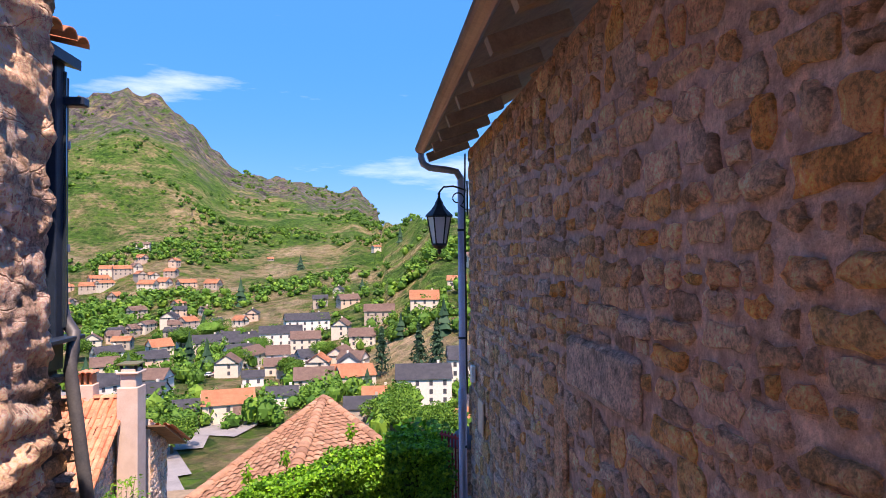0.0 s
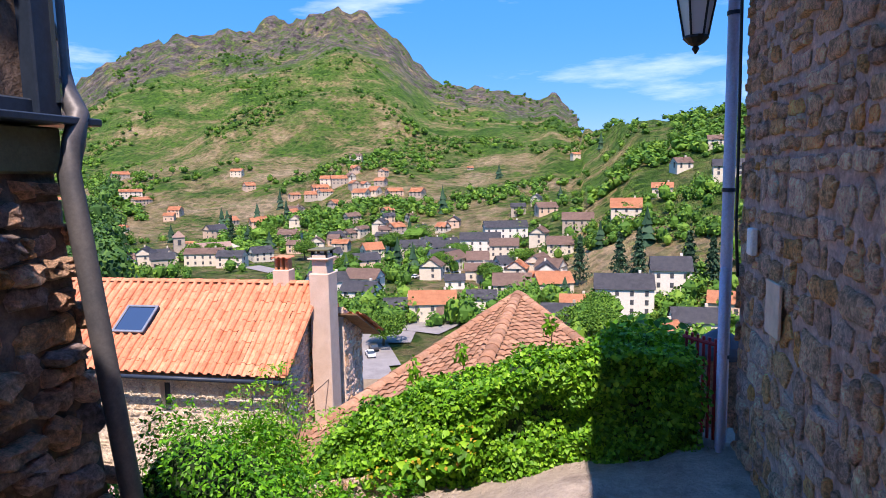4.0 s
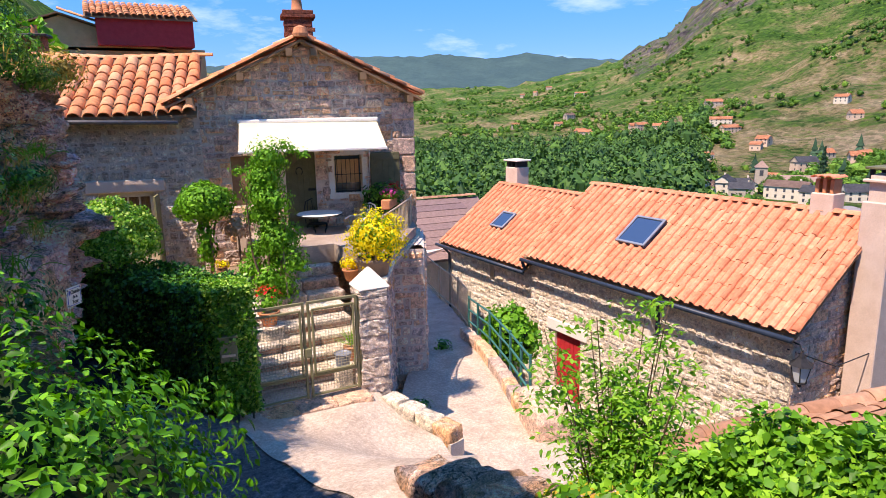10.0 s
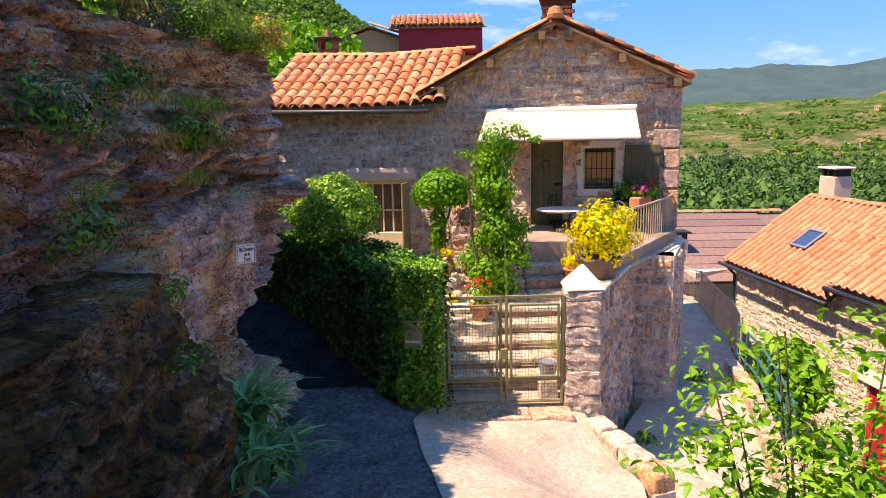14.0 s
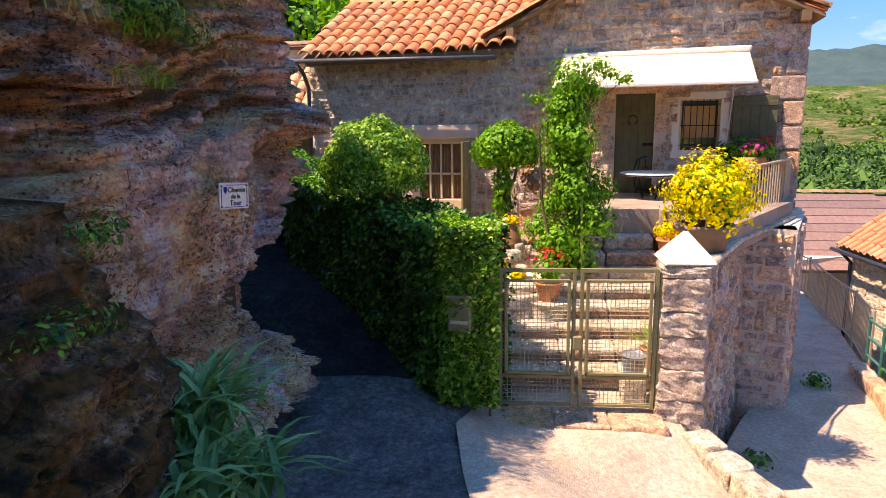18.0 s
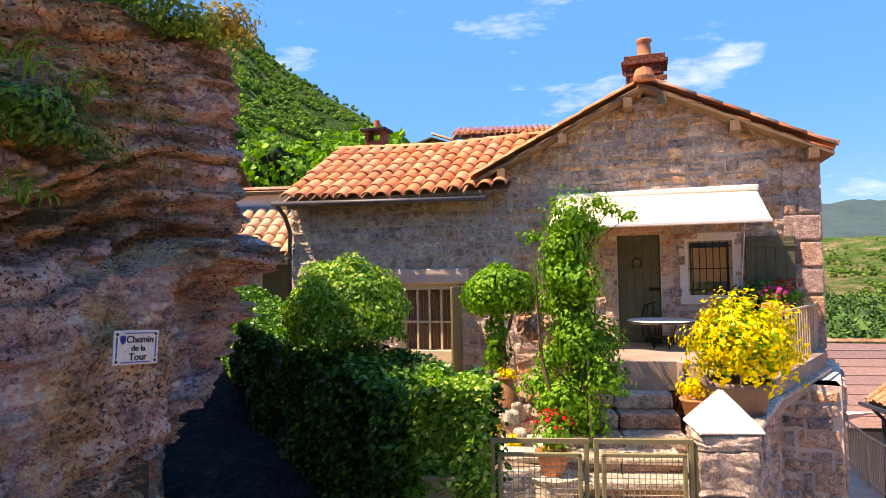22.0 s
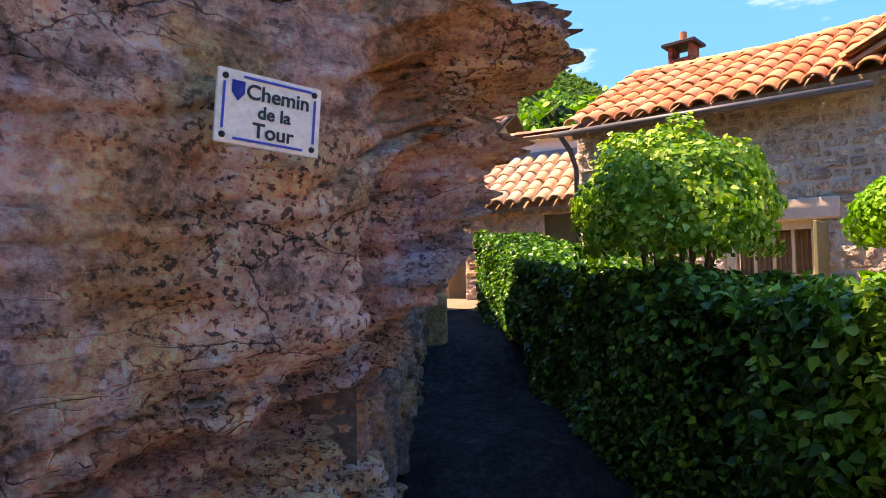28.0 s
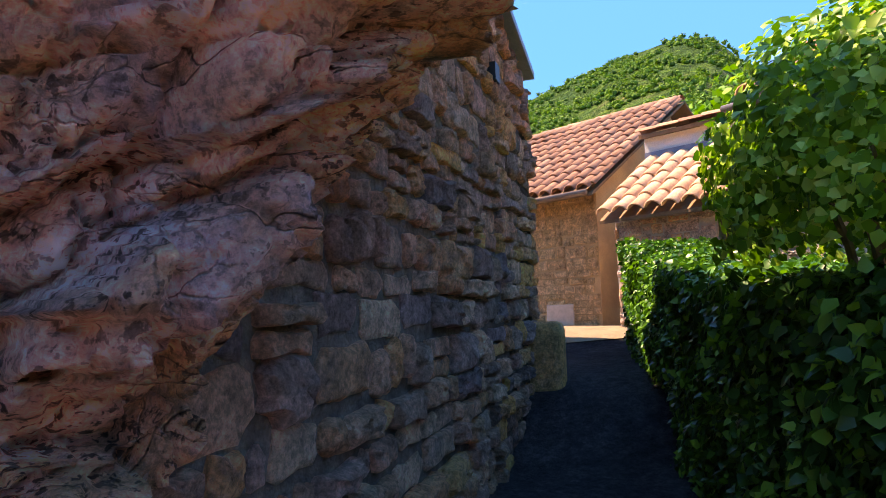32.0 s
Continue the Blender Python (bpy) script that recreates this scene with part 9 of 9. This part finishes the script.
tuft("iris_clump", "clump of long green iris leaves below the sign", (-6.32, 5.76, -2.98), 120, 0.6, LEAF_IRIS, 21, 0.42, 0.028, "iris")
tuft("iris_clump", "lower clump of iris leaves beside the lane", (-6.0, 5.86, -3.2), 90, 0.55, LEAF_IRIS, 22, 0.42, 0.028, "iris")
tuft("iris_clump", "iris leaves hanging over the lane edge", (-6.35, 5.95, -3.4), 90, 0.55, LEAF_IRIS, 23, 0.42, 0.028, "iris")
for i, (c, r, k, leaf) in enumerate((((-7.9, 5.1, 0.40), (0.55, 0.4, 0.30), 1800, LEAF_HEDGE), ((-8.35, 5.34, 0.27), (0.36, 0.32, 0.21), 1700, LEAF_OLIVE), ((-8.58, 5.60, 0.36), (0.2, 0.22, 0.2), 900, LEAF_DRY), ((-8.2, 5.2, 0.50), (0.4, 0.3, 0.2), 1100, LEAF_OLIVE),
                                     ((-7.2, 5.1, 0.62), (0.55, 0.35, 0.4), 1500, LEAF_HEDGE), ((-7.9, 4.5, 0.6), (0.4, 0.45, 0.35), 1200, LEAF_DRY), ((-6.4, 5.05, -0.25), (0.4, 0.2, 0.22), 600, LEAF_HEDGE), ((-5.2, 5.2, -0.55), (0.5, 0.24, 0.3), 1000, LEAF_HEDGE),
                                     ((-7.3, 5.27, -0.68), (0.42, 0.2, 0.15), 1000, LEAF_OLIVE), ((-7.0, 5.3, -0.60), (0.35, 0.18, 0.14), 700, LEAF_HEDGE), ((-5.0, 5.4, -1.2), (0.35, 0.15, 0.2), 400, LEAF_HEDGE), ((-6.2, 5.3, -1.85), (0.4, 0.12, 0.14), 350, LEAF_HEDGE), ((-5.4, 5.7, -2.1), (0.3, 0.15, 0.12), 250, LEAF_HEDGE))):
    shrub("rock_plant", "wild plants growing in a crack of the rock" if leaf is not LEAF_DRY else "dry golden plants on top of the rock", c, r, k, 0.043, leaf, 80 + i, 0.4, 2.5, core=0.0, shell=0.95, slim=0.6, category="plant", stems=0)
for i in range(14):
    rnd = random.Random(200 + i)
    x = rnd.uniform(-8.6, -4.2)
    tuft("rock_grass", "dry grass tuft on a rock ledge", (x, 5.25 + 0.1 * rnd.random(), rnd.choice((-0.45, -0.75, 0.25, -1.05))), 26, 0.2, LEAF_DRY if i % 2 else LEAF_BUSH, 300 + i, 0.3, 0.004)
for i in range(10):
    rnd = random.Random(400 + i)
    t = rnd.random()
    tuft("lane_grass", "small grass tuft at the edge of the lane", (-9.6 - 5.5 * t, 6.55 - 4.1 * t, ground(-9.6 - 5.5 * t, 6.55 - 4.1 * t)), 16, 0.14, LEAF_BUSH, 420 + i, 0.25, 0.004)

# ---- pots and terrace furniture ----
def pot(name, label, c, r, h, material, leaf=None, size=0.06, k=160, crown=None, seed=1):
    th = thing(name, label, "flower pot")
    part("pot", lathe([(r * 0.68, 0), (r * 0.95, h * 0.85), (r * 1.06, h * 0.86), (r * 1.08, h), (r * 0.94, h), (r * 0.9, h * 0.88)], m=pose(*c)), material, th, "", True)
    part("soil", lathe([(r * 0.9, h * 0.86), (r * 0.3, h * 0.9)], m=pose(*c)), SOIL, th)
    if leaf:
        cr = crown or (r * 1.25, r * 1.25, r * 1.0)
        p, n = blob_points((c[0], c[1], c[2] + h + cr[2] * 0.7), cr, k, seed, 0.3, 2, 0.8)
        leaf_cloud("leaves", p, n, size, leaf, th, seed)
    return th


PETAL_RED = leaf_mat("red_petal", (0.60, 0.01, 0.015), (0.75, 0.02, 0.02), (0.8, 0.05, 0.04), 0.5, 0.2)
PETAL_PINK = leaf_mat("pink_petal", (0.70, 0.04, 0.25), (0.80, 0.08, 0.35), (0.85, 0.15, 0.4), 0.5, 0.2)
PLASTIC = rough_mat("brown_plastic_pot", (0.17, 0.12, 0.10), (0.23, 0.17, 0.14), 6, 0.5, bump=0.05)
YP = pot("potted_golden_shrub", "golden-leaved shrub in a large brown pot", (-10.36, 9.62, -2.86), 0.30, 0.42, PLASTIC)
p, n = blob_points((-10.36, 9.67, -2.15), (0.48, 0.48, 0.46), 4600, 5, 0.42, 3.4, 0.8)
leaf_cloud("foliage", p, n, 0.05, LEAF_YELLOW, YP, 5, slim=0.8)
leaf_cloud("green_leaves", p[::3] * 0.8 + np.array((-10.36, 9.67, -2.15)) * 0.2, n[::3], 0.055, LEAF_ASH, YP, 6)
for i in range(6):
    a = i * 1.05
    part("stem", tube([(-10.36 + 0.05 * math.cos(a), 9.62 + 0.05 * math.sin(a), -2.5), (-10.36 + 0.3 * math.cos(a), 9.65 + 0.3 * math.sin(a), -2.0)], 0.012, seg=5), BARK, YP)
pot("flower_pot", "terracotta pot with small yellow plants", (-10.72, 9.35, -2.88), 0.14, 0.2, TERRACOTTA, LEAF_YELLOW, 0.05, 200, seed=6)
RF = pot("geranium_pot", "terracotta pot with red geraniums on the planter", (-10.95, 7.98, -3.5), 0.17, 0.24, TERRACOTTA, LEAF_BUSH, 0.06, 220, seed=7)
p, n = blob_points((-10.95, 7.98, -3.0), (0.24, 0.24, 0.16), 70, 8, 0.3, 2, 0.3, 0.0)
leaf_cloud("petals", p, n, 0.05, PETAL_RED, RF, 8)
part("pedestal", lathe([(0.26, -4.0), (0.24, -3.9), (0.24, -3.55), (0.27, -3.5)], m=pose(-10.95, 7.98, 0)), STONE_PALE, thing("pot_pedestal", "round stone pedestal under the geranium pot", "pedestal"))
SPK = thing("spiky_plant_pot", "spiky green plant in a terracotta pot by the gate", "flower pot")
part("pot", lathe([(0.09, 0), (0.13, 0.2), (0.14, 0.22), (0.1, 0.2)], m=pose(-10.12, 9.08, -4.03)), TERRACOTTA, SPK)
rnd = random.Random(31)
vs, fs = [], []
for i in range(34):
    a, e = rnd.uniform(0, 6.28), rnd.uniform(0.3, 1.4)
    d = Vector((math.cos(a) * math.cos(e), math.sin(a) * math.cos(e), math.sin(e)))
    s = d.cross(UP).normalized() * 0.011
    o = Vector((-10.12, 9.08, -3.81))
    b = len(vs)
    vs += [o - s, o + s, o + d * 0.2 + s * 0.8, o + d * 0.2 - s * 0.8, o + d * 0.38 - UP * 0.03]
    fs += [(b, b + 1, b + 2, b + 3), (b + 3, b + 2, b + 4)]
raw("rosette", vs, fs, LEAF_ASH, SPK)
UR = thing("stone_urn", "low square stone planter with a bucket inside the gate", "planter")
part("block", box(0.24, 0.24, 0.30, pose(-9.72, 8.80, -4.27), 0.02), STONE_PALE, UR)
BU = thing("bucket", "pale metal bucket standing on the planter", "bucket")
part("bucket", lathe([(0.10, 0), (0.13, 0.22), (0.14, 0.23), (0.12, 0.21)], m=pose(-9.72, 8.80, -3.97)), ZINC, BU)
WC = thing("watering_can", "rusty brown metal watering can on the ledge", "watering can")
RUST = rough_mat("rusty_metal", (0.30, 0.14, 0.07), (0.40, 0.21, 0.11), 14, 0.7, bump=0.2, metal=0.2)
wx, wy, wz = -12.35, 7.52, -3.26
part("body", lathe([(0.15, 0), (0.155, 0.02), (0.15, 0.34), (0.09, 0.44), (0.085, 0.50), (0.11, 0.52)], m=pose(wx, wy, wz)), RUST, WC, "", True)
part("spout", tube([(wx, wy + 0.14, wz + 0.1), (wx + 0.02, wy + 0.32, wz + 0.3), (wx + 0.03, wy + 0.42, wz + 0.44)], 0.03, seg=8, taper=0.6), RUST, WC)
part("handle", tube([(wx, wy - 0.09, wz + 0.46), (wx, wy - 0.22, wz + 0.38), (wx, wy - 0.20, wz + 0.2), (wx, wy - 0.14, wz + 0.14)], 0.012, seg=6), RUST, WC)
p, n = blob_points((wx, wy, wz + 0.56), (0.12, 0.12, 0.08), 90, 9, shell=0.9)
leaf_cloud("leaves", p, n, 0.05, LEAF_YELLOW, WC, 9)
for i, (c, s) in enumerate((((-11.9, 7.35, -3.25), 0.14), ((-11.65, 7.6, -3.35), 0.12))):
    shrub("rockery_flowers", "small yellow flowers in the rockery", c, (s, s, s * 0.7), 170, 0.05, LEAF_YELLOW, 90 + i, core=0, shell=0.9, category="flowers", stems=0)
DF = thing("dry_flowers", "dried pinkish hydrangea heads beside the door", "flowers")
p, n = blob_points((-13.25, 8.0, -2.25), (0.28, 0.28, 0.26), 500, 10, shell=0.5)
leaf_cloud("flower_head", p, n, 0.07, leaf_mat("dry_petal", (0.46, 0.30, 0.20), (0.55, 0.38, 0.27), (0.4, 0.24, 0.15), 0.8, 0.1), DF, 10)
part("stem", tube([(-13.25, 8.0, -3.3), (-13.25, 8.0, -2.35)], 0.02, seg=6), BARK, DF)
RX = thing("railing_planter", "planter box with pink and red flowers on the railing", "flower box")
part("box", box(0.2, 0.95, 0.2, pose(-13.3, 11.2, -2.08, 0, 0, 55), 0.02), TERRACOTTA, RX)
p, n = blob_points((-13.3, 11.2, -1.80), (0.32, 0.32, 0.15), 560, 11, shell=0.8)
leaf_cloud("leaves", p, n, 0.06, LEAF_BUSH, RX, 11)
p, n = blob_points((-13.12, 11.08, -1.74), (0.2, 0.18, 0.11), 90, 12, shell=0.4)
leaf_cloud("pink_petals", p, n, 0.06, PETAL_PINK, RX, 12)
p, n = blob_points((-13.48, 11.38, -1.68), (0.16, 0.16, 0.12), 70, 13, shell=0.4)
leaf_cloud("red_petals", p, n, 0.06, PETAL_RED, RX, 13)
shrub("terrace_bush", "dark bush in the corner under the shutter", (-13.75, 11.2, -2.0), (0.4, 0.45, 0.42), 700, 0.08, LEAF_HEDGE, 95)

TB = thing("terrace_table", "round pale mosaic table on black iron legs", "table")
tx, ty, tz = -13.7, 9.75, -2.9
part("tabletop", lathe([(0.46, 0.72), (0.475, 0.735), (0.475, 0.75), (0.46, 0.76)], seg=32, m=pose(tx, ty, tz)), RENDER_WHITE, TB)
part("rim", lathe([(0.478, 0.725), (0.485, 0.735), (0.478, 0.75)], seg=32, m=pose(tx, ty, tz)), IRON, TB)
for k in range(4):
    a = k * 1.57 + 0.5
    part("leg", tube([(tx + 0.36 * math.cos(a), ty + 0.36 * math.sin(a), tz), (tx + 0.14 * math.cos(a), ty + 0.14 * math.sin(a), tz + 0.36), (tx + 0.30 * math.cos(a), ty + 0.30 * math.sin(a), tz + 0.72)], 0.012, seg=6), IRON, TB)


def iron_chair(m, label):
    th = thing("iron_chair", label, "chair", "chairs round the table")
    th.matrix_basis = m
    part("seat", lathe([(0.20, 0.44), (0.21, 0.45), (0.20, 0.46)], seg=20), IRON, th)
    for x in (-1, 1):
        part("leg", tube([(x * 0.15, -0.15, 0.45), (x * 0.2, -0.2, 0)], 0.011, seg=6), IRON, th)
        part("leg", tube([(x * 0.15, 0.15, 0.45), (x * 0.2, 0.22, 0)], 0.011, seg=6), IRON, th)
    part("backrest", tube([(-0.19, 0.17, 0.45), (-0.2, 0.22, 0.75), (-0.14, 0.25, 0.92), (0, 0.26, 0.97), (0.14, 0.25, 0.92), (0.2, 0.22, 0.75), (0.19, 0.17, 0.45)], 0.012, seg=6), IRON, th)
    for x in (-0.09, 0, 0.09):
        part("back_bar", tube([(x, 0.18, 0.46), (x * 1.4, 0.225, 0.68), (x, 0.255, 0.94)], 0.007, seg=5), IRON, th)
    part("back_scroll", tube([(0.055 * math.cos(a), 0.235, 0.74 + 0.055 * math.sin(a)) for a in [k * 0.7 for k in range(10)]], 0.007, seg=5), IRON, th)
    return th


c1 = iron_chair(pose(-13.75, 8.95, -2.9, 0, 0, 160), "black wrought-iron chair with scrolled back beside the door")
c2 = copy_thing(c1, pose(-14.25, 9.85, -2.9, 0, 0, 95))
c2["label"] = "black wrought-iron chair behind the round table"
PCH = thing("plastic_chair", "white plastic slatted garden chair at the table", "chair", "chairs round the table")
PCH.matrix_basis = pose(-13.45, 10.55, -2.9, 0, 0, 20)
part("seat", box(0.45, 0.42, 0.03, pose(0, 0, 0.42), 0.012, seg=2), WHITE, PCH)
for k in range(7):
    part("back_slat", tube([(-0.18 + k * 0.06, 0.2, 0.44), (-0.2 + k * 0.067, 0.26, 0.7), (-0.17 + k * 0.057, 0.29, 0.86 - 0.01 * abs(k - 3) ** 2)], 0.012, seg=5), WHITE, PCH)
part("back_rim", tube([(-0.22, 0.2, 0.44), (-0.25, 0.26, 0.7), (-0.16, 0.3, 0.86), (0, 0.31, 0.90), (0.16, 0.3, 0.86), (0.25, 0.26, 0.7), (0.22, 0.2, 0.44)], 0.016, seg=6), WHITE, PCH)
for x in (-1, 1):
    part("arm", tube([(x * 0.25, 0.25, 0.62), (x * 0.27, -0.05, 0.64), (x * 0.26, -0.2, 0.6)], 0.018, seg=6), WHITE, PCH)
    for y in (-0.18, 0.2):
        part("leg", tube([(x * 0.2, y, 0.43), (x * 0.24, y * 1.15, 0)], 0.018, seg=6), WHITE, PCH)
